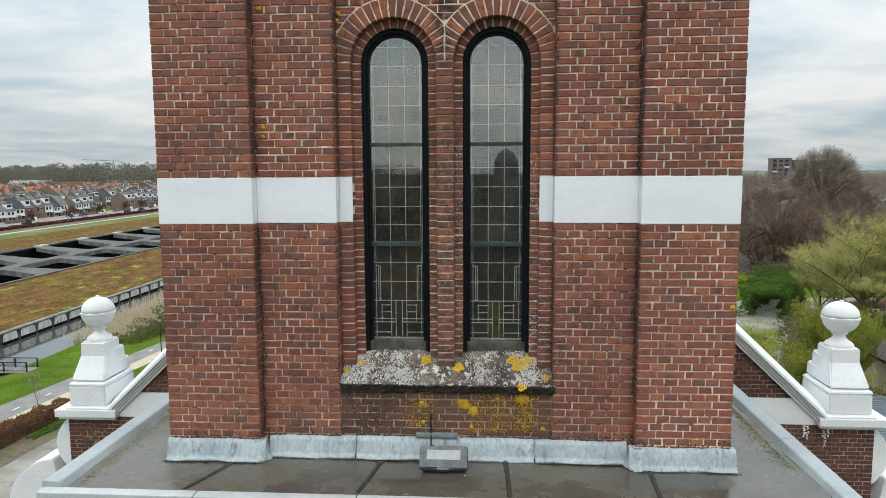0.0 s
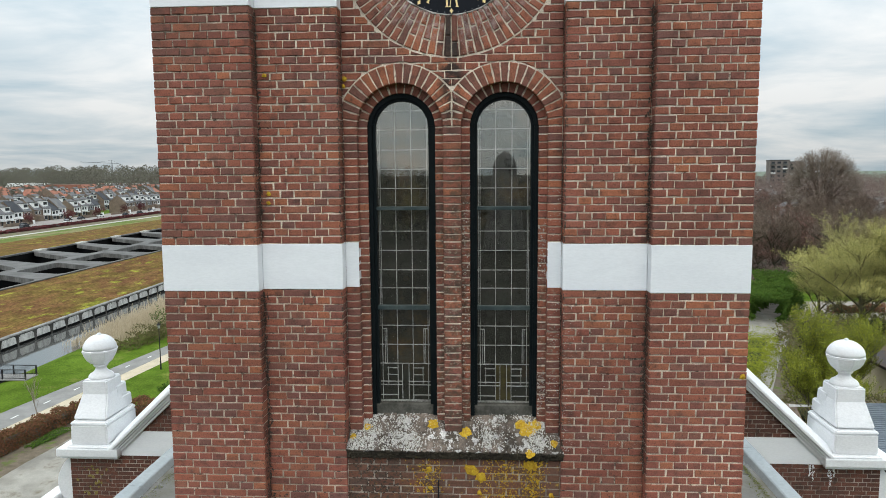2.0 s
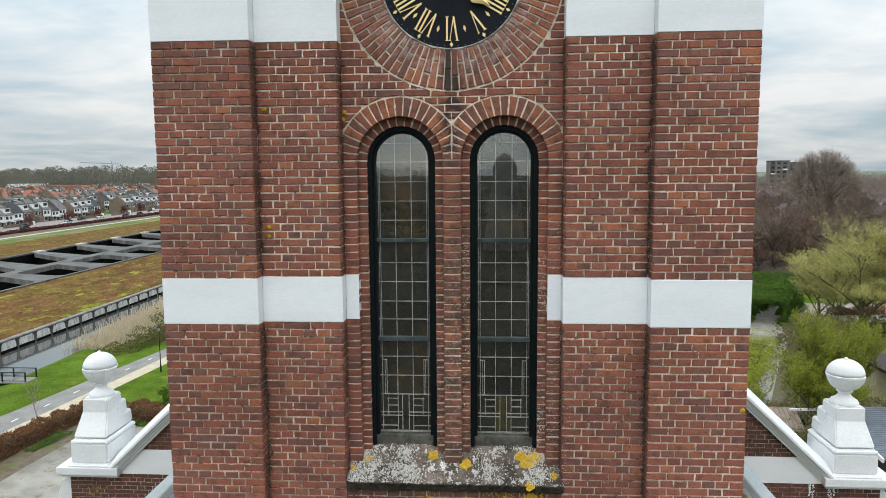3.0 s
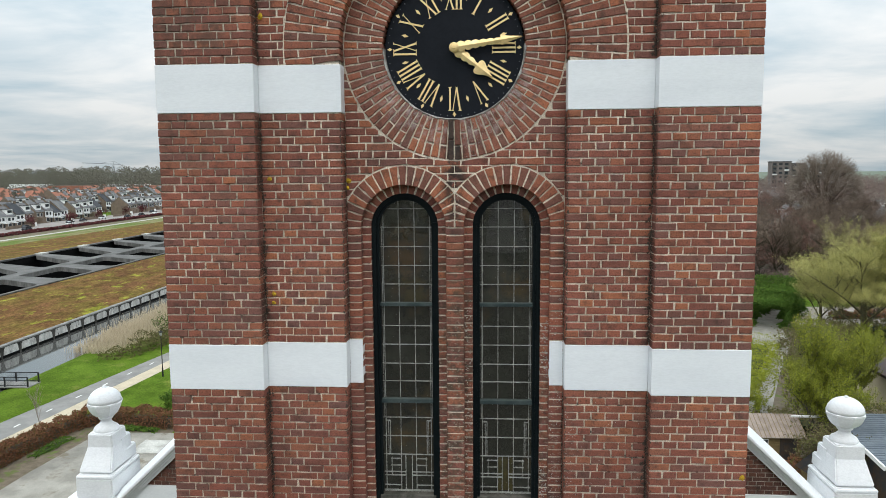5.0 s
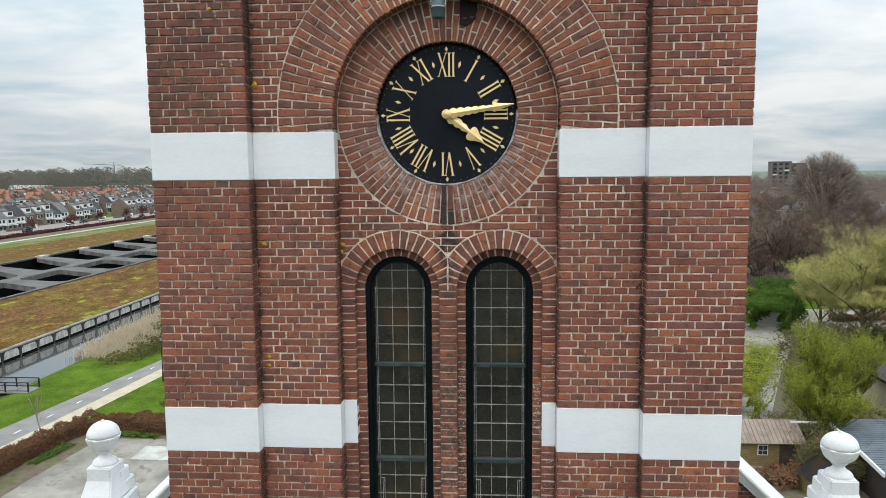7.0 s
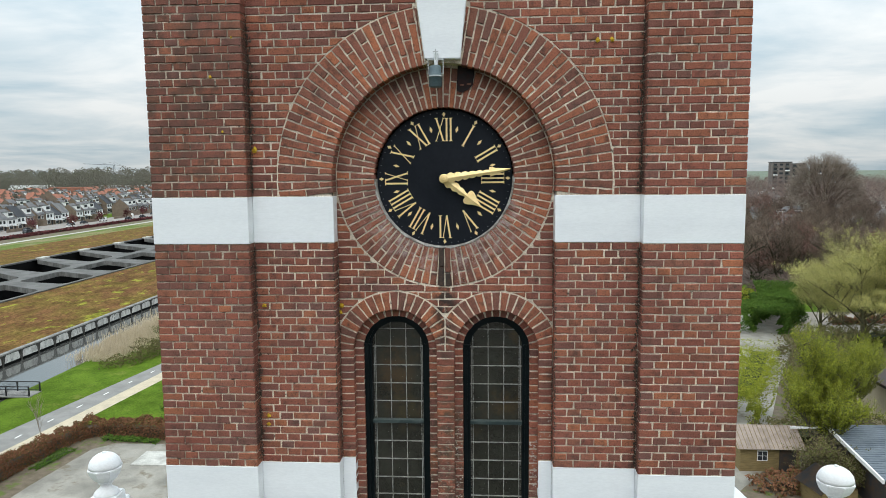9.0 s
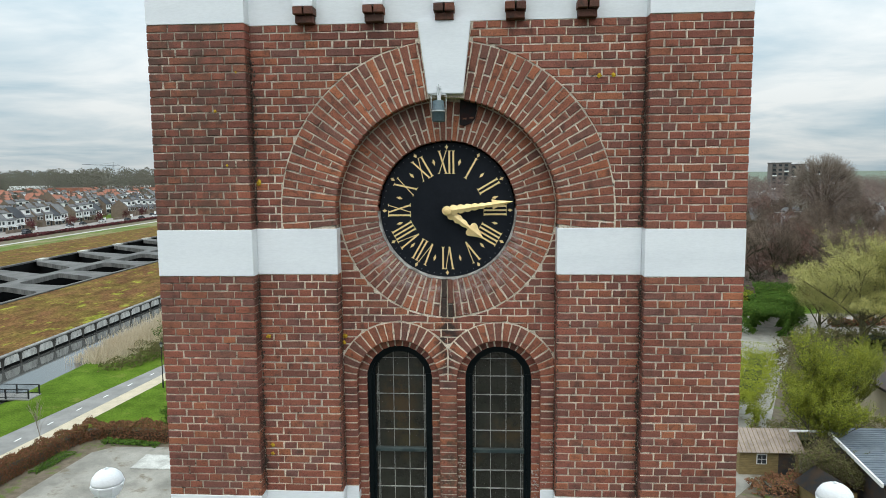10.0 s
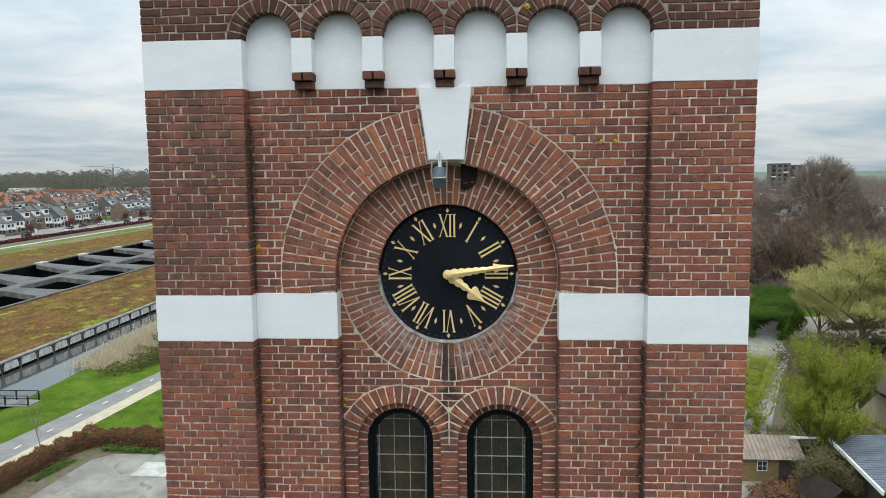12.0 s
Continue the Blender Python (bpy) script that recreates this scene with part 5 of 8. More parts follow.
for i in range(15):
    part("cooling_fin", boxed(-0.16 + i * 0.0225, -0.155 + i * 0.0225, -0.14, 0.0, -0.045, -0.015), M["iron"], hb)
fr = boxed(-0.19, 0.19, -0.155, 0.035, 0.075, 0.088, 0.006)
part("bezel", fr, M["iron"], flood, "grey metal bezel")
part("glass_front", boxed(-0.135, 0.135, -0.090, -0.004, 0.088, 0.092, 0.001), M["pale_glass"], flood, "pale frosted glass")
part("latch", boxed(-0.05, 0.05, -0.172, -0.15, 0.045, 0.085, 0.006), M["iron"], flood, "front latch")
br = thing("lamp_bracket", "galvanised bar bracket and black cable on the brick apron", "bracket")
part("bar", boxed(-0.245, 0.105, 0.075, 0.112, 19.485, 19.520, 0.004), M["steel"] if "steel" in M else M["iron"], br)
bm = bmesh.new()
tube(bm, (0.11, 0.09, 19.50), (0.11, -0.03, 19.38), 0.0055, sides=6)
part("strut", bm, M["steel"], br)
bm = bmesh.new()
for a, b in (((-0.12, 0.10, 19.68), (-0.12, 0.095, 19.53)), ((-0.12, 0.095, 19.53), (-0.115, 0.03, 19.44)), ((-0.115, 0.03, 19.44), (0.02, -0.05, 19.42))):
    tube(bm, a, b, 0.0055, sides=6)
part("cable", bm, M["black"], br, "black rubber cable")


# ---- porch roof at the tower's foot ----
W_ROOF, Y_FRONT, Y_FAC = 3.03, -0.63, 4.10
roof = thing("flat_roof", "wet grey bitumen flat roof with lapped seams", "roof", kind="structure")
bm = bmesh.new()
nx, ny = 60, 46
grid = []
for i in range(nx + 1):
    col = []
    for j in range(ny + 1):
        x, y = -W_ROOF + 2 * W_ROOF * i / nx, Y_FRONT + (Y_FAC - Y_FRONT) * j / ny
        col.append(bm.verts.new((x, y, Z_ROOF + 0.012 * noise.noise((x * 1.3, y * 1.3, 0)) + 0.004 * noise.noise((x * 5, y * 5, 3)))))
    grid.append(col)
for i in range(nx):
    for j in range(ny):
        bm.faces.new((grid[i][j], grid[i + 1][j], grid[i + 1][j + 1], grid[i][j + 1]))
part("membrane", bm, M["bitumen"], roof, smooth=True)
for x, lean in ((-1.95, 0.25), (-0.62, 0.10), (0.52, -0.02), (1.62, 0.03)):
    bm = bmesh.new()
    prev = None
    for k in range(13):
        y = Y_FRONT + 0.05 + (0.0 - Y_FRONT) * k / 12
        xx = x + lean * (k / 12) + 0.006 * math.sin(3 * k)
        row = [bm.verts.new((xx + d, y, Z_ROOF + 0.014 * noise.noise((xx * 1.3, y * 1.3, 0)) + h)) for d, h in ((-0.018, 0.003), (-0.014, 0.010), (0.014, 0.010), (0.018, 0.003))]
        if prev:
            for q in range(3):
                bm.faces.new((prev[q], row[q], row[q + 1], prev[q + 1]))
        prev = row
    part("lap_seam", bm, M["seam"], roof, "dark tarred lap seam")
for s in (-1, 1):
    t = thing("roof_edge", "pale grey zinc-capped roof edge upstand", "roof edge", "roof edges", "structure")
    n = 4
    for k in range(n):
        y0, y1 = Y_FRONT + (Y_FAC - Y_FRONT) * k / n, Y_FRONT + (Y_FAC - Y_FRONT) * (k + 1) / n - 0.006
        bm = bmesh.new()
        prism(bm, [(s * (W_ROOF - 0.17), 19.29), (s * (W_ROOF - 0.125), 19.345), (s * (W_ROOF - 0.11), 19.352), (s * W_ROOF, 19.36), (s * (W_ROOF + 0.012), 19.35), (s * (W_ROOF + 0.012), 19.24), (s * (W_ROOF - 0.18), 19.24)], y0, y1)
        part("zinc_cap", bm, M["zinc"], t)
front = thing("roof_edge", "pale zinc front edge of the flat roof", "roof edge", "roof edges", "structure")
for k in range(5):
    x0, x1 = -W_ROOF + 2 * W_ROOF * k / 5, -W_ROOF + 2 * W_ROOF * (k + 1) / 5 - 0.008
    bm = bmesh.new()
    box(bm, x0, x1, Y_FRONT - 0.10, Y_FRONT, 19.20, 19.315, 0.008)
    part("zinc_cap", bm, M["zinc_white"], front)
porch = thing("porch_block", "brick block under the flat roof", "wall", kind="structure")
part("block", boxed(-W_ROOF + 0.03, W_ROOF - 0.03, Y_FRONT - 0.03, Y_FAC - 0.02, 0.0, 19.22), M["wallbrick"], porch)

# ---- church front behind the tower: raked gable with finials ----
RAKE = 0.95
XE = 5.80
KNEE = 5.05


def coping_z(x):
    """Lower edge of the raked coping."""
    return 18.10 + RAKE * (KNEE - abs(x))


for s in (-1, 1):
    dz = 0.03 if s < 0 else 0.10
    ox = -0.06 if s < 0 else -0.10     # the two halves do not mirror exactly
    X = lambda x: s * (x + (0.06 if s < 0 else -0.16))
    g = thing("gable_wall", "dark red brick gable wall with a white painted band", "wall", "gable halves", "structure")
    bm = bmesh.new()
    prism(bm, [(X(2.2), 0.0), (X(XE), 0.0), (X(XE), 18.06 + dz), (X(KNEE), 18.10 + dz), (X(2.2), coping_z(2.2) + dz)], Y_FAC + 0.007, Y_FAC + 0.55)
    part("mortar_core", bm, M["mortar_dark"], g)
    polys = []
    for z0, z1 in ((18.08 - 22 * C, 18.08), (18.455, 18.455 + 44 * C)):
        for p in courses(3.0, XE, z0, z1, 1):
            p = clip(p, -RAKE, -1, -(18.10 + RAKE * KNEE)) if z0 > 18.2 else p
            if len(p) > 2:
                polys.append([(X(x), z + dz) for x, z in p])
    lay(g, polys, Y_FAC, 0.10, 160, 18.2, mats="dark")
    bm = bmesh.new()
    prism(bm, [(X(2.4), 18.085 + dz), (X(KNEE + 0.1), 18.085 + dz), (X(KNEE - 0.3), 18.452 + dz), (X(2.4), 18.452 + dz)], Y_FAC - 0.012, Y_FAC + 0.05)
    part("white_band", bm, M["white"], g, "white painted band")
    c = thing("raked_coping", "white painted moulded coping stone on the gable slope", "coping", "gable copings", "structure")
    # mouldings: each (rise above the lower edge, height, how far it stands out)
    for name, up, h, out in (("fillet", 0.0, 0.048, 0.05), ("fillet", 0.052, 0.04, 0.075), ("cyma", 0.096, 0.04, 0.10), ("coping_slab", 0.140, 0.17, 0.13)):
        bm = bmesh.new()
        x0, x1 = 2.2, KNEE + 0.10 * (0.3 if h < 0.1 else 1.0)
        # section across the slope: the slab has a low front edge and a weathered top that rises to the back
        sec = [(-out, up), (-out, up + h), (0.66, up + h), (0.66, up)] if h < 0.1 else [(-out, up), (-out, up + 0.05), (-out + 0.03, up + 0.075), (0.16, up + h), (0.66, up + h), (0.66, up)]
        ends = [[bm.verts.new((X(x), Y_FAC + y, coping_z(x) + z + dz)) for y, z in sec] for x in (x0, x1)]
        bm.faces.new(ends[0]); bm.faces.new(ends[1][::-1])
        for i in range(len(sec)):
            j = (i + 1) % len(sec)
            bm.faces.new((ends[0][i], ends[1][i], ends[1][j], ends[0][j]))
        bmesh.ops.bevel(bm, geom=bm.edges[:], offset=0.006, segments=2, affect="EDGES")
        part(name, bm, M["white_worn_dimmed"], c)
    k = thing("kneeler_slab", "white painted kneeler slab that carries the finial", "slab", "gable copings", "structure")
    a, b = sorted((X(KNEE - 0.05), X(XE + 0.12)))
    part("slab", boxed(a, b, Y_FAC - 0.14, Y_FAC + 0.95, 18.10 + dz, 18.215 + dz, 0.012), M["white_worn_dimmed"], k)
    part("lower_fillet", boxed(a + 0.03, b - 0.03, Y_FAC - 0.09, Y_FAC + 0.9, 18.055 + dz, 18.098 + dz, 0.008), M["white_worn_dimmed"], k)
    # scroll bracket on the outer side
    v = thing("scroll_bracket", "white painted scroll bracket beside the gable wall", "bracket", "gable copings", "structure")
    bm = bmesh.new()
    pts = [(X(XE + 0.003), 18.05 + dz)] + [(X(XE + 0.003 + 0.24 * math.sin(math.pi * i / 14) ** 0.8), 18.05 + dz - 0.85 * i / 14) for i in range(1, 14)] + [(X(XE + 0.003), 17.2 + dz)]
    prism(bm, pts, Y_FAC + 0.05, Y_FAC + 0.8)
    part("scroll", bm, M["white_worn_dimmed"], v)


def finial(at):
    t = thing("finial", "white painted stone finial: stepped pedestal with an urn ball", "finial", "gable finials", at=at)

    def frustum(z0, z1, w0, d0, w1, d1, sh0=0.0, sh1=0.0):
        bm = bmesh.new()
        vs = [[bm.verts.new((sx * w / 2, sy * d / 2 + sh, z)) for sx, sy in ((-1, -1), (1, -1), (1, 1), (-1, 1))] for z, w, d, sh in ((z0, w0, d0, sh0), (z1, w1, d1, sh1))]
        bm.faces.new(vs[0][::-1]); bm.faces.new(vs[1])
        for i in range(4):
            j = (i + 1) % 4
            bm.faces.new((vs[0][i], vs[0][j], vs[1][j], vs[1][i]))
        bmesh.ops.bevel(bm, geom=bm.edges[:], offset=0.018, segments=3, affect="EDGES")
        return bm

    part("base_plate", frustum(0.0, 0.04, 0.66, 0.98, 0.62, 0.94), M["white_worn_dimmed"], t)
    part("plinth_block", frustum(0.04, 0.32, 0.555, 0.86, 0.545, 0.85), M["white_worn_dimmed"], t)
    part("ledge", frustum(0.32, 0.375, 0.57, 0.875, 0.525, 0.83), M["white_worn_dimmed"], t)
    part("slope", frustum(0.39, 0.72, 0.50, 0.62, 0.385, 0.30, -0.08, -0.05), M["white_worn_dimmed"], t)
    part("back_step", frustum(0.38, 0.57, 0.46, 0.36, 0.45, 0.34, 0.24, 0.24), M["white_worn_dimmed"], t)
    part("back_step", frustum(0.56, 0.76, 0.42, 0.30, 0.41, 0.28, 0.17, 0.17), M["white_worn_dimmed"], t)
    part("die", frustum(0.67, 0.90, 0.385, 0.42, 0.375, 0.41), M["white_worn_dimmed"], t)
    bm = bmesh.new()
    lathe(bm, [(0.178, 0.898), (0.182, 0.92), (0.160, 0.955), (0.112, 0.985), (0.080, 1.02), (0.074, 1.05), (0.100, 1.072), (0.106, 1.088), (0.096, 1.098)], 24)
    part("neck", bm, M["white_worn_dimmed"], t, smooth=True)
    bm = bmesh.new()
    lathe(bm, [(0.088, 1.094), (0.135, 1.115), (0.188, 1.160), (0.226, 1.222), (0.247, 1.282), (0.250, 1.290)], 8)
    part("bowl", bm, M["white_worn_dimmed"], t)
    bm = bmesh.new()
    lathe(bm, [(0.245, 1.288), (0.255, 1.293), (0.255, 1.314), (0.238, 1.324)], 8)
    part("belt", bm, M["white_worn_dimmed"], t)
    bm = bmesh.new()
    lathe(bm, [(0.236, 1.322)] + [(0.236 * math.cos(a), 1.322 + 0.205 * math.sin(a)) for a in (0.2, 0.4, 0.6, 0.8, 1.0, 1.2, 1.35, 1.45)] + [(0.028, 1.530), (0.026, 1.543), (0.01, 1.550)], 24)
    part("cap", bm, M["white_worn_dimmed"], t, smooth=True)
    return t


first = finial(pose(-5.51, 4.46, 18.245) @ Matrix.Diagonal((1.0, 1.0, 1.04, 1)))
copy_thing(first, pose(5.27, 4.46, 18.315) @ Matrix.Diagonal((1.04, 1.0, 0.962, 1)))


for s in (-1, 1):
    X = lambda x: s * (x + (0.0 if s < 0 else -0.32))
    t = thing("low_pinnacle", "white painted low pinnacle with a curved cap beside the gable", "pinnacle", "low pinnacles")
    bm = bmesh.new()
    prism(bm, [(X(x), z) for x, z in ((5.86, 16.5), (5.96, 16.86), (6.03, 17.15), (6.10, 17.47), (6.28, 17.44), (6.45, 17.36), (6.62, 17.22), (6.76, 17.04), (6.82, 16.86), (6.82, 16.5))], 4.02, 4.62)
    bmesh.ops.bevel(bm, geom=bm.edges[:], offset=0.015, segments=2, affect="EDGES")
    part("cap", bm, M["white_worn_dimmed"], t)
    part("ledge", boxed(*sorted((X(5.82), X(6.90))), 3.96, 4.70, 16.40, 16.50, 0.015), M["white_worn_dimmed"], t)
    part("shaft", boxed(*sorted((X(5.84), X(6.80))), 4.02, 4.66, 0.0, 16.40), M["wallbrick"], t, "brick shaft")

nave = thing("nave_roof", "dark slate roof of the church nave behind the gable", "roof", kind="structure")
bm = bmesh.new()
for v in prism(bm, [(-5.6, 17.3), (5.6, 17.3), (0, 22.6)], 4.75, 27):
    pass
part("roof_slope", bm, M["slate"], nave)
part("nave_wall", boxed(-5.5, 5.5, 4.7, 27, 0, 17.3), M["wallbrick"], nave)

# moss along the roof edges, lichen and lime on the gable
mr = random.Random(14)
V, F = [], []


def crust(x, y, z, rad, up, n=8):
    """A small low cushion: on a floor (up) or on a wall that faces the front."""
    b = len(V)
    V.append((x, y, z + 0.4 * rad) if up else (x, y - 0.006, z))
    for i in range(n):
        c, d = rad * mr.uniform(0.6, 1.25) * math.cos(2 * math.pi * i / n), rad * mr.uniform(0.6, 1.25) * math.sin(2 * math.pi * i / n)
        V.append((x + c, y + d, z) if up else (x + c, y, z + d))
    F.extend((b, b + 1 + i, b + 1 + (i + 1) % n) for i in range(n))


for i in range(2600):
    s = mr.choice((-1, 1, 1))
    y = mr.uniform(Y_FRONT + 0.05, 4.0)
    crust(s * (W_ROOF - 0.21 - abs(mr.gauss(0, 0.045)) * (1 + noise.noise((y, s, 0)))), y, Z_ROOF + 0.004, mr.uniform(0.003, 0.009), True)
tagged(new("roof_moss", mesh_of("roof_moss", V, F, M["moss_green"])), "olive moss cushions along the roof upstands", "moss", kind="stuff")
V, F = [], []
for i in range(900):
    # black specks paint the shadow gap under the lower edge of the flashing
    x = mr.uniform(-SIDE - 0.05, SIDE + 0.05)
    if noise.noise((x * 2.3, 4, 0)) > -0.25:
        crust(x, (Y_PANEL if abs(x) < PIER else 0.0) - 0.095 - abs(mr.gauss(0, 0.010)), Z_ROOF + 0.006, mr.uniform(0.003, 0.009), True, 6)
tagged(new("roof_dirt", mesh_of("roof_dirt", V, F, M["moss"])), "black specks painting the shadow gap along the foot of the flashing", "dirt", kind="stuff")
V, F = [], []
for i in range(34):
    crust(mr.gauss(-5.56, 0.10), Y_FAC - 0.004, mr.uniform(17.30, 17.95), mr.uniform(0.008, 0.03), False)
tagged(new("gable_lichen", mesh_of("gable_lichen", V, F, M["lichen_olive"])), "olive yellow lichen on the gable bricks", "lichen", kind="stuff")
V, F = [], []
for i in range(240):
    x = mr.choice((4.70, 4.74, 4.95, 4.98, 5.02))
    z = 18.17 - (0.30 if x in (4.74, 4.98) else 0.16) * mr.random() ** 1.3
    crust(x + mr.gauss(0, 0.008), Y_FAC - 0.005, z, mr.uniform(0.003, 0.010), False)
tagged(new("lime_streak", mesh_of("lime_streak", V, F, M["white"])), "white lime runs under the kneeler", "stain", kind="stuff")
V, F = [], []
for i in range(26):
    crust(mr.uniform(-2.6, 2.6), mr.uniform(-0.5, -0.12), Z_ROOF + 0.012, mr.uniform(0.003, 0.009), True, 6)
tagged(new("roof_droppings", mesh_of("roof_droppings", V, F, M["lichen_grey"])), "pale bird droppings on the flat roof", "dropping", kind="stuff")


# ---- growing things ----
M["bark"] = material("bark", (0.10, 0.085, 0.062), (0.06, 0.052, 0.04), 0.95, scale=4, fine=30, bump=0.5, depth=0.02)
M["bark_green"] = material("mossy_bark", (0.13, 0.12, 0.06), (0.08, 0.075, 0.045), 0.95, scale=3, fine=30, bump=0.5, depth=0.02)
M["twig"] = material("bare_twigs", (0.195, 0.142, 0.108), (0.115, 0.085, 0.068), 0.95, scale=0.4, fine=6, bump=0.0, amount=0.5)
M["twig_pale"] = material("grey_twigs", (0.31, 0.255, 0.21), (0.22, 0.175, 0.145), 0.95, scale=0.4, fine=6, bump=0.0, amount=0.5)
M["twig_red"] = material("budding_twigs", (0.22, 0.122, 0.098), (0.13, 0.078, 0.066), 0.95, scale=0.4, fine=6, bump=0.0, amount=0.5)


def leaf_material(name, hues):
    return material(name, hues[0], hues[1], 0.85, spec=0.08, scale=0.7, fine=5, bump=0.0, vary="island", hue=hues, amount=0.5)


M["leaf_willow"] = leaf_material("willow_leaf", [(0.37, 0.35, 0.10), (0.48, 0.45, 0.15), (0.28, 0.26, 0.085), (0.56, 0.53, 0.21), (0.41, 0.38, 0.12)])
M["leaf_bright"] = leaf_material("young_leaf", [(0.18, 0.215, 0.022), (0.29, 0.32, 0.035), (0.10, 0.12, 0.016), (0.38, 0.39, 0.055), (0.12, 0.14, 0.018), (0.24, 0.27, 0.03), (0.15, 0.18, 0.02)])
M["leaf_dark"] = leaf_material("evergreen_leaf", [(0.055, 0.11, 0.018), (0.08, 0.15, 0.022), (0.04, 0.08, 0.015), (0.13, 0.19, 0.03)])
M["leaf_beech"] = leaf_material("dry_beech_leaf", [(0.20, 0.085, 0.045), (0.15, 0.07, 0.04), (0.25, 0.12, 0.065), (0.11, 0.06, 0.035), (0.12, 0.11, 0.03)])
M["leaf_pink"] = leaf_material("blossom", [(0.34, 0.20, 0.21), (0.26, 0.13, 0.15), (0.18, 0.09, 0.09), (0.40, 0.28, 0.28)])
M["leaf_maroon"] = leaf_material("maroon_leaf", [(0.11, 0.035, 0.04), (0.15, 0.05, 0.05), (0.08, 0.03, 0.035)])
M["hedge_shade"] = material("hedge_shade", (0.022, 0.035, 0.012), (0.03, 0.03, 0.014), 0.95, scale=3, fine=20, bump=0.5, depth=0.03)
M["leaf_scrub"] = leaf_material("scrub_leaf", [(0.14, 0.115, 0.05), (0.10, 0.11, 0.032), (0.18, 0.145, 0.075), (0.085, 0.07, 0.038), (0.12, 0.14, 0.038)])
M["reed"] = leaf_material("dry_reed", [(0.60, 0.51, 0.36), (0.48, 0.40, 0.28), (0.68, 0.59, 0.44), (0.38, 0.31, 0.22)])
# distance haze is painted in: paler and more even hues
M["woods"] = leaf_material("hazy_far_wood", [(0.155, 0.145, 0.120), (0.135, 0.128, 0.108), (0.170, 0.155, 0.125), (0.145, 0.142, 0.110), (0.160, 0.158, 0.108)])
M["woods_brown"] = leaf_material("far_bare_wood", [(0.165, 0.115, 0.098), (0.12, 0.088, 0.08), (0.19, 0.135, 0.112), (0.10, 0.078, 0.072)])


def skeleton_of(seed, height, spread, counts, trunk=0.3, bole=0.25, droop=0.0, upward=0.6, r0=None, crown=None, low=0.35, dome=0.0):
    """A branching frame: the segments (a, b, radius a, radius b) of trunk and limbs, and those of the twigs with their tips."""
    r = random.Random(seed)
    wood, twigs, tips = [], [], []
    r0 = r0 or height * 0.018

    def grow(a, d, length, rad, level):
        steps = 3 if level < 2 else 2
        p = a
        pts = [p]
        for i in range(steps):
            d = (d + Vector((r.gauss(0, 0.16), r.gauss(0, 0.16), r.gauss(0, 0.08) - droop * level * 0.05))).normalized()
            q = p + d * (length / steps)
            ra, rb = rad * (1 - 0.5 * i / steps), rad * (1 - 0.5 * (i + 1) / steps)
            (wood if level < len(counts) - 1 else twigs).append((p, q, ra, rb))
            p = q
            pts.append(p)
        if level >= len(counts):
            tips.append(p)
            return
        n = counts[level]
        for k in range(n):
            f0 = low if level == 0 else 0.35
            f = f0 + (1 - f0) * (k + r.random()) / n
            base = pts[min(steps - 1, int(f * steps))].lerp(pts[min(steps, int(f * steps) + 1)], f * steps % 1)
            ang = 2.4 * k + r.uniform(-0.5, 0.5)
            side = Vector((math.cos(ang), math.sin(ang), 0))
            lift = upward * r.uniform(0.5, 1.3)
            dd = (d * 0.55 + side * spread * r.uniform(0.7, 1.2) + Vector((0, 0, lift))).normalized()
            grow(base, dd, length * r.uniform(0.50, 0.75), rad * 0.42, level + 1)
        tips.append(p)

    grow(Vector((0, 0, -0.1)), Vector((r.gauss(0, 0.05), r.gauss(0, 0.05), 1)), height * (bole + 0.30), r0, 0)
    # bring the frame to its true height and crown width
    top = max(b.z for _, b, _, _ in wood + twigs)
    wide = sorted(math.hypot(p.x, p.y) for p in tips)[int(len(tips) * 0.93)]
    kz = height / top
    kx = crown / wide if crown else kz

    def fix(p):
        q = Vector((p.x * kx, p.y * kx, p.z * kz))
        if dome:
            # limbs that outgrow the round crown bend back to it
            q = Vector((q.x * dome, q.y * dome, q.z * (0.5 + 0.5 * dome)))
            c, rx, rz = height * 0.42, crown, height * 0.58
            m = math.sqrt((q.x / rx) ** 2 + (q.y / rx) ** 2 + ((q.z - c) / rz) ** 2)
            if m > 0.8:
                k = (0.8 + 0.2 * math.tanh((m - 0.8) / 0.3)) / m
                q = Vector((q.x * k, q.y * k, c + (q.z - c) * k))
        return q

    return [(fix(a), fix(b), c, d) for a, b, c, d in wood], [(fix(a), fix(b), c, d) for a, b, c, d in twigs], [fix(p) for p in tips]


def segments_mesh(name, segs, sides, mat):
    V, F = [], []
    for a, b, ra, rb in segs:
        q = (b - a).to_track_quat("Z", "Y").to_matrix()
        k = len(V)
        for p, rad in ((a, ra), (b, rb)):
            for i in range(sides):
                V.append(p + q @ Vector((rad * math.cos(2 * math.pi * i / sides), rad * math.sin(2 * math.pi * i / sides), 0)))
        F += [(k + i, k + (i + 1) % sides, k + sides + (i + 1) % sides, k + sides + i) for i in range(sides)]
    return mesh_of(name, V, F, mat, True)


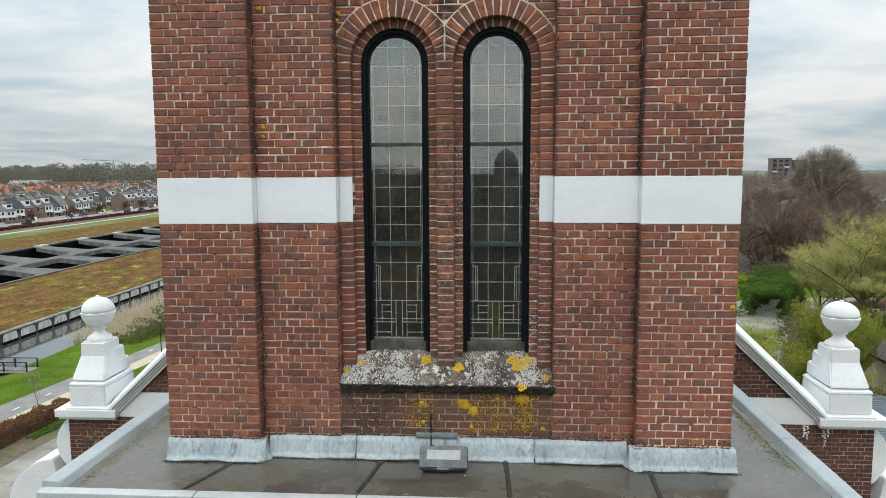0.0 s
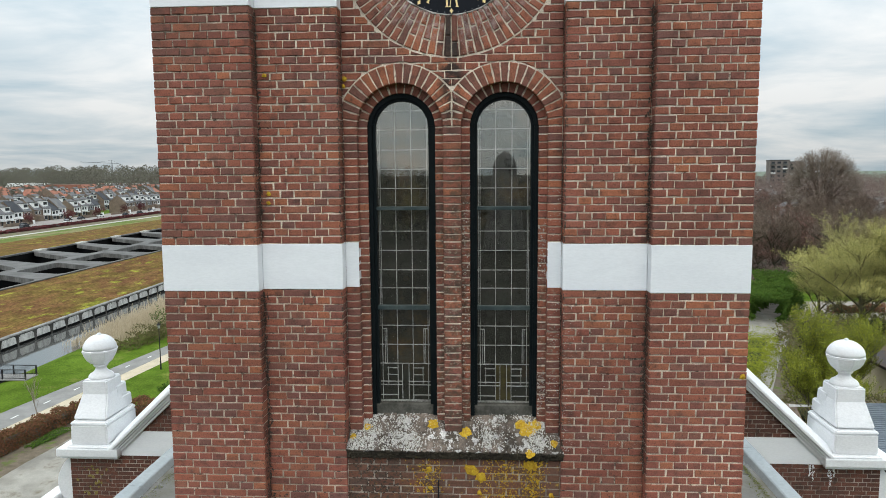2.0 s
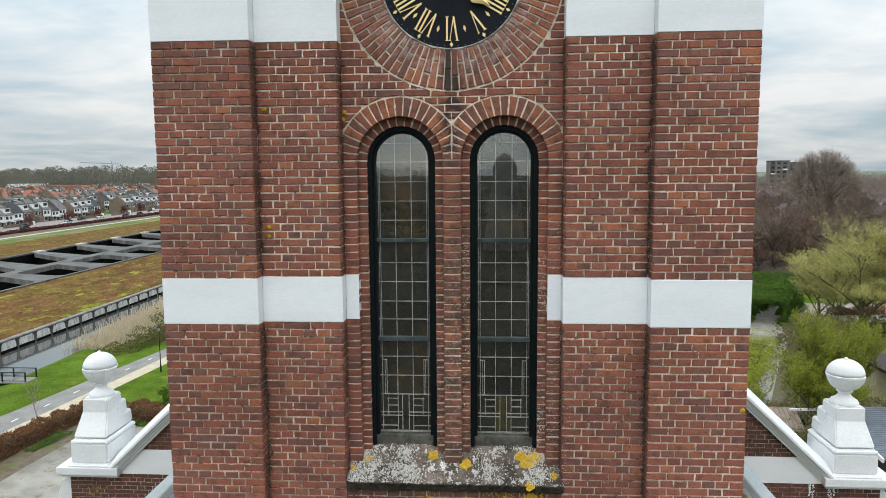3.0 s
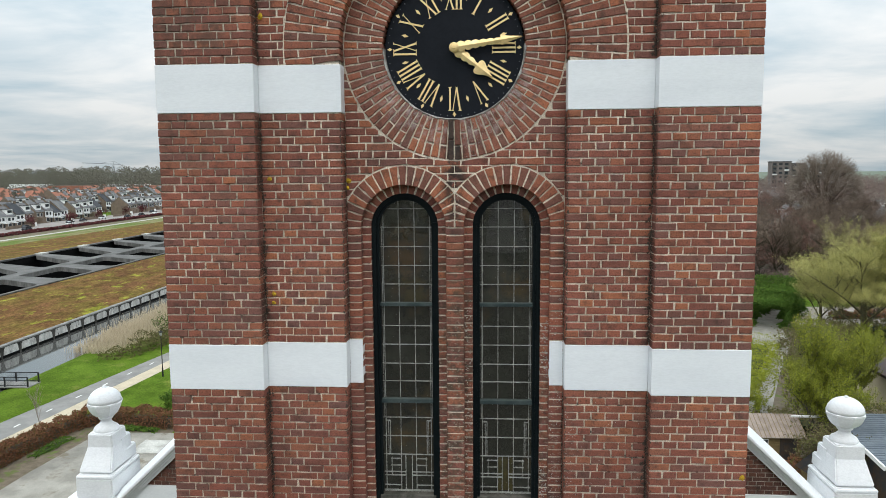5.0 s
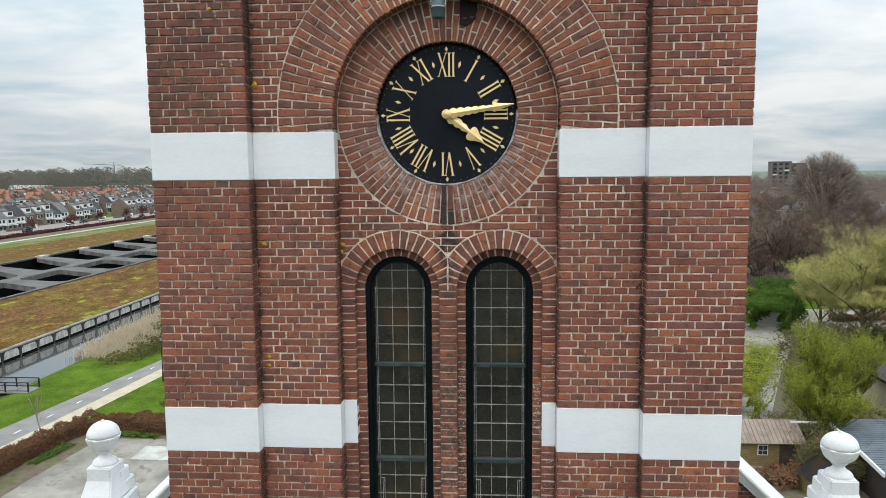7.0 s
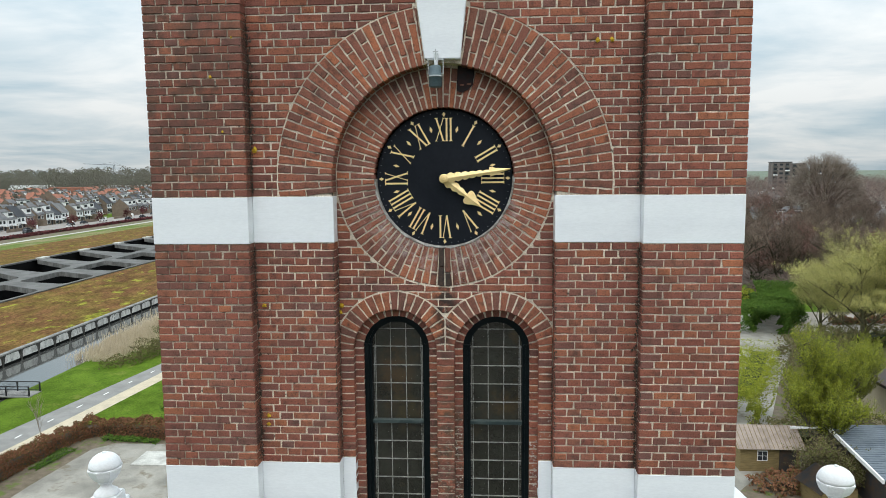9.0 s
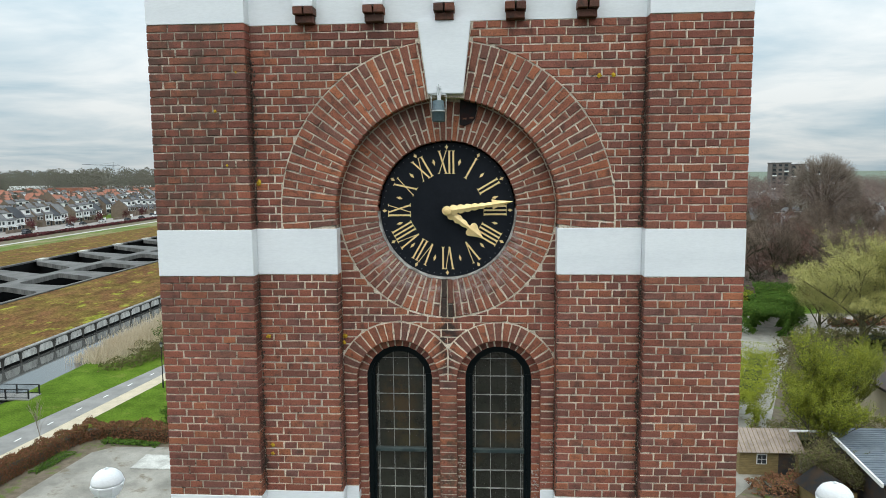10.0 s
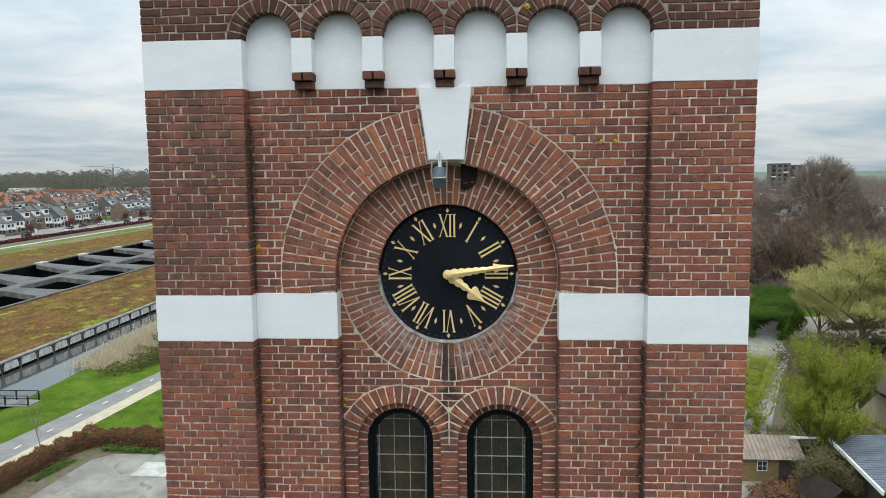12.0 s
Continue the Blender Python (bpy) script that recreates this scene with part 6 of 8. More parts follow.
def leaves_mesh(name, places, per, radius, size, mat, seed=1, flat=1.0, long=1.6):
    """Small bent leaves strewn round the given places."""
    r = random.Random(seed)
    V, F = [], []
    for p in places:
        for _ in range(per):
            c = p + Vector((r.gauss(0, radius), r.gauss(0, radius), r.gauss(0, radius * flat)))
            u = Vector((r.gauss(0, 1), r.gauss(0, 1), r.gauss(0, 1))).normalized()
            v = u.orthogonal().normalized()
            s = size * r.uniform(0.6, 1.4)
            w = u.cross(v)
            k = len(V)
            V += [c - u * s * long / 2, c + v * s * 0.5 + w * s * 0.15, c + u * s * long / 2, c - v * s * 0.5 + w * s * 0.15]
            F.append((k, k + 1, k + 2, k + 3))
    return mesh_of(name, V, F, mat)


def tree(name, seed, at, height, spread, counts, bark, twig, label, group="", leaf=None, per=0, radius=0.3, size=0.12, twig_r=0.010, category="tree", sprays=0, **kw):
    t = thing(name, label, category, group, at=at)
    wood, twigs, tips = skeleton_of(seed, height, spread, counts, **kw)
    new("trunk", segments_mesh("trunk", wood, 6, bark)).parent = t
    thin = [(a, b, max(ra, twig_r), max(rb, twig_r * 0.6)) for a, b, ra, rb in twigs]
    new("branchwork", segments_mesh("branchwork", thin, 3, twig)).parent = t
    if leaf and sprays:
        # leaves set along the shoots, so that the crown breaks into sprays
        tips = [a.lerp(b, (i + 0.5) / sprays) for a, b, _, _ in twigs for i in range(sprays)]
    if leaf:
        new("crown", leaves_mesh("crown", tips, per, radius, size, leaf, seed)).parent = t
    return t


def leafy_row(name, path, width, height, count, size, mat, label, category, seed=1, core=None, rough=0.25):
    """A clipped or shaggy hedge along a line of points, with a dark box inside as its shade."""
    r = random.Random(seed)
    lens = [math.dist(a, b) for a, b in zip(path, path[1:])]
    V, F = [], []
    for _ in range(count):
        d = r.random() * sum(lens)
        for (a, b), ln in zip(zip(path, path[1:]), lens):
            if d <= ln:
                break
            d -= ln
        f = min(1, d / ln)
        if (a is path[0] and f < 0.12) or (b is path[-1] and f > 0.88):
            f += (-1 if f < 0.5 else 1) * width * r.uniform(0, 0.30) / ln
        x, y = a[0] + (b[0] - a[0]) * f, a[1] + (b[1] - a[1]) * f
        nx, ny = -(b[1] - a[1]) / ln, (b[0] - a[0]) / ln
        edge = r.random()
        if edge < 0.45:
            o, z = r.uniform(-1, 1), 1.0
        else:
            o, z = r.choice((-1, 1)), r.random()
        bump = 1 + rough * noise.noise((x * 0.7, y * 0.7, z * 2)) + r.gauss(0, 0.06)
        c = Vector((x + nx * o * width / 2 * bump, y + ny * o * width / 2 * bump, 0.05 + z * height * bump))
        u = Vector((r.gauss(0, 1), r.gauss(0, 1), r.gauss(0, 1))).normalized()
        v = u.orthogonal().normalized()
        s = size * r.uniform(0.6, 1.5)
        k = len(V)
        V += [c - u * s * 0.8, c + v * s * 0.5, c + u * s * 0.8, c - v * s * 0.5]
        F.append((k, k + 1, k + 2, k + 3))
    t = thing(name, label, category)
    leaves = new("foliage", mesh_of("foliage", V, F, mat))
    leaves.parent = t
    bm = bmesh.new()
    inset = [path[0], path[-1]]
    for a, b in zip(path, path[1:]):
        ln = math.dist(a, b)
        cut = min(0.4, width * 0.3 / ln)
        a, b = ((a[0] + (b[0] - a[0]) * cut, a[1] + (b[1] - a[1]) * cut) if a is inset[0] else a, (b[0] + (a[0] - b[0]) * cut, b[1] + (a[1] - b[1]) * cut) if b is inset[1] else b)
        nx, ny = -(b[1] - a[1]) / ln * width * 0.30, (b[0] - a[0]) / ln * width * 0.30
        q = [bm.verts.new(p) for z in (0.0, height * 0.66) for p in ((a[0] - nx, a[1] - ny, z), (b[0] - nx, b[1] - ny, z), (b[0] + nx, b[1] + ny, z), (a[0] + nx, a[1] + ny, z))]
        for f in ((0, 1, 2, 3), (7, 6, 5, 4), (0, 4, 5, 1), (1, 5, 6, 2), (2, 6, 7, 3), (3, 7, 4, 0)):
            bm.faces.new([q[i] for i in f])
    # added box, coloured dark for the shade between the leaves
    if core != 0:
        part("heartwood", bm, M["hedge_shade"] if mat is not M["leaf_beech"] else M["bark"], t)
    return t


def woods(name, spots, mat, label, seed=2, leaf=0.9, per=70, thin=0.35):
    """Far trees, too many to count: (x, y, height, half width)."""
    r = random.Random(seed)
    V, F = [], []
    for x, y, h, w in spots:
        for _ in range(per):
            a, z, q = r.uniform(0, 6.28), r.random(), math.sqrt(r.random())
            k0 = math.sin(math.pi * min(1, 0.15 + 0.85 * z)) ** 0.6
            c = Vector((x + w * q * k0 * math.cos(a), y + w * q * k0 * math.sin(a), h * (0.12 + 0.88 * z)))
            u = Vector((r.gauss(0, 0.6), r.gauss(0, 0.6), r.gauss(0, 1))).normalized()
            v = u.orthogonal().normalized()
            s = leaf * r.uniform(0.5, 1.5)
            k = len(V)
            V += [c - u * s, c + v * s * thin, c + u * s, c - v * s * thin]
            F.append((k, k + 1, k + 2, k + 3))
    return tagged(new(name, mesh_of(name, V, F, mat)), label, "woods", kind="stuff")


# ---- ground, canal and sunken road ----
M["grass"] = material("lawn", (0.100, 0.160, 0.017), (0.066, 0.115, 0.012), 0.95, scale=0.35, fine=5, bump=0.0, space="World", amount=1.1, large=0.09, large_dark=0.8,
                      third=(0.16, 0.185, 0.040), third_scale=0.3, third_cut=(0.54, 0.7), spec=0.03, pits=(1.6, 0.56, 0.70, 0.7, (0.045, 0.075, 0.014)))
# the bluish haze of distance is mixed into the fields' green
M["field"] = material("hazy_far_fields", (0.16, 0.205, 0.16), (0.17, 0.19, 0.155), 0.95, scale=0.012, fine=0.2, bump=0.0, space="World", amount=0.6,
                      third=(0.12, 0.105, 0.07), third_scale=0.02, third_cut=(0.52, 0.6), spec=0.03)
M["asphalt"] = material("pale_asphalt", (0.25, 0.243, 0.23), (0.205, 0.20, 0.19), 0.9, scale=0.5, fine=30, bump=0.1, depth=0.004, space="World", amount=0.3)
M["sand"] = material("shell_path", (0.52, 0.445, 0.325), (0.44, 0.38, 0.285), 0.95, scale=0.8, fine=25, bump=0.2, depth=0.01, space="World", amount=0.4)
M["yard"] = material("concrete_yard", (0.33, 0.31, 0.27), (0.24, 0.225, 0.195), 0.9, scale=0.35, fine=14, bump=0.15, depth=0.006, space="World", amount=0.5,
                     third=(0.16, 0.135, 0.10), third_scale=0.5, third_cut=(0.54, 0.68), large=0.25, large_dark=0.7)
M["soil"] = material("bare_soil", (0.16, 0.125, 0.09), (0.11, 0.09, 0.06), 0.95, scale=1.2, fine=18, bump=0.5, depth=0.03, space="World", third=(0.10, 0.13, 0.03), third_scale=0.8, third_cut=(0.52, 0.62))
M["humus"] = material("leaf_litter", (0.070, 0.052, 0.038), (0.045, 0.036, 0.028), 0.95, scale=0.5, fine=6, bump=0.3, depth=0.03, space="World")
M["sedum"] = material("sedum_mat", (0.165, 0.082, 0.036), (0.165, 0.120, 0.034), 0.95, scale=0.30, fine=3.0, bump=0.6, depth=0.06, space="World", amount=1.3, large=0.55, large_dark=0.6, stretch=(1, 0.45, 1),
                      third=(0.26, 0.255, 0.04), third_scale=0.5, third_cut=(0.56, 0.66), spec=0.03, pits=(2.2, 0.58, 0.70, 0.6, (0.075, 0.04, 0.02)))
M["dry_grass"] = material("patchy_bank_grass", (0.10, 0.15, 0.03), (0.24, 0.21, 0.12), 0.95, scale=0.16, fine=3, bump=0.0, space="World", amount=1.0, stretch=(1, 0.4, 1), spec=0.03)
M["concrete"] = material("weathered_concrete", (0.145, 0.142, 0.136), (0.10, 0.098, 0.094), 0.9, scale=0.25, fine=6, bump=0.2, depth=0.01, space="World", amount=0.5)
M["concrete_dark"] = material("stained_concrete", (0.085, 0.08, 0.072), (0.035, 0.034, 0.030), 0.9, scale=0.6, fine=5, bump=0.3, depth=0.02, space="World", amount=0.8)
M["concrete_pale"] = material("pale_concrete", (0.55, 0.54, 0.50), (0.36, 0.35, 0.32), 0.9, scale=0.9, fine=8, bump=0.2, depth=0.01, space="World", amount=0.6)
M["sand_grey"] = material("grey_sand", (0.34, 0.30, 0.26), (0.26, 0.23, 0.20), 0.95, scale=0.6, fine=12, bump=0.1, depth=0.01, space="World", amount=0.4)
M["concrete_pale2"] = material("streaked_concrete", (0.19, 0.185, 0.175), (0.10, 0.097, 0.09), 0.9, scale=0.5, fine=5, bump=0.2, depth=0.01, space="World", amount=0.8, stretch=(1, 1, 0.25))
M["concrete_mid"] = material("grey_concrete", (0.27, 0.265, 0.25), (0.17, 0.165, 0.155), 0.9, scale=0.8, fine=6, bump=0.2, depth=0.01, space="World", amount=0.7)
M["concrete_bay"] = material("limewashed_concrete", (0.62, 0.61, 0.58), (0.36, 0.35, 0.33), 0.9, scale=1.6, fine=9, bump=0.2, depth=0.01, space="World", amount=0.8, stretch=(1, 1, 0.4),
                             third=(0.10, 0.095, 0.085), third_scale=1.3, third_cut=(0.58, 0.68))
M["street_pale"] = material("pale_street_paving", (0.30, 0.27, 0.25), (0.22, 0.20, 0.185), 0.9, scale=0.2, fine=3, bump=0.0, space="World", amount=0.5)
M["dark_stone"] = material("dark_stone", (0.15, 0.14, 0.13), (0.11, 0.10, 0.10), 0.9, scale=0.5, fine=4, bump=0.0)
# kept dark so that the window panes mirror little from below the horizon
M["mirror_ground"] = material("dark_mirror_ground", (0.034, 0.031, 0.026), (0.020, 0.018, 0.016), 0.9, scale=0.05, fine=2, bump=0.0, space="World", spec=0.05)
# near black: the shade below deck and quay is put into this colour
M["pit_shade"] = material("shaded_trench", (0.006, 0.006, 0.006), (0.009, 0.009, 0.009), 0.95, spec=0.05, scale=0.3, fine=6, bump=0.1)
M["metal_black"] = material("black_paint", (0.012, 0.013, 0.014), (0.02, 0.02, 0.022), 0.5, scale=5, fine=40, bump=0.1, depth=0.002)
M["dash"] = material("road_paint", (0.75, 0.75, 0.73), (0.6, 0.6, 0.58), 0.8, scale=2, fine=30, bump=0.0)


def water_material():
    m = bpy.data.materials.new("canal_water")
    m.use_nodes = True
    nt = m.node_tree
    b = nt.nodes["Principled BSDF"]
    b.inputs["Base Color"].default_value = (0.075, 0.075, 0.07, 1)
    b.inputs["Roughness"].default_value, b.inputs["IOR"].default_value = 0.05, 1.75
    b.inputs["Specular IOR Level"].default_value = 0.8
    geo = nt.nodes.new("ShaderNodeNewGeometry")
    n = nt.nodes.new("ShaderNodeTexNoise"); n.inputs["Scale"].default_value, n.inputs["Detail"].default_value = 1.5, 4
    bp = nt.nodes.new("ShaderNodeBump"); bp.inputs["Strength"].default_value, bp.inputs["Distance"].default_value = 0.12, 0.04
    nt.links.new(geo.outputs["Position"], n.inputs["Vector"])
    nt.links.new(n.outputs["Fac"], bp.inputs["Height"]); nt.links.new(bp.outputs[0], b.inputs["Normal"])
    return m


M["water"] = water_material()
# one sheet of ground that reaches the horizon, with the canal and the road trench sunk into it
prof = [(-4500, 0), (-600, 0), (-112.3, 0), (-112.2, -5.5), (-80.2, -5.5), (-80.1, 0), (-61.45, 0), (-61.4, -1.0), (-53.2, -1.0), (-52.4, -0.32), (-51.0, 0), (400, 0), (4500, 0)]
ys = [-3000, -200, 0, 60, 140, 400, 5000]
bm = bmesh.new()
rows = [[bm.verts.new((x, y, z)) for x, z in prof] for y in ys]
for a, b in zip(rows, rows[1:]):
    for i in range(len(prof) - 1):
        bm.faces.new((a[i], a[i + 1], b[i + 1], b[i]))
g = bm_mesh("ground", bm, M["grass"])
if g.polygons[-1].normal.z < 0:
    g.flip_normals()
g.materials.append(M["pit_shade"]); g.materials.append(M["field"])
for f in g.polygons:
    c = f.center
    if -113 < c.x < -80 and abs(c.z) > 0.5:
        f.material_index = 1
    elif c.y > 400 or c.y < -200 or abs(c.x) > 600:
        f.material_index = 2
ground = tagged(new("ground", g), "green lawns and far fields, flat to the horizon", "ground", kind="structure")
sheet("canal_water", [(-61.6, -600), (-52.2, -600), (-52.2, 1200), (-61.6, 1200)], -0.34, M["water"], "still grey canal water mirroring the sky", "water")
sheet("far_land", [(-4500, 430), (-170, 430), (-170, 5000), (-4500, 5000)], 0.03, M["field"], "distant fields", "ground")
sheet("far_land", [(110, 330), (4500, 330), (4500, 5000), (110, 5000)], 0.03, M["field"], "distant green fields", "ground")

sheet("yard", [(-36.6, 15), (-12, 15), (-12, 53.0), (-29, 52.9), (-33.2, 52.8), (-34.6, 51.4), (-35.4, 44.2)], 0.012, M["yard"], "worn pale concrete yard with stains", "yard")
sheet("soil_strip", [(-40.8, 15), (-36.3, 15), (-35.2, 44), (-34.4, 51.3), (-33.1, 52.6), (-28, 52.7), (-28, 54.4), (-35.4, 55.0), (-37.0, 54.2), (-38.4, 45)], 0.008, M["soil"], "bare soil strip under the hedge", "soil")
paving = thing("yard_slab", "pale concrete slab at the yard's edge", "slab", kind="structure")
part("slab", boxed(-29.4, -25.6, 48.2, 51.0, 0.0, 0.12, 0.02), M["concrete_pale"], paving)


def lane(name, left, right, z, mat, label, category):
    n = 24
    V, F = [], []
    for i in range(n + 1):
        y = 10 + 150 * i / n
        V += [(left(y), y, z), (right(y), y, z)]
        if i:
            F.append((2 * i - 2, 2 * i - 1, 2 * i + 1, 2 * i))
    return tagged(new(name, mesh_of(name, V, F, mat)), label, category, kind="structure")


near = lambda y: -40.0 + 0.115 * (y - 54)
edge = lambda y: -41.8 + 0.113 * (y - 54)
far = lambda y: -45.25 + 0.158 * (y - 54)
lane("cycle_path", far, edge, 0.015, M["asphalt"], "grey asphalt cycle path with white dashes", "path")
lane("shell_verge", edge, near, 0.012, M["sand"], "pale shell-strewn verge beside the path", "verge")
for k in range(-4, 14):
    y = 53.95 + 4.2 * k
    x = -43.14 + 0.085 * (y - 53.95) + 0.0014 * (y - 53.95) ** 2
    d = tagged(new("lane_dash", mesh_of("lane_dash", [(x - 0.09, y - 0.45, 0.021), (x + 0.09, y - 0.43, 0.021), (x + 0.15, y + 0.45, 0.021), (x - 0.03, y + 0.45, 0.021)], [(0, 1, 2, 3)], M["dash"])),
               "white painted dash on the cycle path", "road marking", "path dashes", "structure")

leafy_row("beech_hedge", [(-40.6, 30), (-38.8, 45), (-38.1, 50.5), (-37.1, 54.3), (-35.4, 55.1), (-33.0, 55.0), (-28.0, 54.3)], 1.5, 1.3, 36000, 0.085, M["leaf_beech"],
          "clipped brown beech hedge along the yard", "hedge", 3, rough=0.4)
leafy_row("evergreen_shrub", [(-29.6, 55.9), (-28.4, 55.7)], 1.7, 2.4, 3000, 0.12, M["leaf_dark"], "dark green conifer shrub at the hedge end", "shrub", 4, rough=0.7)
leafy_row("ground_cover", [(-36.9, 47), (-36.3, 51.0)], 0.8, 0.18, 1500, 0.06, M["leaf_dark"], "low green weeds under the hedge", "plants", 6, rough=0.9)
leafy_row("ground_cover", [(-34.6, 53.7), (-29.5, 53.2)], 0.7, 0.25, 900, 0.10, M["leaf_dark"], "low dark green weeds under the hedge", "plants", 7, rough=0.9)

tree("sapling", 5, pose(-40.0, 52.75, 0), 5.0, 0.85, (9, 4), M["twig_pale"], M["twig_pale"], "thin bare sapling on the grass verge", trunk=0.05, r0=0.05, twig_r=0.009, bole=0.45, crown=1.1, upward=0.35)


def street_lamp(x, y):
    t = thing("street_lamp", "black post lamp with a small lantern head", "street lamp", at=pose(x, y, 0))
    bm = bmesh.new()
    lathe(bm, [(0.09, 0), (0.09, 0.9), (0.055, 1.0), (0.045, 4.7), (0.06, 4.75)], 10)
    part("post", bm, M["metal_black"], t)
    bm = bmesh.new()
    lathe(bm, [(0.10, 4.75), (0.16, 5.1), (0.16, 5.12)], 10)
    part("lantern", bm, M["pale_glass"], t, "pale lantern glass")
    bm = bmesh.new()
    lathe(bm, [(0.24, 5.12), (0.20, 5.22), (0.05, 5.32), (0.03, 5.42)], 12)
    part("hood", bm, M["metal_black"], t)


street_lamp(-36.85, 69.8)

# ---- jetty with railings ----
jetty = thing("jetty", "small jetty with black steel railings over the canal", "jetty")
part("deck", boxed(-57.5, -49.5, 64.85, 67.0, -0.02, 0.10, 0.02), M["asphalt"], jetty)
for y in (65.0, 66.85):
    part("top_rail", boxed(-57.5, -49.55, y - 0.04, y + 0.04, 1.12, 1.20, 0.01), M["metal_black"], jetty, "black top rail")
    for i in range(4):
        x = -57.4 + i * 2.6
        part("post", boxed(x - 0.06, x + 0.06, y - 0.06, y + 0.06, 0.08, 1.15), M["metal_black"], jetty)
    part("mid_rail", boxed(-57.5, -49.55, y - 0.02, y + 0.02, 0.20, 0.26), M["metal_black"], jetty)
    mesh_panel = bmesh.new()
    for i in range(64):
        x = -57.3 + i * 0.12
        box(mesh_panel, x - 0.006, x + 0.006, y - 0.006, y + 0.006, 0.24, 1.13)
    tagged(part("mesh_infill", mesh_panel, M["metal_black"], jetty), kind="stuff")

# ---- reeds ----
rr = random.Random(8)
V, F = [], []
for i in range(36000):
    y = 79 + 56 * rr.random() ** 0.8
    x = -49.9 + rr.gauss(0, 2.0) * min(1, max(0.5, (y - 76) / 14)) - 0.035 * (y - 80)
    x = max(x, -52.0 - 0.02 * (y - 80) - 6.5)
    if rr.random() < 0.02:
        x, y = -53.4 + rr.gauss(0, 0.7), rr.uniform(80, 92)
    if noise.noise((x * 0.8, y * 0.35, 4)) < -0.38:
        continue
    h = rr.uniform(0.8, 1.8) * min(1, 0.6 + max(0, y - 80) / 20)
    z0 = -0.3 if x < -52 else 0
    lx, ly = rr.gauss(0, 0.26), rr.gauss(0, 0.26)
    k = len(V)
    V += [(x - 0.016, y, z0), (x + 0.016, y, z0), (x + lx * 0.5 + 0.022, y + ly * 0.5, z0 + h * 0.7), (x + lx, y + ly, z0 + h), (x + lx * 0.5 - 0.022, y + ly * 0.5, z0 + h * 0.7)]
    F.append((k, k + 1, k + 2, k + 3, k + 4))
tagged(new("reeds", mesh_of("reeds", V, F, M["reed"])), "dry straw-coloured reed bed along the canal bank", "reeds", kind="stuff")
leafy_row("bank_shrub", [(-48.0, 76.8), (-45.6, 77.5), (-44.2, 83), (-44.0, 92)], 2.0, 0.9, 5200, 0.10, M["leaf_scrub"], "low brown and green scrub on the bank", "shrub", 9, rough=1.2, core=0)
leafy_row("bank_shrub", [(-45.4, 80), (-43.6, 88), (-43.4, 97)], 1.7, 1.4, 3600, 0.10, M["leaf_scrub"], "green scrub among the reeds", "shrub", 10, rough=1.3, core=0)
tree("alder_shrub", 15, pose(-45.6, 88.0, 0), 4.0, 0.7, (6, 5, 3), M["bark"], M["bark"], "small dark bare shrub in the reeds", crown=1.6, leaf=M["leaf_dark"], per=2, radius=0.2, size=0.12, bole=0.1, category="shrub")

# ---- quay wall ----
quay = thing("quay_wall", "stained pale concrete quay beam on piles over dark water", "quay wall", kind="structure")
# the shade under the beam is painted on, as near-black colour
part("back_wall", boxed(-62.4, -61.43, 20, 260, -1.0, 0.02), M["pit_shade"], quay, "back wall under the beam, blackened for its shade")
part("beam", boxed(-61.95, -61.42, 20, 260, 0.03, 1.16), M["concrete_dark"], quay)
part("cap", boxed(-62.0, -61.32, 20, 260, 1.16, 1.36, 0.03), M["concrete_mid"], quay, "grey concrete cap")
for i in range(62):
    y = 22.2 + i * 3.55
    bm = bmesh.new()
    w = 1.48 * rr.uniform(0.94, 1.04)
    pts = [(y - w, 0.06), (y + w, 0.06), (y + w * rr.uniform(0.9, 1.0), 0.75), (y + w * rr.uniform(0.6, 0.9), 1.04), (y + w * 0.1, 1.0 + rr.uniform(0, 0.12)), (y - w * rr.uniform(0.6, 0.9), 1.04), (y - w * rr.uniform(0.9, 1.0), 0.75)]
    prism(bm, [(p - y, q) for p, q in pts], 0.0, 0.03)
    bmesh.ops.transform(bm, matrix=Matrix.Translation((-61.388, y, 0)) @ Matrix.Rotation(math.pi / 2, 4, "Z"), verts=bm.verts)
    part("bay", bm, M["concrete_bay"], quay)
    part("pile", boxed(-61.45, -61.36, y - 1.775 - 0.13, y - 1.775 + 0.13, -1.0, 1.14), M["concrete_dark"], quay)

# ---- planted roof of the road tunnel, and its openings ----
def slope(name, pts, mat, label, category):
    n = 30
    V, F = [], []
    for i in range(n + 1):
        y = 20 + 480 * i / n
        V += [(x, y, z) for x, z in pts]
    m = len(pts)
    for i in range(n):
        for k in range(m - 1):
            F.append((i * m + k, i * m + k + 1, (i + 1) * m + k + 1, (i + 1) * m + k))
    return tagged(new(name, mesh_of(name, V, F, mat)), label, category, kind="structure")


slope("sedum_roof", [(-80.3, 2.95), (-76, 2.75), (-66, 1.85), (-61.9, 1.33)], M["sedum"], "russet and yellow-green sedum mat on the tunnel roof", "planting")
slope("sedum_strip", [(-146, 1.4), (-128, 2.6), (-112.9, 3.10)], M["sedum"], "russet sedum strip beyond the deck", "planting")
slope("grass_bank", [(-163, 0.6), (-146, 1.4)], M["dry_grass"], "green grass bank", "bank")
slope("footpath", [(-165.5, 0.62), (-163, 0.62)], M["concrete_pale"], "pale footpath below the houses", "path")
slope("verge", [(-190, 0.02), (-180, 0.3), (-165.5, 0.6)], M["soil"], "brown verge", "verge")
deck = thing("tunnel_deck", "grey concrete deck with skewed openings over a sunken road", "deck", kind="structure")
bm = bmesh.new()


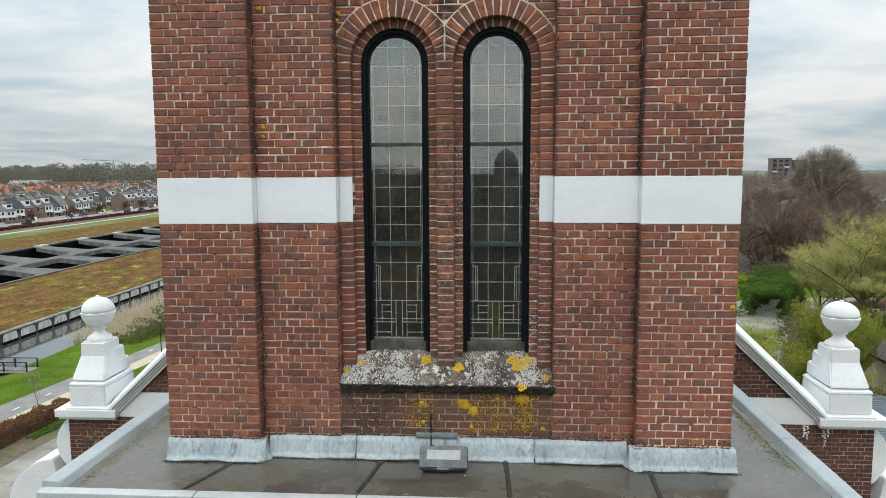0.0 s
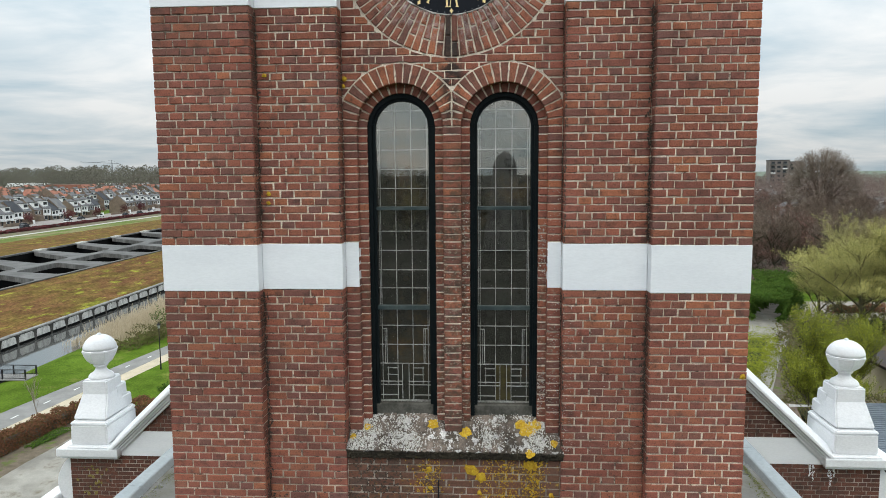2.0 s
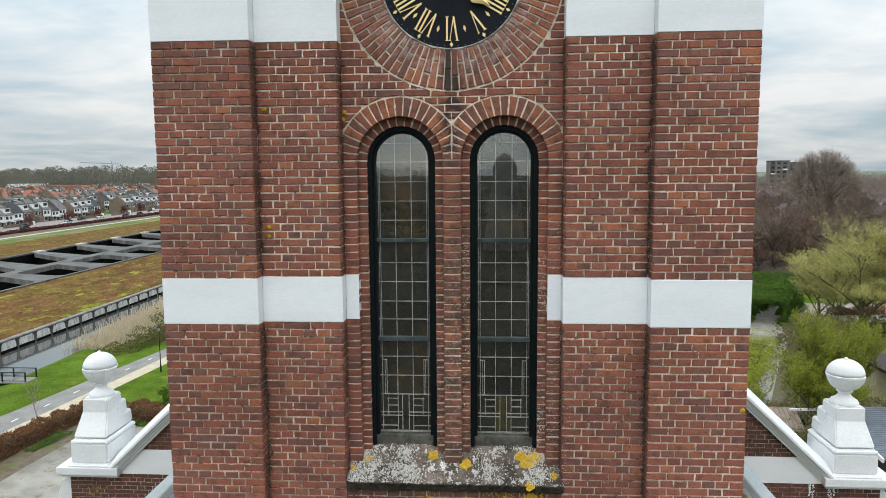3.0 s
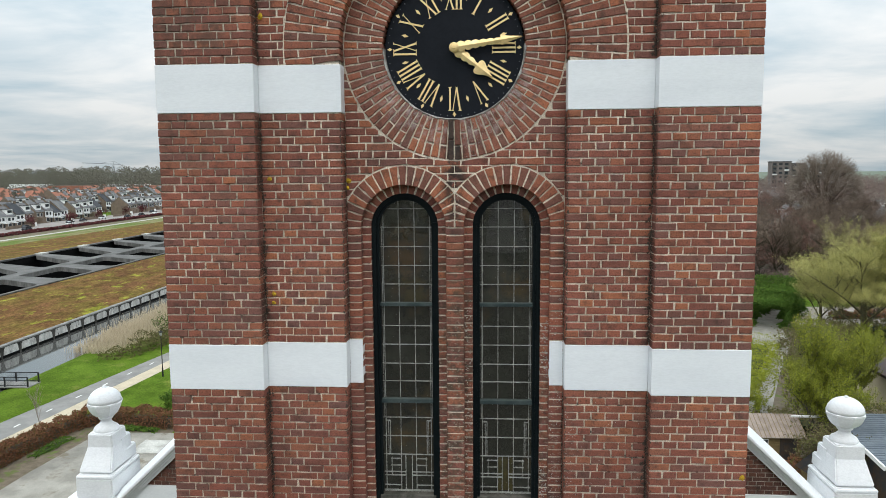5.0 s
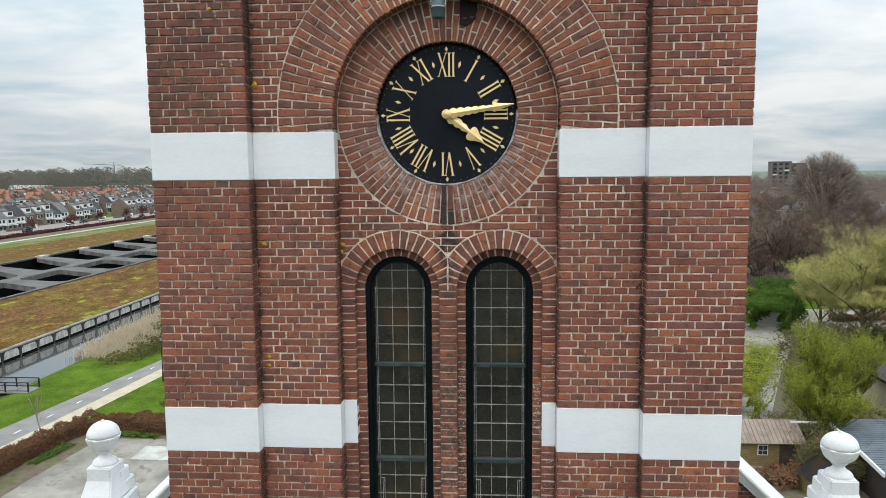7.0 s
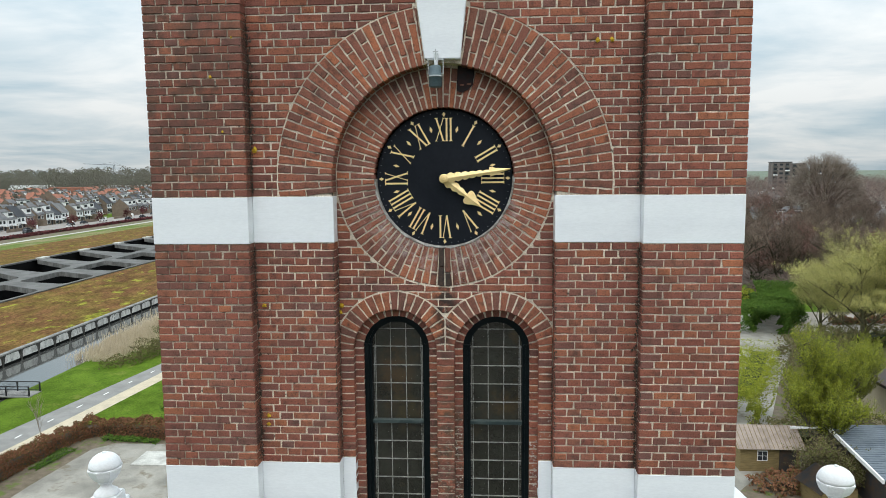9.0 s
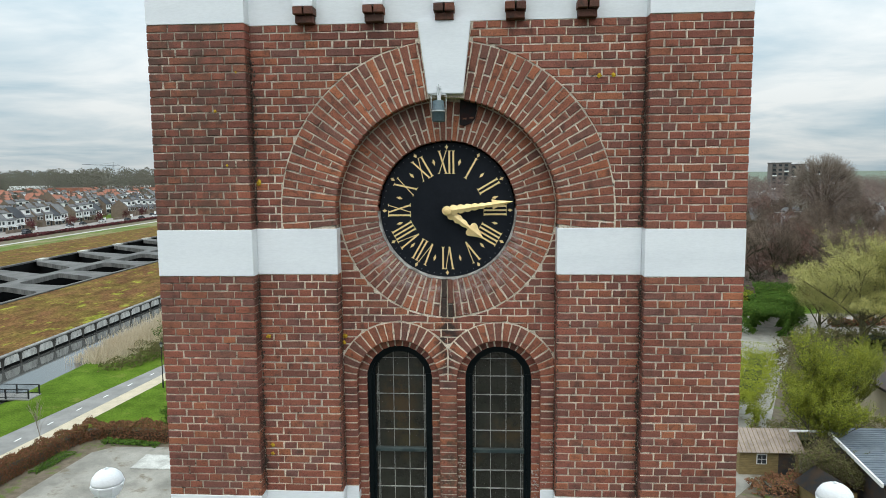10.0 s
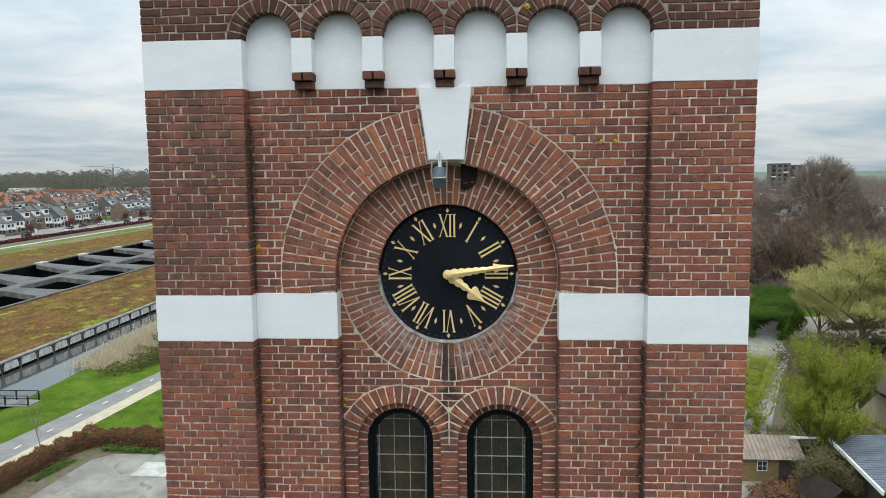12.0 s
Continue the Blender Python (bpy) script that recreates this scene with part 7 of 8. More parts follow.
def rounded(poly, r=1.6, n=4):
    out = []
    m = len(poly)
    for i in range(m):
        p, a, b = Vector(poly[i]), Vector(poly[i - 1]), Vector(poly[(i + 1) % m])
        u, v = (a - p).normalized(), (b - p).normalized()
        q0, q1 = p + u * r, p + v * r
        for k in range(n + 1):
            f = k / n
            out.append(tuple((q0 * (1 - f) ** 2) + p * 2 * f * (1 - f) + q1 * f * f))
    return out


Y0, Y1, BAY = 50.0, 400.0, 17.9
holes = []
for k in range(-4, 16):
    yb = 122.0 + BAY * k
    if yb - 1 > Y0 and yb + 32 < Y1:
        holes.append(rounded([(-81.6, yb + 0.4), (-81.6, yb + 11.2), (-93.0, yb + 17.2), (-93.0, yb + 3.2)]))
    ya = 146.5 + BAY * k
    if ya - 8 > Y0 and ya + 18 < Y1:
        holes.append(rounded([(-95.6, ya - 9.0), (-95.6, ya + 1.4), (-112.1, ya + 12.9), (-112.1, ya - 1.5)]))
outer = [(-112.2, Y0), (-80.2, Y0), (-80.2, Y1), (-112.2, Y1)]
es = []
for loop in [outer] + holes:
    vs = [bm.verts.new((x, y, 3.0)) for x, y in loop]
    es += [bm.edges.new((vs[i], vs[(i + 1) % len(vs)])) for i in range(len(vs))]
bmesh.ops.triangle_fill(bm, use_beauty=True, edges=es, normal=(0, 0, 1))
part("deck_top", bm, M["concrete"], deck)
for loop in holes:
    bm = bmesh.new()
    a = [bm.verts.new((x, y, 3.0)) for x, y in loop]
    b = [bm.verts.new((x, y, 2.0)) for x, y in loop]
    for i in range(len(loop)):
        j = (i + 1) % len(loop)
        if not (a[i].co.x < -110.9 and a[j].co.x < -110.9):
            bm.faces.new((a[i], a[j], b[j], b[i]))
    part("opening_wall", bm, M["concrete_pale2"], deck)
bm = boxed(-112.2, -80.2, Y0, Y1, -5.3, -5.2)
part("road_floor", bm, M["pit_shade"], deck, "sunken road, its shade painted near black")
part("trench_wall", boxed(-112.75, -112.3, Y0, Y1, -5.3, 2.72), M["pit_shade"], deck, "far trench wall, shade painted near black")
part("edge_kerb", boxed(-80.55, -80.15, Y0, Y1, 2.9, 3.12, 0.03), M["concrete_dark"], deck)
part("far_parapet", boxed(-113.0, -112.15, Y0, Y1, 2.75, 3.12, 0.03), M["concrete"], deck)
for k in range(-4, 13):
    part("end_block", boxed(-112.6, -110.9, 160 + BAY * k, 160 + BAY * k + 3.2, 3.0, 3.36, 0.03), M["concrete_pale"], deck, "pale concrete end block")

# ---- terraced houses beyond ----
M["slate_roof"] = material("grey_roof_tiles", (0.13, 0.13, 0.135), (0.20, 0.195, 0.19), 0.8, scale=0.4, fine=4, bump=0.3, depth=0.03, amount=0.6)
M["red_roof"] = material("orange_roof_tiles", (0.36, 0.15, 0.095), (0.25, 0.11, 0.08), 0.8, scale=0.3, fine=4, bump=0.3, depth=0.03, amount=0.6)
M["render"] = material("white_boarding", (0.85, 0.85, 0.84), (0.74, 0.74, 0.73), 0.7, scale=0.8, fine=8, bump=0.05, amount=0.3)
M["house_brick"] = material("brown_house_brick", (0.22, 0.165, 0.125), (0.155, 0.12, 0.095), 0.9, scale=0.6, fine=12, bump=0.1, amount=0.6)
M["pane_dark"] = material("window_glass", (0.03, 0.035, 0.04), (0.05, 0.055, 0.06), 0.15, scale=2, fine=10, bump=0.0, amount=0.3)


def house(at, roofmat, label, dormer=True, white=True, group="terraced houses", front="render", annex=False):
    """One narrow terraced house whose front faces +x."""
    t = thing("terraced_house", label, "house", group, at=at)
    w, d, e, r = 6.0, 9.0, 5.6, 9.6
    bm = bmesh.new()
    a = [(-d / 2, 0), (d / 2, 0), (d / 2, e), (0, r), (-d / 2, e)]
    va = [bm.verts.new((x, 0.0, z)) for x, z in a]
    vb = [bm.verts.new((x, w, z)) for x, z in a]
    bm.faces.new(va); bm.faces.new(vb[::-1])
    for i in range(5):
        j = (i + 1) % 5
        if i not in (2, 3):
            bm.faces.new((va[i], va[j], vb[j], vb[i]))
    wl = part("wall", bm, M["house_brick"], t)
    bm = bmesh.new()
    for sx in (-1, 1):
        q = [bm.verts.new(v) for v in ((0, -0.05, r + 0.15), (sx * (d / 2 + 0.4), -0.05, e - 0.25), (sx * (d / 2 + 0.4), w + 0.05, e - 0.25), (0, w + 0.05, r + 0.15),
                                       (0, -0.05, r), (sx * (d / 2 + 0.4), -0.05, e - 0.4), (sx * (d / 2 + 0.4), w + 0.05, e - 0.4), (0, w + 0.05, r))]
        for f in ((0, 1, 2, 3), (7, 6, 5, 4), (0, 4, 5, 1), (1, 5, 6, 2), (2, 6, 7, 3)):
            bm.faces.new([q[i] for i in f])
    rf = part("roof", bm, roofmat, t)
    part("chimney", boxed(-0.4, 0.4, w - 0.5, w + 0.3, r - 0.6, r + 0.9), M["house_brick"], rf)
    if white:
        part("front_boarding", boxed(d / 2, d / 2 + 0.08, 0.1, w - 0.1, 2.7, e - 0.1), M[front], wl, "boarded front")
    for y0, y1, z0, z1 in ((0.6, 3.0, 0.8, 2.5), (0.6, 2.3, 3.4, 4.9), (3.1, 4.6, 3.4, 4.9)):
        wn = part("window", boxed(d / 2 + 0.02, d / 2 + 0.13, y0, y1, z0, z1), M["render"], t)
        part("pane", boxed(d / 2 + 0.12, d / 2 + 0.15, y0 + 0.12, y1 - 0.12, z0 + 0.12, z1 - 0.12), M["pane_dark"], wn)
    part("door", boxed(d / 2 + 0.02, d / 2 + 0.12, 3.9, 4.9, 0.1, 2.3), M["pane_dark"], t)
    part("porch", boxed(d / 2, d / 2 + 1.3, 3.3, 5.4, 2.4, 2.65), M["render"], t)
    if annex:
        part("annex", boxed(d / 2, d / 2 + 2.6, 0.3, 3.4, 0, 2.9), M["house_brick"], t, "flat-roofed brick annex")
        part("roof_light", boxed(d / 2 - 2.6, d / 2 - 1.8, 4.6, 5.4, 7.2, 8.1), M["pane_dark"], rf)
    if dormer:
        dm = part("dormer", boxed(1.0, d / 2 - 0.5, 1.0, 4.6, 6.2, 8.5), M["render"], t, "white dormer window")
        part("dormer_pane", boxed(d / 2 - 0.52, d / 2 - 0.46, 1.5, 4.1, 6.9, 8.1), M["pane_dark"], dm)
        part("dormer_roof", boxed(0.6, d / 2 - 0.3, 0.8, 4.8, 8.5, 8.68), M["slate"], dm)
    return t


protos = [house(pose(-206, 262, 0), M["slate_roof"], "grey-roofed terraced house with white boarding and a dormer"),
          house(pose(-206, 268, 0), M["slate_roof"], "grey-roofed brown brick terraced house without dormer", dormer=False, white=True),
          house(pose(-290, 420, 0), M["red_roof"], "orange-roofed terraced house in a far row", dormer=False, white=False, group="far houses"),
          house(pose(-250, 330, 0), M["slate_roof"], "grey-roofed house in a far row", dormer=True, white=False, group="far houses")]
M["boarding_grey"] = material("grey_boarding", (0.20, 0.21, 0.22), (0.14, 0.145, 0.15), 0.7, scale=0.8, fine=8, bump=0.05, amount=0.3)
M["black_roof"] = material("black_roof_tiles", (0.030, 0.033, 0.040), (0.05, 0.052, 0.058), 0.6, scale=0.4, fine=4, bump=0.3, depth=0.03, amount=0.5)
protos += [house(pose(-206, 250, 0), M["slate_roof"], "grey-roofed terraced house with a dark boarded front", front="boarding_grey", annex=True),
           house(pose(-206, 256, 0), M["slate_roof"], "grey-roofed brown brick terraced house with a dormer", white=False, annex=True),
           house(pose(-206, 244, 0), M["black_roof"], "black-roofed terraced house with a white front", dormer=False)]
rr = random.Random(21)


def row_house(kind, x, y, turn=0.0):
    """A copy with its own width, depth and height."""
    copy_thing(protos[kind], pose(x, y, 0, 0, 0, turn) @ Matrix.Diagonal((rr.uniform(0.9, 1.15), rr.uniform(0.97, 1.0), rr.uniform(0.9, 1.12), 1)))


y, k = 274.0, 0
while y < 440:
    k += 1
    if k % 4 == 0:
        y += rr.uniform(6, 13)
    row_house(rr.choice((0, 0, 1, 4, 5, 5, 6)), -206 - (k // 4) % 3 * 3.5, y)
    y += 6.05
for x, ya, yb, kinds, turn in ((-240, 285, 470, (3, 3, 0, 5, 6), 0), (-268, 330, 520, (3, 5, 1, 2), 0), (-300, 380, 620, (2, 2, 2, 3), 0), (-335, 430, 690, (2, 2, 3, 1), 90),
                               (-372, 470, 760, (3, 2, 5), 0), (-410, 520, 820, (2, 2, 3), 0), (-450, 560, 900, (3, 2, 1), 90)):
    y, k = ya, 0
    while y < yb:
        k += 1
        if k % 5 == 0:
            y += rr.uniform(5, 18)
        if rr.random() < 0.9:
            row_house(rr.choice(kinds), x + rr.uniform(-3, 3), y, turn if (k // 5) % 2 else 0)
        y += 6.1 if not turn else 8.0
for x, y, w, d, h, m in ((-330, 700, 60, 14, 8, "red_roof"), (-260, 640, 34, 12, 7, "red_roof"), (-400, 640, 40, 14, 9, "red_roof"), (-520, 760, 46, 16, 9, "render"), (-430, 800, 60, 16, 8, "render"), (-300, 560, 18, 12, 7, "render")):
    t = thing("long_building", "long low building with a broad roof among the houses", "building", "far houses", at=pose(x, y, 0))
    part("wall", boxed(-w / 2, w / 2, -d / 2, d / 2, 0, h * 0.7), M["render"], t)
    bm = bmesh.new()
    prism(bm, [(-w / 2 - 0.5, h * 0.7), (w / 2 + 0.5, h * 0.7), (w / 2 - 3, h * 1.25), (-w / 2 + 3, h * 1.25)], -d / 2 - 0.5, d / 2 + 0.5)
    part("roof", bm, M[m], t)
tarp = thing("roof_sheet", "bright blue tarpaulin over a house roof", "tarpaulin")
bm = bmesh.new()
q = [bm.verts.new(v) for v in ((-228, 291, 8.0), (-228, 301, 8.0), (-232.5, 301, 11.2), (-232.5, 291, 11.2), (-237, 291, 8.0), (-237, 301, 8.0))]
bm.faces.new(q[:4]); bm.faces.new((q[3], q[2], q[5], q[4]))
part("sheet", bm, material("blue_sheet", (0.12, 0.36, 0.62), (0.10, 0.30, 0.52), 0.5, scale=1, fine=6, bump=0.3, depth=0.1), tarp)

leafy_row("garden_hedge", [(-176, 180), (-176, 470)], 1.3, 1.3, 9000, 0.45, M["leaf_maroon"], "long dark red clipped hedge before the houses", "hedge", 13)
sheet("house_street", [(-203, 180), (-179, 180), (-179, 480), (-203, 480)], 0.62, M["street_pale"], "pale paved street before the terraced houses", "street")
gw = thing("garden_wall", "low brown brick garden walls before the houses", "wall", kind="structure")
for k in range(11):
    if k % 3 != 1:
        part("wall", boxed(-194.4, -194, 182 + 27 * k, 200 + 27 * k, 0.6, 1.6 + 0.3 * (k % 2)), M["house_brick"], gw)
    part("pillar", boxed(-194.6, -193.7, 200 + 27 * k, 201.0 + 27 * k, 0.6, 2.3), M["render"], gw)
for i, y in enumerate((205, 232, 262, 284, 308, 330, 352, 385, 410)):
    if i == 0:
        plum = tree("plum_tree", 33, pose(-181, y, 0), 6.5, 0.9, (6, 4, 3), M["bark"], M["twig_red"], "small maroon-leaved plum tree before the houses", "plum trees", leaf=M["leaf_maroon"], per=3, radius=0.35, size=0.35, twig_r=0.03, bole=0.15, crown=2.6)
    else:
        copy_thing(plum, pose(-181 + rr.uniform(-2, 2), y, 0, 0, 0, 50 * i))

# ---- far woods, crane and pylon ----
spots = []
for i in range(900):
    # crowns that overlap to one belt with a gently waved top
    x = rr.uniform(-1300, -150)
    y = 700 + 420 * rr.random() ** 1.3
    spots.append((x, y, (rr.uniform(21, 30) + (y - 700) * 0.012) * (0.95 + 0.16 * noise.noise((x * 0.008, y * 0.004, 0))), rr.uniform(9, 17)))
spots += [(rr.uniform(-480, -230), rr.uniform(420, 800), rr.uniform(6, 11), rr.uniform(3, 5)) for i in range(110)]
woods("far_woods", spots, M["woods"], "grey-brown belt of bare trees on the horizon", 5, 0.85, 450, 0.30)
crane = thing("tower_crane", "thin tower crane far off above the woods", "crane", at=pose(-560, 1010, 0, 0, 0, 20))
bm = bmesh.new()
for dx, dy in ((-0.8, -0.8), (0.8, -0.8), (0.8, 0.8), (-0.8, 0.8)):
    tube(bm, (dx, dy, 0), (dx, dy, 36), 0.2, sides=4)
for k in range(18):
    tube(bm, (-0.8, -0.8, 2 * k), (0.8, -0.8, 2 * k + 2), 0.12, sides=4)
part("mast", bm, M["iron"], crane)
bm = bmesh.new()
tube(bm, (-42, 0, 38.5), (10, 0, 36), 0.28, sides=4)
tube(bm, (-20, 0, 37.6), (0, 0, 41), 0.1, sides=4); tube(bm, (0, 0, 36), (0, 0, 41), 0.25, sides=4); tube(bm, (10, 0, 36), (0, 0, 41), 0.1, sides=4)
part("jib", bm, M["iron"], crane)


# ---- garden side: drive, sheds, trees ----
sheet("drive", [(14, 40), (24, 52), (27.5, 62), (33, 74), (40, 88), (44, 103), (44, 112), (34, 106), (24, 84), (14, 64)], 0.012, M["yard"], "pale worn concrete drive", "drive")
sheet("sand_road", [(42, 100), (58, 97), (110, 88), (110, 108), (60, 114), (44, 113)], 0.016, M["sand_grey"], "pale sandy forecourt", "forecourt")
sheet("garden_soil", [(14, 38), (62, 38), (66, 90), (46, 100), (42, 99), (37, 87), (30, 73), (25, 61), (21, 51), (14, 41)], 0.008, M["soil"], "dark garden soil", "garden")
leafy_row("garden_hedge", [(40.2, 97.0), (43.5, 103.5), (47, 108), (49.5, 117)], 5.0, 3.2, 46000, 0.15, M["leaf_dark"], "tall dark green garden hedge", "hedge", 31, rough=0.9, core=0)
leafy_row("garden_hedge", [(36, 118), (48, 127), (66, 131)], 2.5, 1.4, 4000, 0.25, M["leaf_bright"], "lower green hedge by the lawn", "hedge", 32, rough=0.5)
leafy_row("garden_shrub", [(23.5, 60.5), (26.0, 63.5)], 3.0, 3.0, 11000, 0.085, M["leaf_bright"], "fresh green shrub beside the drive", "shrub", 33, core=0, rough=0.8)
leafy_row("garden_shrub", [(32.5, 64), (36.5, 72), (41.5, 82)], 5.0, 2.0, 9000, 0.13, M["leaf_scrub"], "loose brown-green shrubs along the drive", "shrub", 35, rough=1.0)
leafy_row("garden_shrub", [(24.0, 55.5), (30.0, 55.0), (35.0, 57)], 3.0, 1.6, 6000, 0.12, M["leaf_scrub"], "dark brown-green undergrowth behind the shed", "shrub", 36, rough=1.0)
leafy_row("garden_shrub", [(20.5, 46.5), (24.5, 46.8), (27, 47.5)], 2.2, 1.0, 5000, 0.10, M["leaf_beech"], "brown garden shrubs before the shed", "shrub", 37, rough=1.2)
leafy_row("garden_shrub", [(53, 104), (62, 106)], 2.0, 0.9, 1500, 0.2, M["leaf_beech"], "low brown shrubs by the forecourt", "shrub", 34, rough=1.0)

leafy_row("garden_shrub", [(38.5, 80), (46, 90), (58, 92)], 5.0, 2.2, 9000, 0.16, M["leaf_scrub"], "brown-green thicket under the willows", "shrub", 38, rough=1.2)
leafy_row("garden_shrub", [(26.5, 68), (30.0, 74), (34.5, 84)], 3.0, 1.6, 13000, 0.08, M["leaf_bright"], "fresh green shrubs along the drive", "shrub", 39, rough=1.2)
W1 = tree("willow_tree", 41, pose(48.1, 86.0, 0), 17.0, 0.85, (9, 7, 6, 5), M["bark_green"], M["bark_green"], "tall willow with fresh yellow-green leaves", "willows",
          leaf=M["leaf_willow"], per=4, radius=0.16, size=0.085, twig_r=0.014, bole=0.04, upward=0.75, r0=0.34, crown=6.4, sprays=3, low=0.12)
W2 = tree("willow_tree", 43, pose(46.6, 95.0, 0), 12.5, 0.95, (8, 7, 6, 5), M["bark_green"], M["bark_green"], "multi-stemmed willow with sparse yellow-green leaves", "willows",
          leaf=M["leaf_willow"], per=3, radius=0.15, size=0.085, twig_r=0.014, bole=0.02, upward=0.65, r0=0.26, crown=5.6, sprays=2, low=0.10)
copy_thing(W1, pose(56.0, 84.5, 0, 0, 0, 130))
copy_thing(W2, pose(54.5, 97.0, 0, 0, 0, 80))
copy_thing(W2, pose(63.0, 92.0, 0, 0, 0, 200))
B1 = tree("green_tree", 57, pose(25.9, 50.3, 0), 11.8, 0.55, (10, 8, 6, 4), M["bark"], M["bark_green"], "spreading shrubby tree with bright young leaves", "young trees",
          leaf=M["leaf_bright"], per=3, radius=0.07, size=0.066, twig_r=0.012, bole=0.02, upward=1.05, r0=0.16, crown=4.2, low=0.03, sprays=4)
copy_thing(B1, pose(30.6, 58.0, 0, 0, 0, 120) @ Matrix.Diagonal((0.62, 0.62, 0.55, 1)))
S1 = tree("garden_shrub", 59, pose(25.4, 47.4, 0), 4.2, 0.75, (8, 6, 5, 3), M["bark"], M["twig"], "twiggy brown shrub with dark new leaves by the hut", "twiggy shrubs", category="shrub",
          leaf=M["leaf_scrub"], per=4, radius=0.14, size=0.085, bole=0.04, upward=0.8, crown=1.9, low=0.05)
copy_thing(S1, pose(27.3, 46.0, 0, 0, 0, 300) @ Matrix.Diagonal((0.85, 0.85, 0.8, 1)))
copy_thing(B1, pose(33.5, 60.5, 0, 0, 0, 250) @ Matrix.Diagonal((0.7, 0.7, 0.8, 1)))
tree("blossom_tree", 61, pose(28.6, 41.2, 0), 4.6, 0.8, (7, 6, 4), M["bark"], M["twig_red"], "small pink blossoming tree by the barn", leaf=M["leaf_pink"], per=5, radius=0.16, size=0.085, bole=0.08, crown=1.7)

# ---- wooden shed ----
M["plank"] = material("weathered_planks", (0.26, 0.19, 0.085), (0.18, 0.135, 0.065), 0.85, scale=1.5, fine=25, bump=0.3, depth=0.01, stretch=(1, 1, 8), amount=0.7)
M["plank_roof"] = material("weathered_roof_boards", (0.34, 0.275, 0.235), (0.23, 0.185, 0.155), 0.9, scale=1.0, fine=20, bump=0.4, depth=0.01, amount=0.7)
M["felt"] = material("roof_felt", (0.045, 0.045, 0.048), (0.09, 0.06, 0.04), 0.9, scale=1.3, fine=20, bump=0.3, depth=0.01)
M["sheet_roof"] = material("blue_grey_roof_tiles", (0.14, 0.165, 0.19), (0.11, 0.13, 0.155), 0.5, scale=0.8, fine=14, bump=0.1, depth=0.01, amount=0.3)


def shed():
    t = thing("garden_shed", "weathered wooden shed with a boarded pitched roof", "shed", at=pose(20.2, 49.6, 0, 0, 0, 0))
    part("wall", boxed(0, 4.6, 0, 3.6, 0, 2.05), M["plank"], t)
    for k in range(14):
        part("wall_board", boxed(-0.025, 4.625, -0.03, 0.0, 0.02 + 0.146 * k, 0.155 + 0.146 * k), M["plank"], t)
    for side in (0, 1):
        for k in range(11):
            y0, y1 = 1.8 + (1 if side else -1) * k * 0.2, 1.8 + (1 if side else -1) * (k + 1) * 0.2
            z0, z1 = 3.2 - k * 0.11, 3.2 - (k + 1) * 0.11
            bm = bmesh.new()
            q = [bm.verts.new(v) for v in ((-0.35, y0, z0), (4.95, y0, z0), (4.95, y1, z1), (-0.35, y1, z1), (-0.35, y0, z0 - 0.05), (4.95, y0, z0 - 0.05), (4.95, y1, z1 - 0.03), (-0.35, y1, z1 - 0.03))]
            for f in ((0, 1, 2, 3), (7, 6, 5, 4), (0, 4, 5, 1), (1, 5, 6, 2), (2, 6, 7, 3), (3, 7, 4, 0)):
                bm.faces.new([q[i] for i in f])
            part("roof_board", bm, M["plank_roof"], t)
    for k in range(16):
        for side in (-1, 1):
            bm = bmesh.new()
            tube(bm, (-0.25 + 0.345 * k, 1.8, 3.215), (-0.25 + 0.345 * k, 1.8 + side * 2.2, 2.005), 0.022, sides=5)
            part("batten", bm, M["plank"], t)
    w = part("window", boxed(1.3, 2.1, -0.07, 0.0, 0.9, 1.75), M["render"], t)
    for i in range(2):
        for j in range(2):
            part("pane", boxed(1.36 + 0.36 * i, 1.68 + 0.36 * i, -0.08, -0.06, 0.96 + 0.38 * j, 1.30 + 0.38 * j), M["pane_dark"], w)
    # no opening: a felt-dark panel stands in for the shade inside
    part("doorway", boxed(3.0, 4.3, -0.06, 0.0, 0.05, 1.9), M["felt"], t, "flat dark panel painted as the shade of an open doorway")


shed()
hut = thing("play_hut", "small wooden hut with a black and brown felt roof", "hut", at=pose(23.6, 43.2, -0.35, 0, 0, 12))
part("wall", boxed(0, 2.8, 0, 2.4, 0, 1.7), M["plank"], hut)
for s in (0, 1):
    bm = bmesh.new()
    q = [bm.verts.new(v) for v in ((1.4, -0.3, 2.7), (-0.3 + 3.4 * s, -0.3, 1.6), (-0.3 + 3.4 * s, 2.7, 1.6), (1.4, 2.7, 2.7))]
    f = bm.faces.new(q)
    bmesh.ops.solidify(bm, geom=[f], thickness=0.06)
    part("roof_slope", bm, M["felt"], hut)
barn = thing("low_barn", "low barn with a blue-grey tiled roof and white verge boards", "barn", at=pose(27.3, 42.3, 0))
part("wall", boxed(0.2, 10.5, 0.2, 8.0, 0, 2.5), M["felt"], barn)
bm = bmesh.new()
prism(bm, [(-0.1, 2.60), (10.8, 2.60), (10.8, 2.72), (-0.1, 2.72)], 0, 8.4)
for v in bm.verts:
    v.co.z += 0.10 * v.co.y
rf = part("roof", bm, M["sheet_roof"], barn)
for k in range(24):
    y = 0.2 + 0.34 * k
    bm = bmesh.new()
    box(bm, -0.05, 10.75, y, y + 0.05, 2.72 + 0.10 * y, 2.755 + 0.10 * y)
    part("tile_course", bm, M["sheet_roof"], rf)
bm = boxed(-0.22, -0.08, -0.1, 8.5, 2.50, 2.80, 0.01)
for v in bm.verts:
    v.co.z += 0.10 * v.co.y
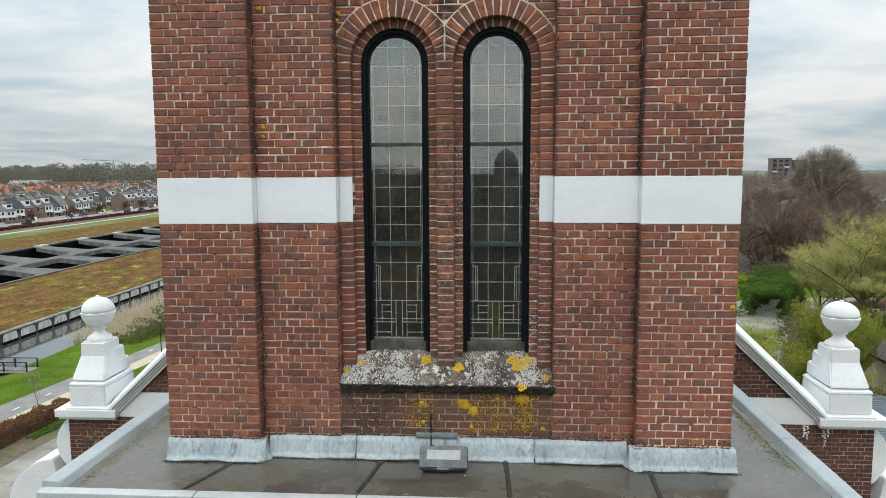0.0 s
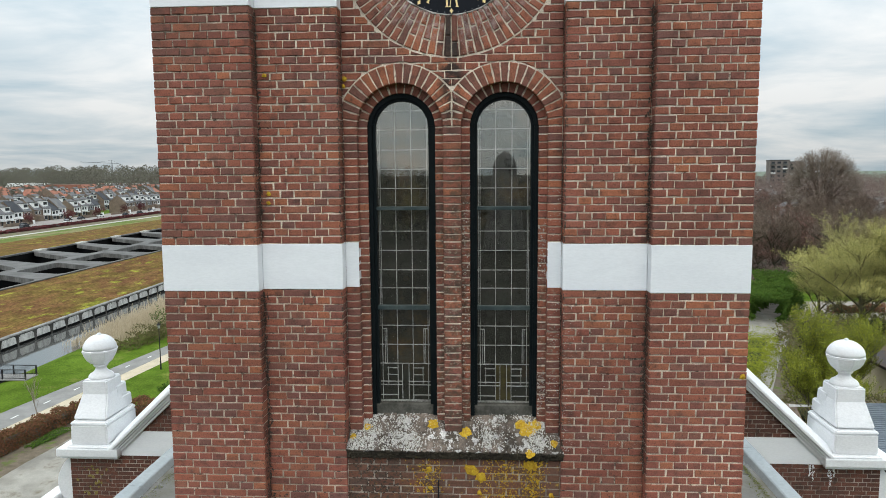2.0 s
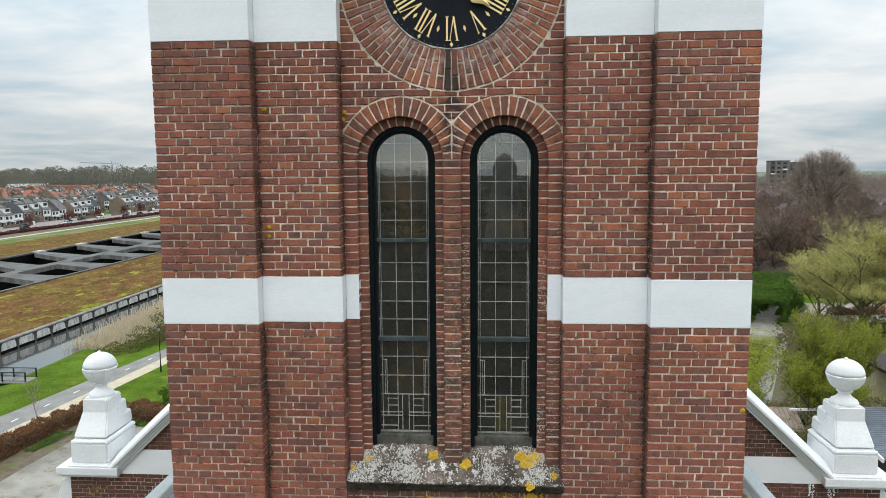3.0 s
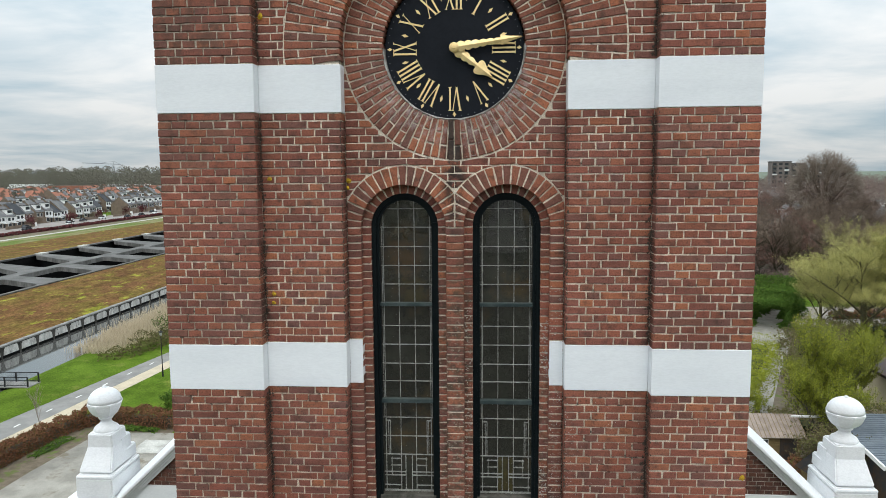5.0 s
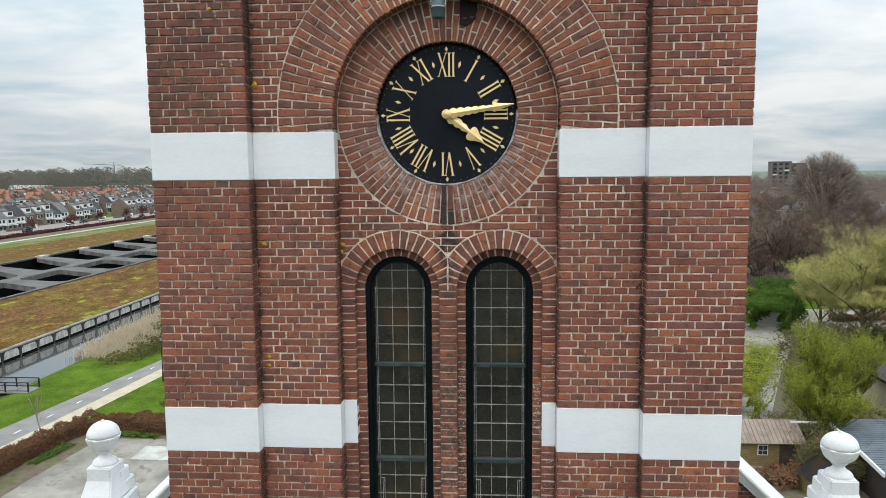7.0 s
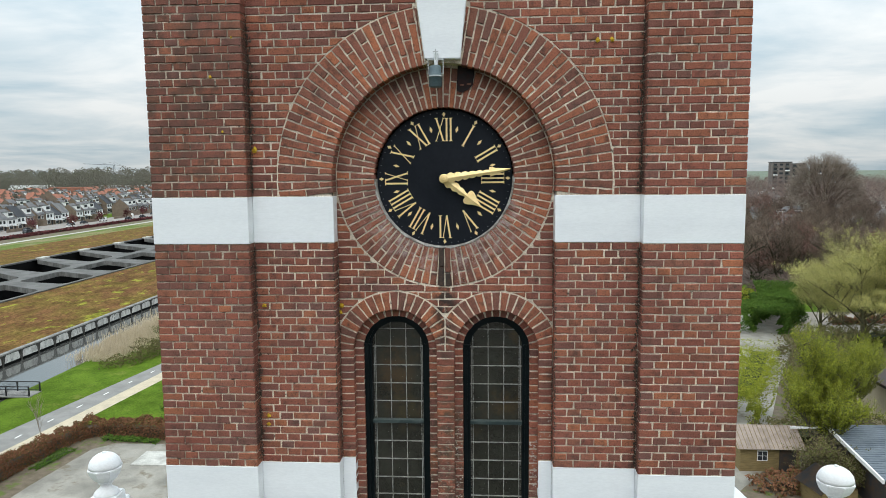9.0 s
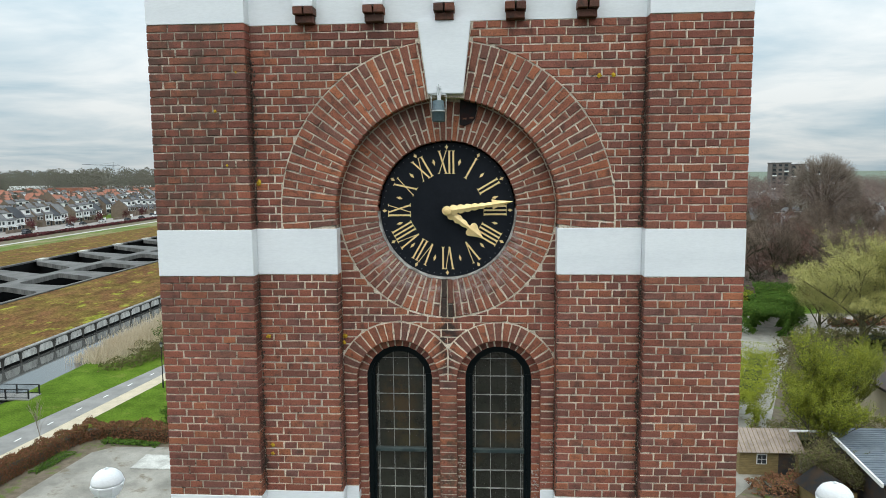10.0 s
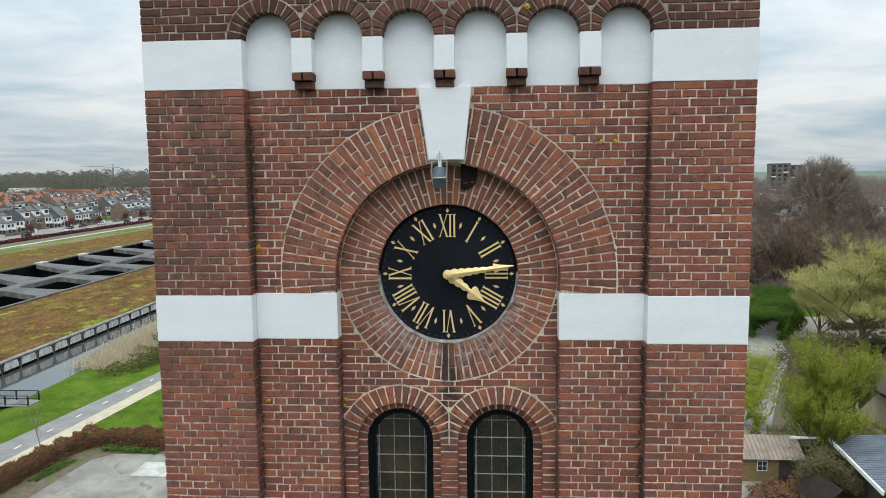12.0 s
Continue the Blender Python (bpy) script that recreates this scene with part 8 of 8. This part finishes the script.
part("verge_board", bm, M["render"], barn, "white painted verge board")
part("gutter", boxed(-3.0, -0.2, 8.0, 8.15, 3.30, 3.44), M["render"], barn)
tan = thing("garden_house", "sandy rendered garden house behind the trees", "house", at=pose(36.5, 58.5, 0))
part("wall", boxed(0, 8, 0, 6, 0, 4.0), M["sand"], tan)
part("door", boxed(1.2, 3.4, -0.06, 0, 0, 2.6), M["felt"], tan)
part("roof", boxed(-0.4, 8.4, -0.4, 6.4, 4.0, 4.25), M["felt"], tan)

# ---- parked cars ----
def car(at, mat, label):
    t = thing("parked_car", label, "car", "parked cars", at=at)
    bm = bmesh.new()
    prism(bm, [(-2.1, 0.35), (2.1, 0.35), (2.15, 0.75), (1.3, 0.95), (-1.9, 0.98), (-2.15, 0.8)], -0.85, 0.85)
    bmesh.ops.bevel(bm, geom=bm.edges[:], offset=0.08, segments=2, affect="EDGES")
    part("body", bm, mat, t)
    bm = bmesh.new()
    prism(bm, [(-1.7, 0.95), (0.95, 0.95), (0.35, 1.45), (-1.3, 1.47)], -0.72, 0.72)
    cb = part("cabin", bm, M["pane_dark"], t, "dark car windows")
    part("roof_panel", boxed(-1.25, 0.3, -0.7, 0.7, 1.45, 1.50, 0.02), mat, cb)
    for x in (-1.3, 1.35):
        for y in (-0.86, 0.70):
            bm = bmesh.new()
            n = 14
            prism(bm, [(x + 0.32 * math.cos(2 * math.pi * i / n), 0.32 + 0.32 * math.sin(2 * math.pi * i / n)) for i in range(n)], y, y + 0.16)
            part("wheel", bm, M["metal_black"], t)
    return t


M["car_pale"] = material("cream_car_paint", (0.62, 0.60, 0.48), (0.55, 0.53, 0.43), 0.3, scale=2, fine=20, bump=0.0, amount=0.1)
M["car_dark"] = material("dark_car_paint", (0.03, 0.033, 0.04), (0.04, 0.043, 0.05), 0.3, scale=2, fine=20, bump=0.0, amount=0.1)
M["car_white"] = material("white_car_paint", (0.7, 0.7, 0.7), (0.62, 0.62, 0.62), 0.3, scale=2, fine=20, bump=0.0, amount=0.1)
car(pose(61, 152, 0, 0, 0, 15), M["car_pale"], "cream car parked under bare trees")
car(pose(74, 160, 0, 0, 0, 5), M["car_dark"], "dark car parked behind the willow")
for i in range(7):
    car(pose(72 + 13 * i, 205 + 5 * i, 0, 0, 0, 20 * i), M["car_white" if i % 3 else "car_dark"], "parked car among the bare trees, white or dark")
sheet("park_ground", [(45, 142), (120, 150), (190, 260), (150, 290), (60, 200)], 0.012, M["humus"], "dark leaf-strewn park ground under the trees", "ground")
for a, b, c, n in (((50, 125), (58, 133), (70, 138), 51), ((56, 146), (68, 156), (86, 162), 52), ((66, 170), (82, 182), (104, 190), 53)):
    leafy_row("park_thicket", [a, b, c], 7.0, 2.6, 9000, 0.22, M["woods_brown"], "brown leafless thicket under the bare trees", "thicket", n, rough=1.2)

# ---- bare trees ----
BT = dict(twig_r=0.03, bole=0.10)
T = [tree("bare_tree", 71, pose(54, 131, 0), 16.5, 0.62, (10, 7, 5, 4), M["bark"], M["twig"], "tall bare tree with a fine brown crown", "bare trees", upward=0.7, r0=0.3, crown=5.5, dome=1.2, **BT),
     tree("bare_tree", 72, pose(61, 139, 0), 15, 0.75, (10, 7, 5, 3), M["bark"], M["twig_red"], "bare tree with reddish budding twigs", "bare trees", upward=0.6, r0=0.28, crown=6.0, dome=1.2, **BT),
     tree("bare_tree", 73, pose(69, 146, 0), 17.5, 0.68, (10, 7, 6, 3), M["bark"], M["twig"], "broad bare tree with dense twigs", "bare trees", upward=0.65, r0=0.34, crown=6.8, dome=1.2, **BT)]
rr = random.Random(77)
for i in range(38):
    d = 134 + 230 * (i / 38) ** 1.1
    a = math.radians(20.2 + (i * 7.3) % 13.0)
    s = rr.uniform(0.6, 1.12)
    copy_thing(T[(i * 2 + i // 3) % 3], pose(d * math.sin(a), d * math.cos(a), 0, 0, 0, rr.uniform(0, 360)) @ Matrix.Diagonal((s, s, s * rr.uniform(0.85, 1.05), 1)))


def great_tree(at):
    """Round crown of fine twigs that fan out from a short trunk."""
    r = random.Random(79)
    t = thing("great_bare_tree", "great round-crowned bare tree far off", "tree", at=at)
    wood, fine = [(Vector((0, 0, -0.1)), Vector((0.2, 0, 6.5)), 0.7, 0.5)], []
    mid, rx, rz = Vector((0, 0, 15.0)), 13.0, 14.6

    def shell(d, f):
        return mid + Vector((d.x * rx, d.y * rx, d.z * rz)) * f

    for i in range(90):
        u = -0.25 + 1.25 * (i + 0.5) / 90
        a = 2.399963 * i + r.uniform(-0.3, 0.3)
        q = math.sqrt(max(0.0, 1 - u * u))
        d = Vector((q * math.cos(a), q * math.sin(a), u))
        p0 = Vector((0.2, 0, r.uniform(3.5, 6.5)))
        p1 = p0.lerp(shell(d, 0.45), 0.55) + Vector((0, 0, 0.8))
        p2 = shell(d, r.uniform(0.5, 0.62))
        wood += [(p0, p1, 0.20, 0.13), (p1, p2, 0.13, 0.07)]
        for k in range(7):
            e = (d + Vector((r.gauss(0, 0.17), r.gauss(0, 0.17), r.gauss(0.03, 0.15)))).normalized()
            p3 = shell(e, r.uniform(0.72, 0.85))
            wood.append((p2, p3, 0.06, 0.04))
            for m in range(6):
                g = (e + Vector((r.gauss(0, 0.09), r.gauss(0, 0.09), r.gauss(0.02, 0.08)))).normalized()
                fine.append((p3.lerp(p2, r.uniform(0, 0.5)), shell(g, r.uniform(0.9, 1.02)), 0.034, 0.018))
    new("trunk", segments_mesh("trunk", wood, 5, M["twig"])).parent = t
    new("branchwork", segments_mesh("branchwork", fine, 3, M["twig_pale"])).parent = t


great_tree(pose(117.5, 250, 0))
spots = []
for i in range(1500):
    d, a = rr.uniform(255, 900), math.radians(rr.uniform(17, 36))
    spots.append((d * math.sin(a), d * math.cos(a), rr.uniform(14, 20.5) - (3.0 if d > 520 else 0), rr.uniform(3.5, 7)))
woods("bare_woods", spots, M["woods_brown"], "brown haze of bare trees towards the town edge", 15, 0.6, 150, 0.12)
for i in range(34):
    d, a = rr.uniform(200, 640), math.radians(rr.uniform(19, 34))
    copy_thing(protos[3 if i % 3 else 1], pose(d * math.sin(a), d * math.cos(a), 0, 0, 0, rr.choice((0, 90, 180, 270))))

for i in range(46):
    x, y = rr.uniform(-440, -212), 0
    y = 262 - (x + 212) * 0.95 + rr.uniform(0, 190)
    s = rr.uniform(0.32, 0.55)
    copy_thing(T[i % 3], pose(x, y, 0, 0, 0, rr.uniform(0, 360)) @ Matrix.Diagonal((s, s, s, 1)))
for i in range(16):
    car(pose(rr.choice((-190.5, -183.5)), 205 + 13.5 * i + rr.uniform(-3, 3), 0.62, 0, 0, 90), M["car_white" if i % 3 == 0 else "car_dark"], "parked car in the street before the houses, white or dark")

# ---- apartment blocks ----
M["grey_brick"] = material("grey_brown_brick", (0.20, 0.17, 0.155), (0.16, 0.138, 0.128), 0.9, scale=0.2, fine=2, bump=0.0, amount=0.4)
def flats(at, w, h, floors):
    t = thing("apartment_block", "brown brick apartment block with white balconies far off", "building", "apartment blocks", at=at)
    part("wall", boxed(0, w, 0, 14, 0, h), M["grey_brick"], t)
    part("roof", boxed(-0.3, w + 0.3, -0.3, 14.3, h, h + 0.5), M["slate"], t)
    n = max(2, int(w / 4.0))
    for f in range(floors):
        z = h * f / floors
        for i in range(n):
            x = 0.7 + i * (w - 1) / n
            wn = part("window", boxed(x, x + 2.2, -0.12, 0.0, z + 0.9, z + 2.3), M["pane_dark"], t)
            if i % 2 == 0:
                part("balcony", boxed(x - 0.3, x + 2.6, -1.3, 0.0, z + 0.1, z + 0.9), M["concrete" if (i + f) % 3 else "render"], t)


flats(pose(198.5, 505, 0, 0, 0, -10), 12.5, 27.6, 9)
flats(pose(211.4, 504, 0, 0, 0, -10), 9, 26.4, 9)
flats(pose(228.5, 505, 0, 0, 0, -10), 19, 25.8, 8)

# ---- woods behind the viewer, which the window panes mirror ----
spots = [(rr.uniform(-700, 700), rr.uniform(-420, -220), rr.uniform(9, 16), rr.uniform(5, 9)) for i in range(420)]
woods("street_woods", spots, M["woods"], "belt of bare trees across the street", 25, 1.5, 50)

spots = [(rr.uniform(-110, -10), rr.uniform(-380, -300), rr.uniform(19, 25.5), rr.uniform(5, 9)) for i in range(60)]
spots += [(rr.uniform(-10, 120), rr.uniform(-400, -320), rr.uniform(15, 21), rr.uniform(6, 10)) for i in range(40)]
woods("street_woods", spots, M["woods"], "dark belt of taller trees behind the street", 26, 0.45, 420, 0.3)

# unseen sheet added to darken what the panes mirror
sheet("street", [(-4000, -2900), (4000, -2900), (4000, -14), (-4000, -14)], 0.012, M["mirror_ground"], "added dark brown ground behind the viewer, seen only mirrored in the panes", "street")

mill = thing("tower_mill", "grey tapered tower mill with a domed cap across the street", "mill", at=pose(4.9, -195, 0))
bm = bmesh.new()
lathe(bm, [(6.2, 0), (4.6, 12), (3.35, 22.0)], 16)
part("shaft", bm, M["dark_stone"], mill)
bm = bmesh.new()
lathe(bm, [(3.35, 22.0), (3.5, 22.2), (3.35, 23.6), (2.7, 25.3), (1.6, 26.6), (0.5, 27.3), (0.15, 27.6)], 16)
part("cap", bm, M["dark_stone"], mill, "dark domed cap")
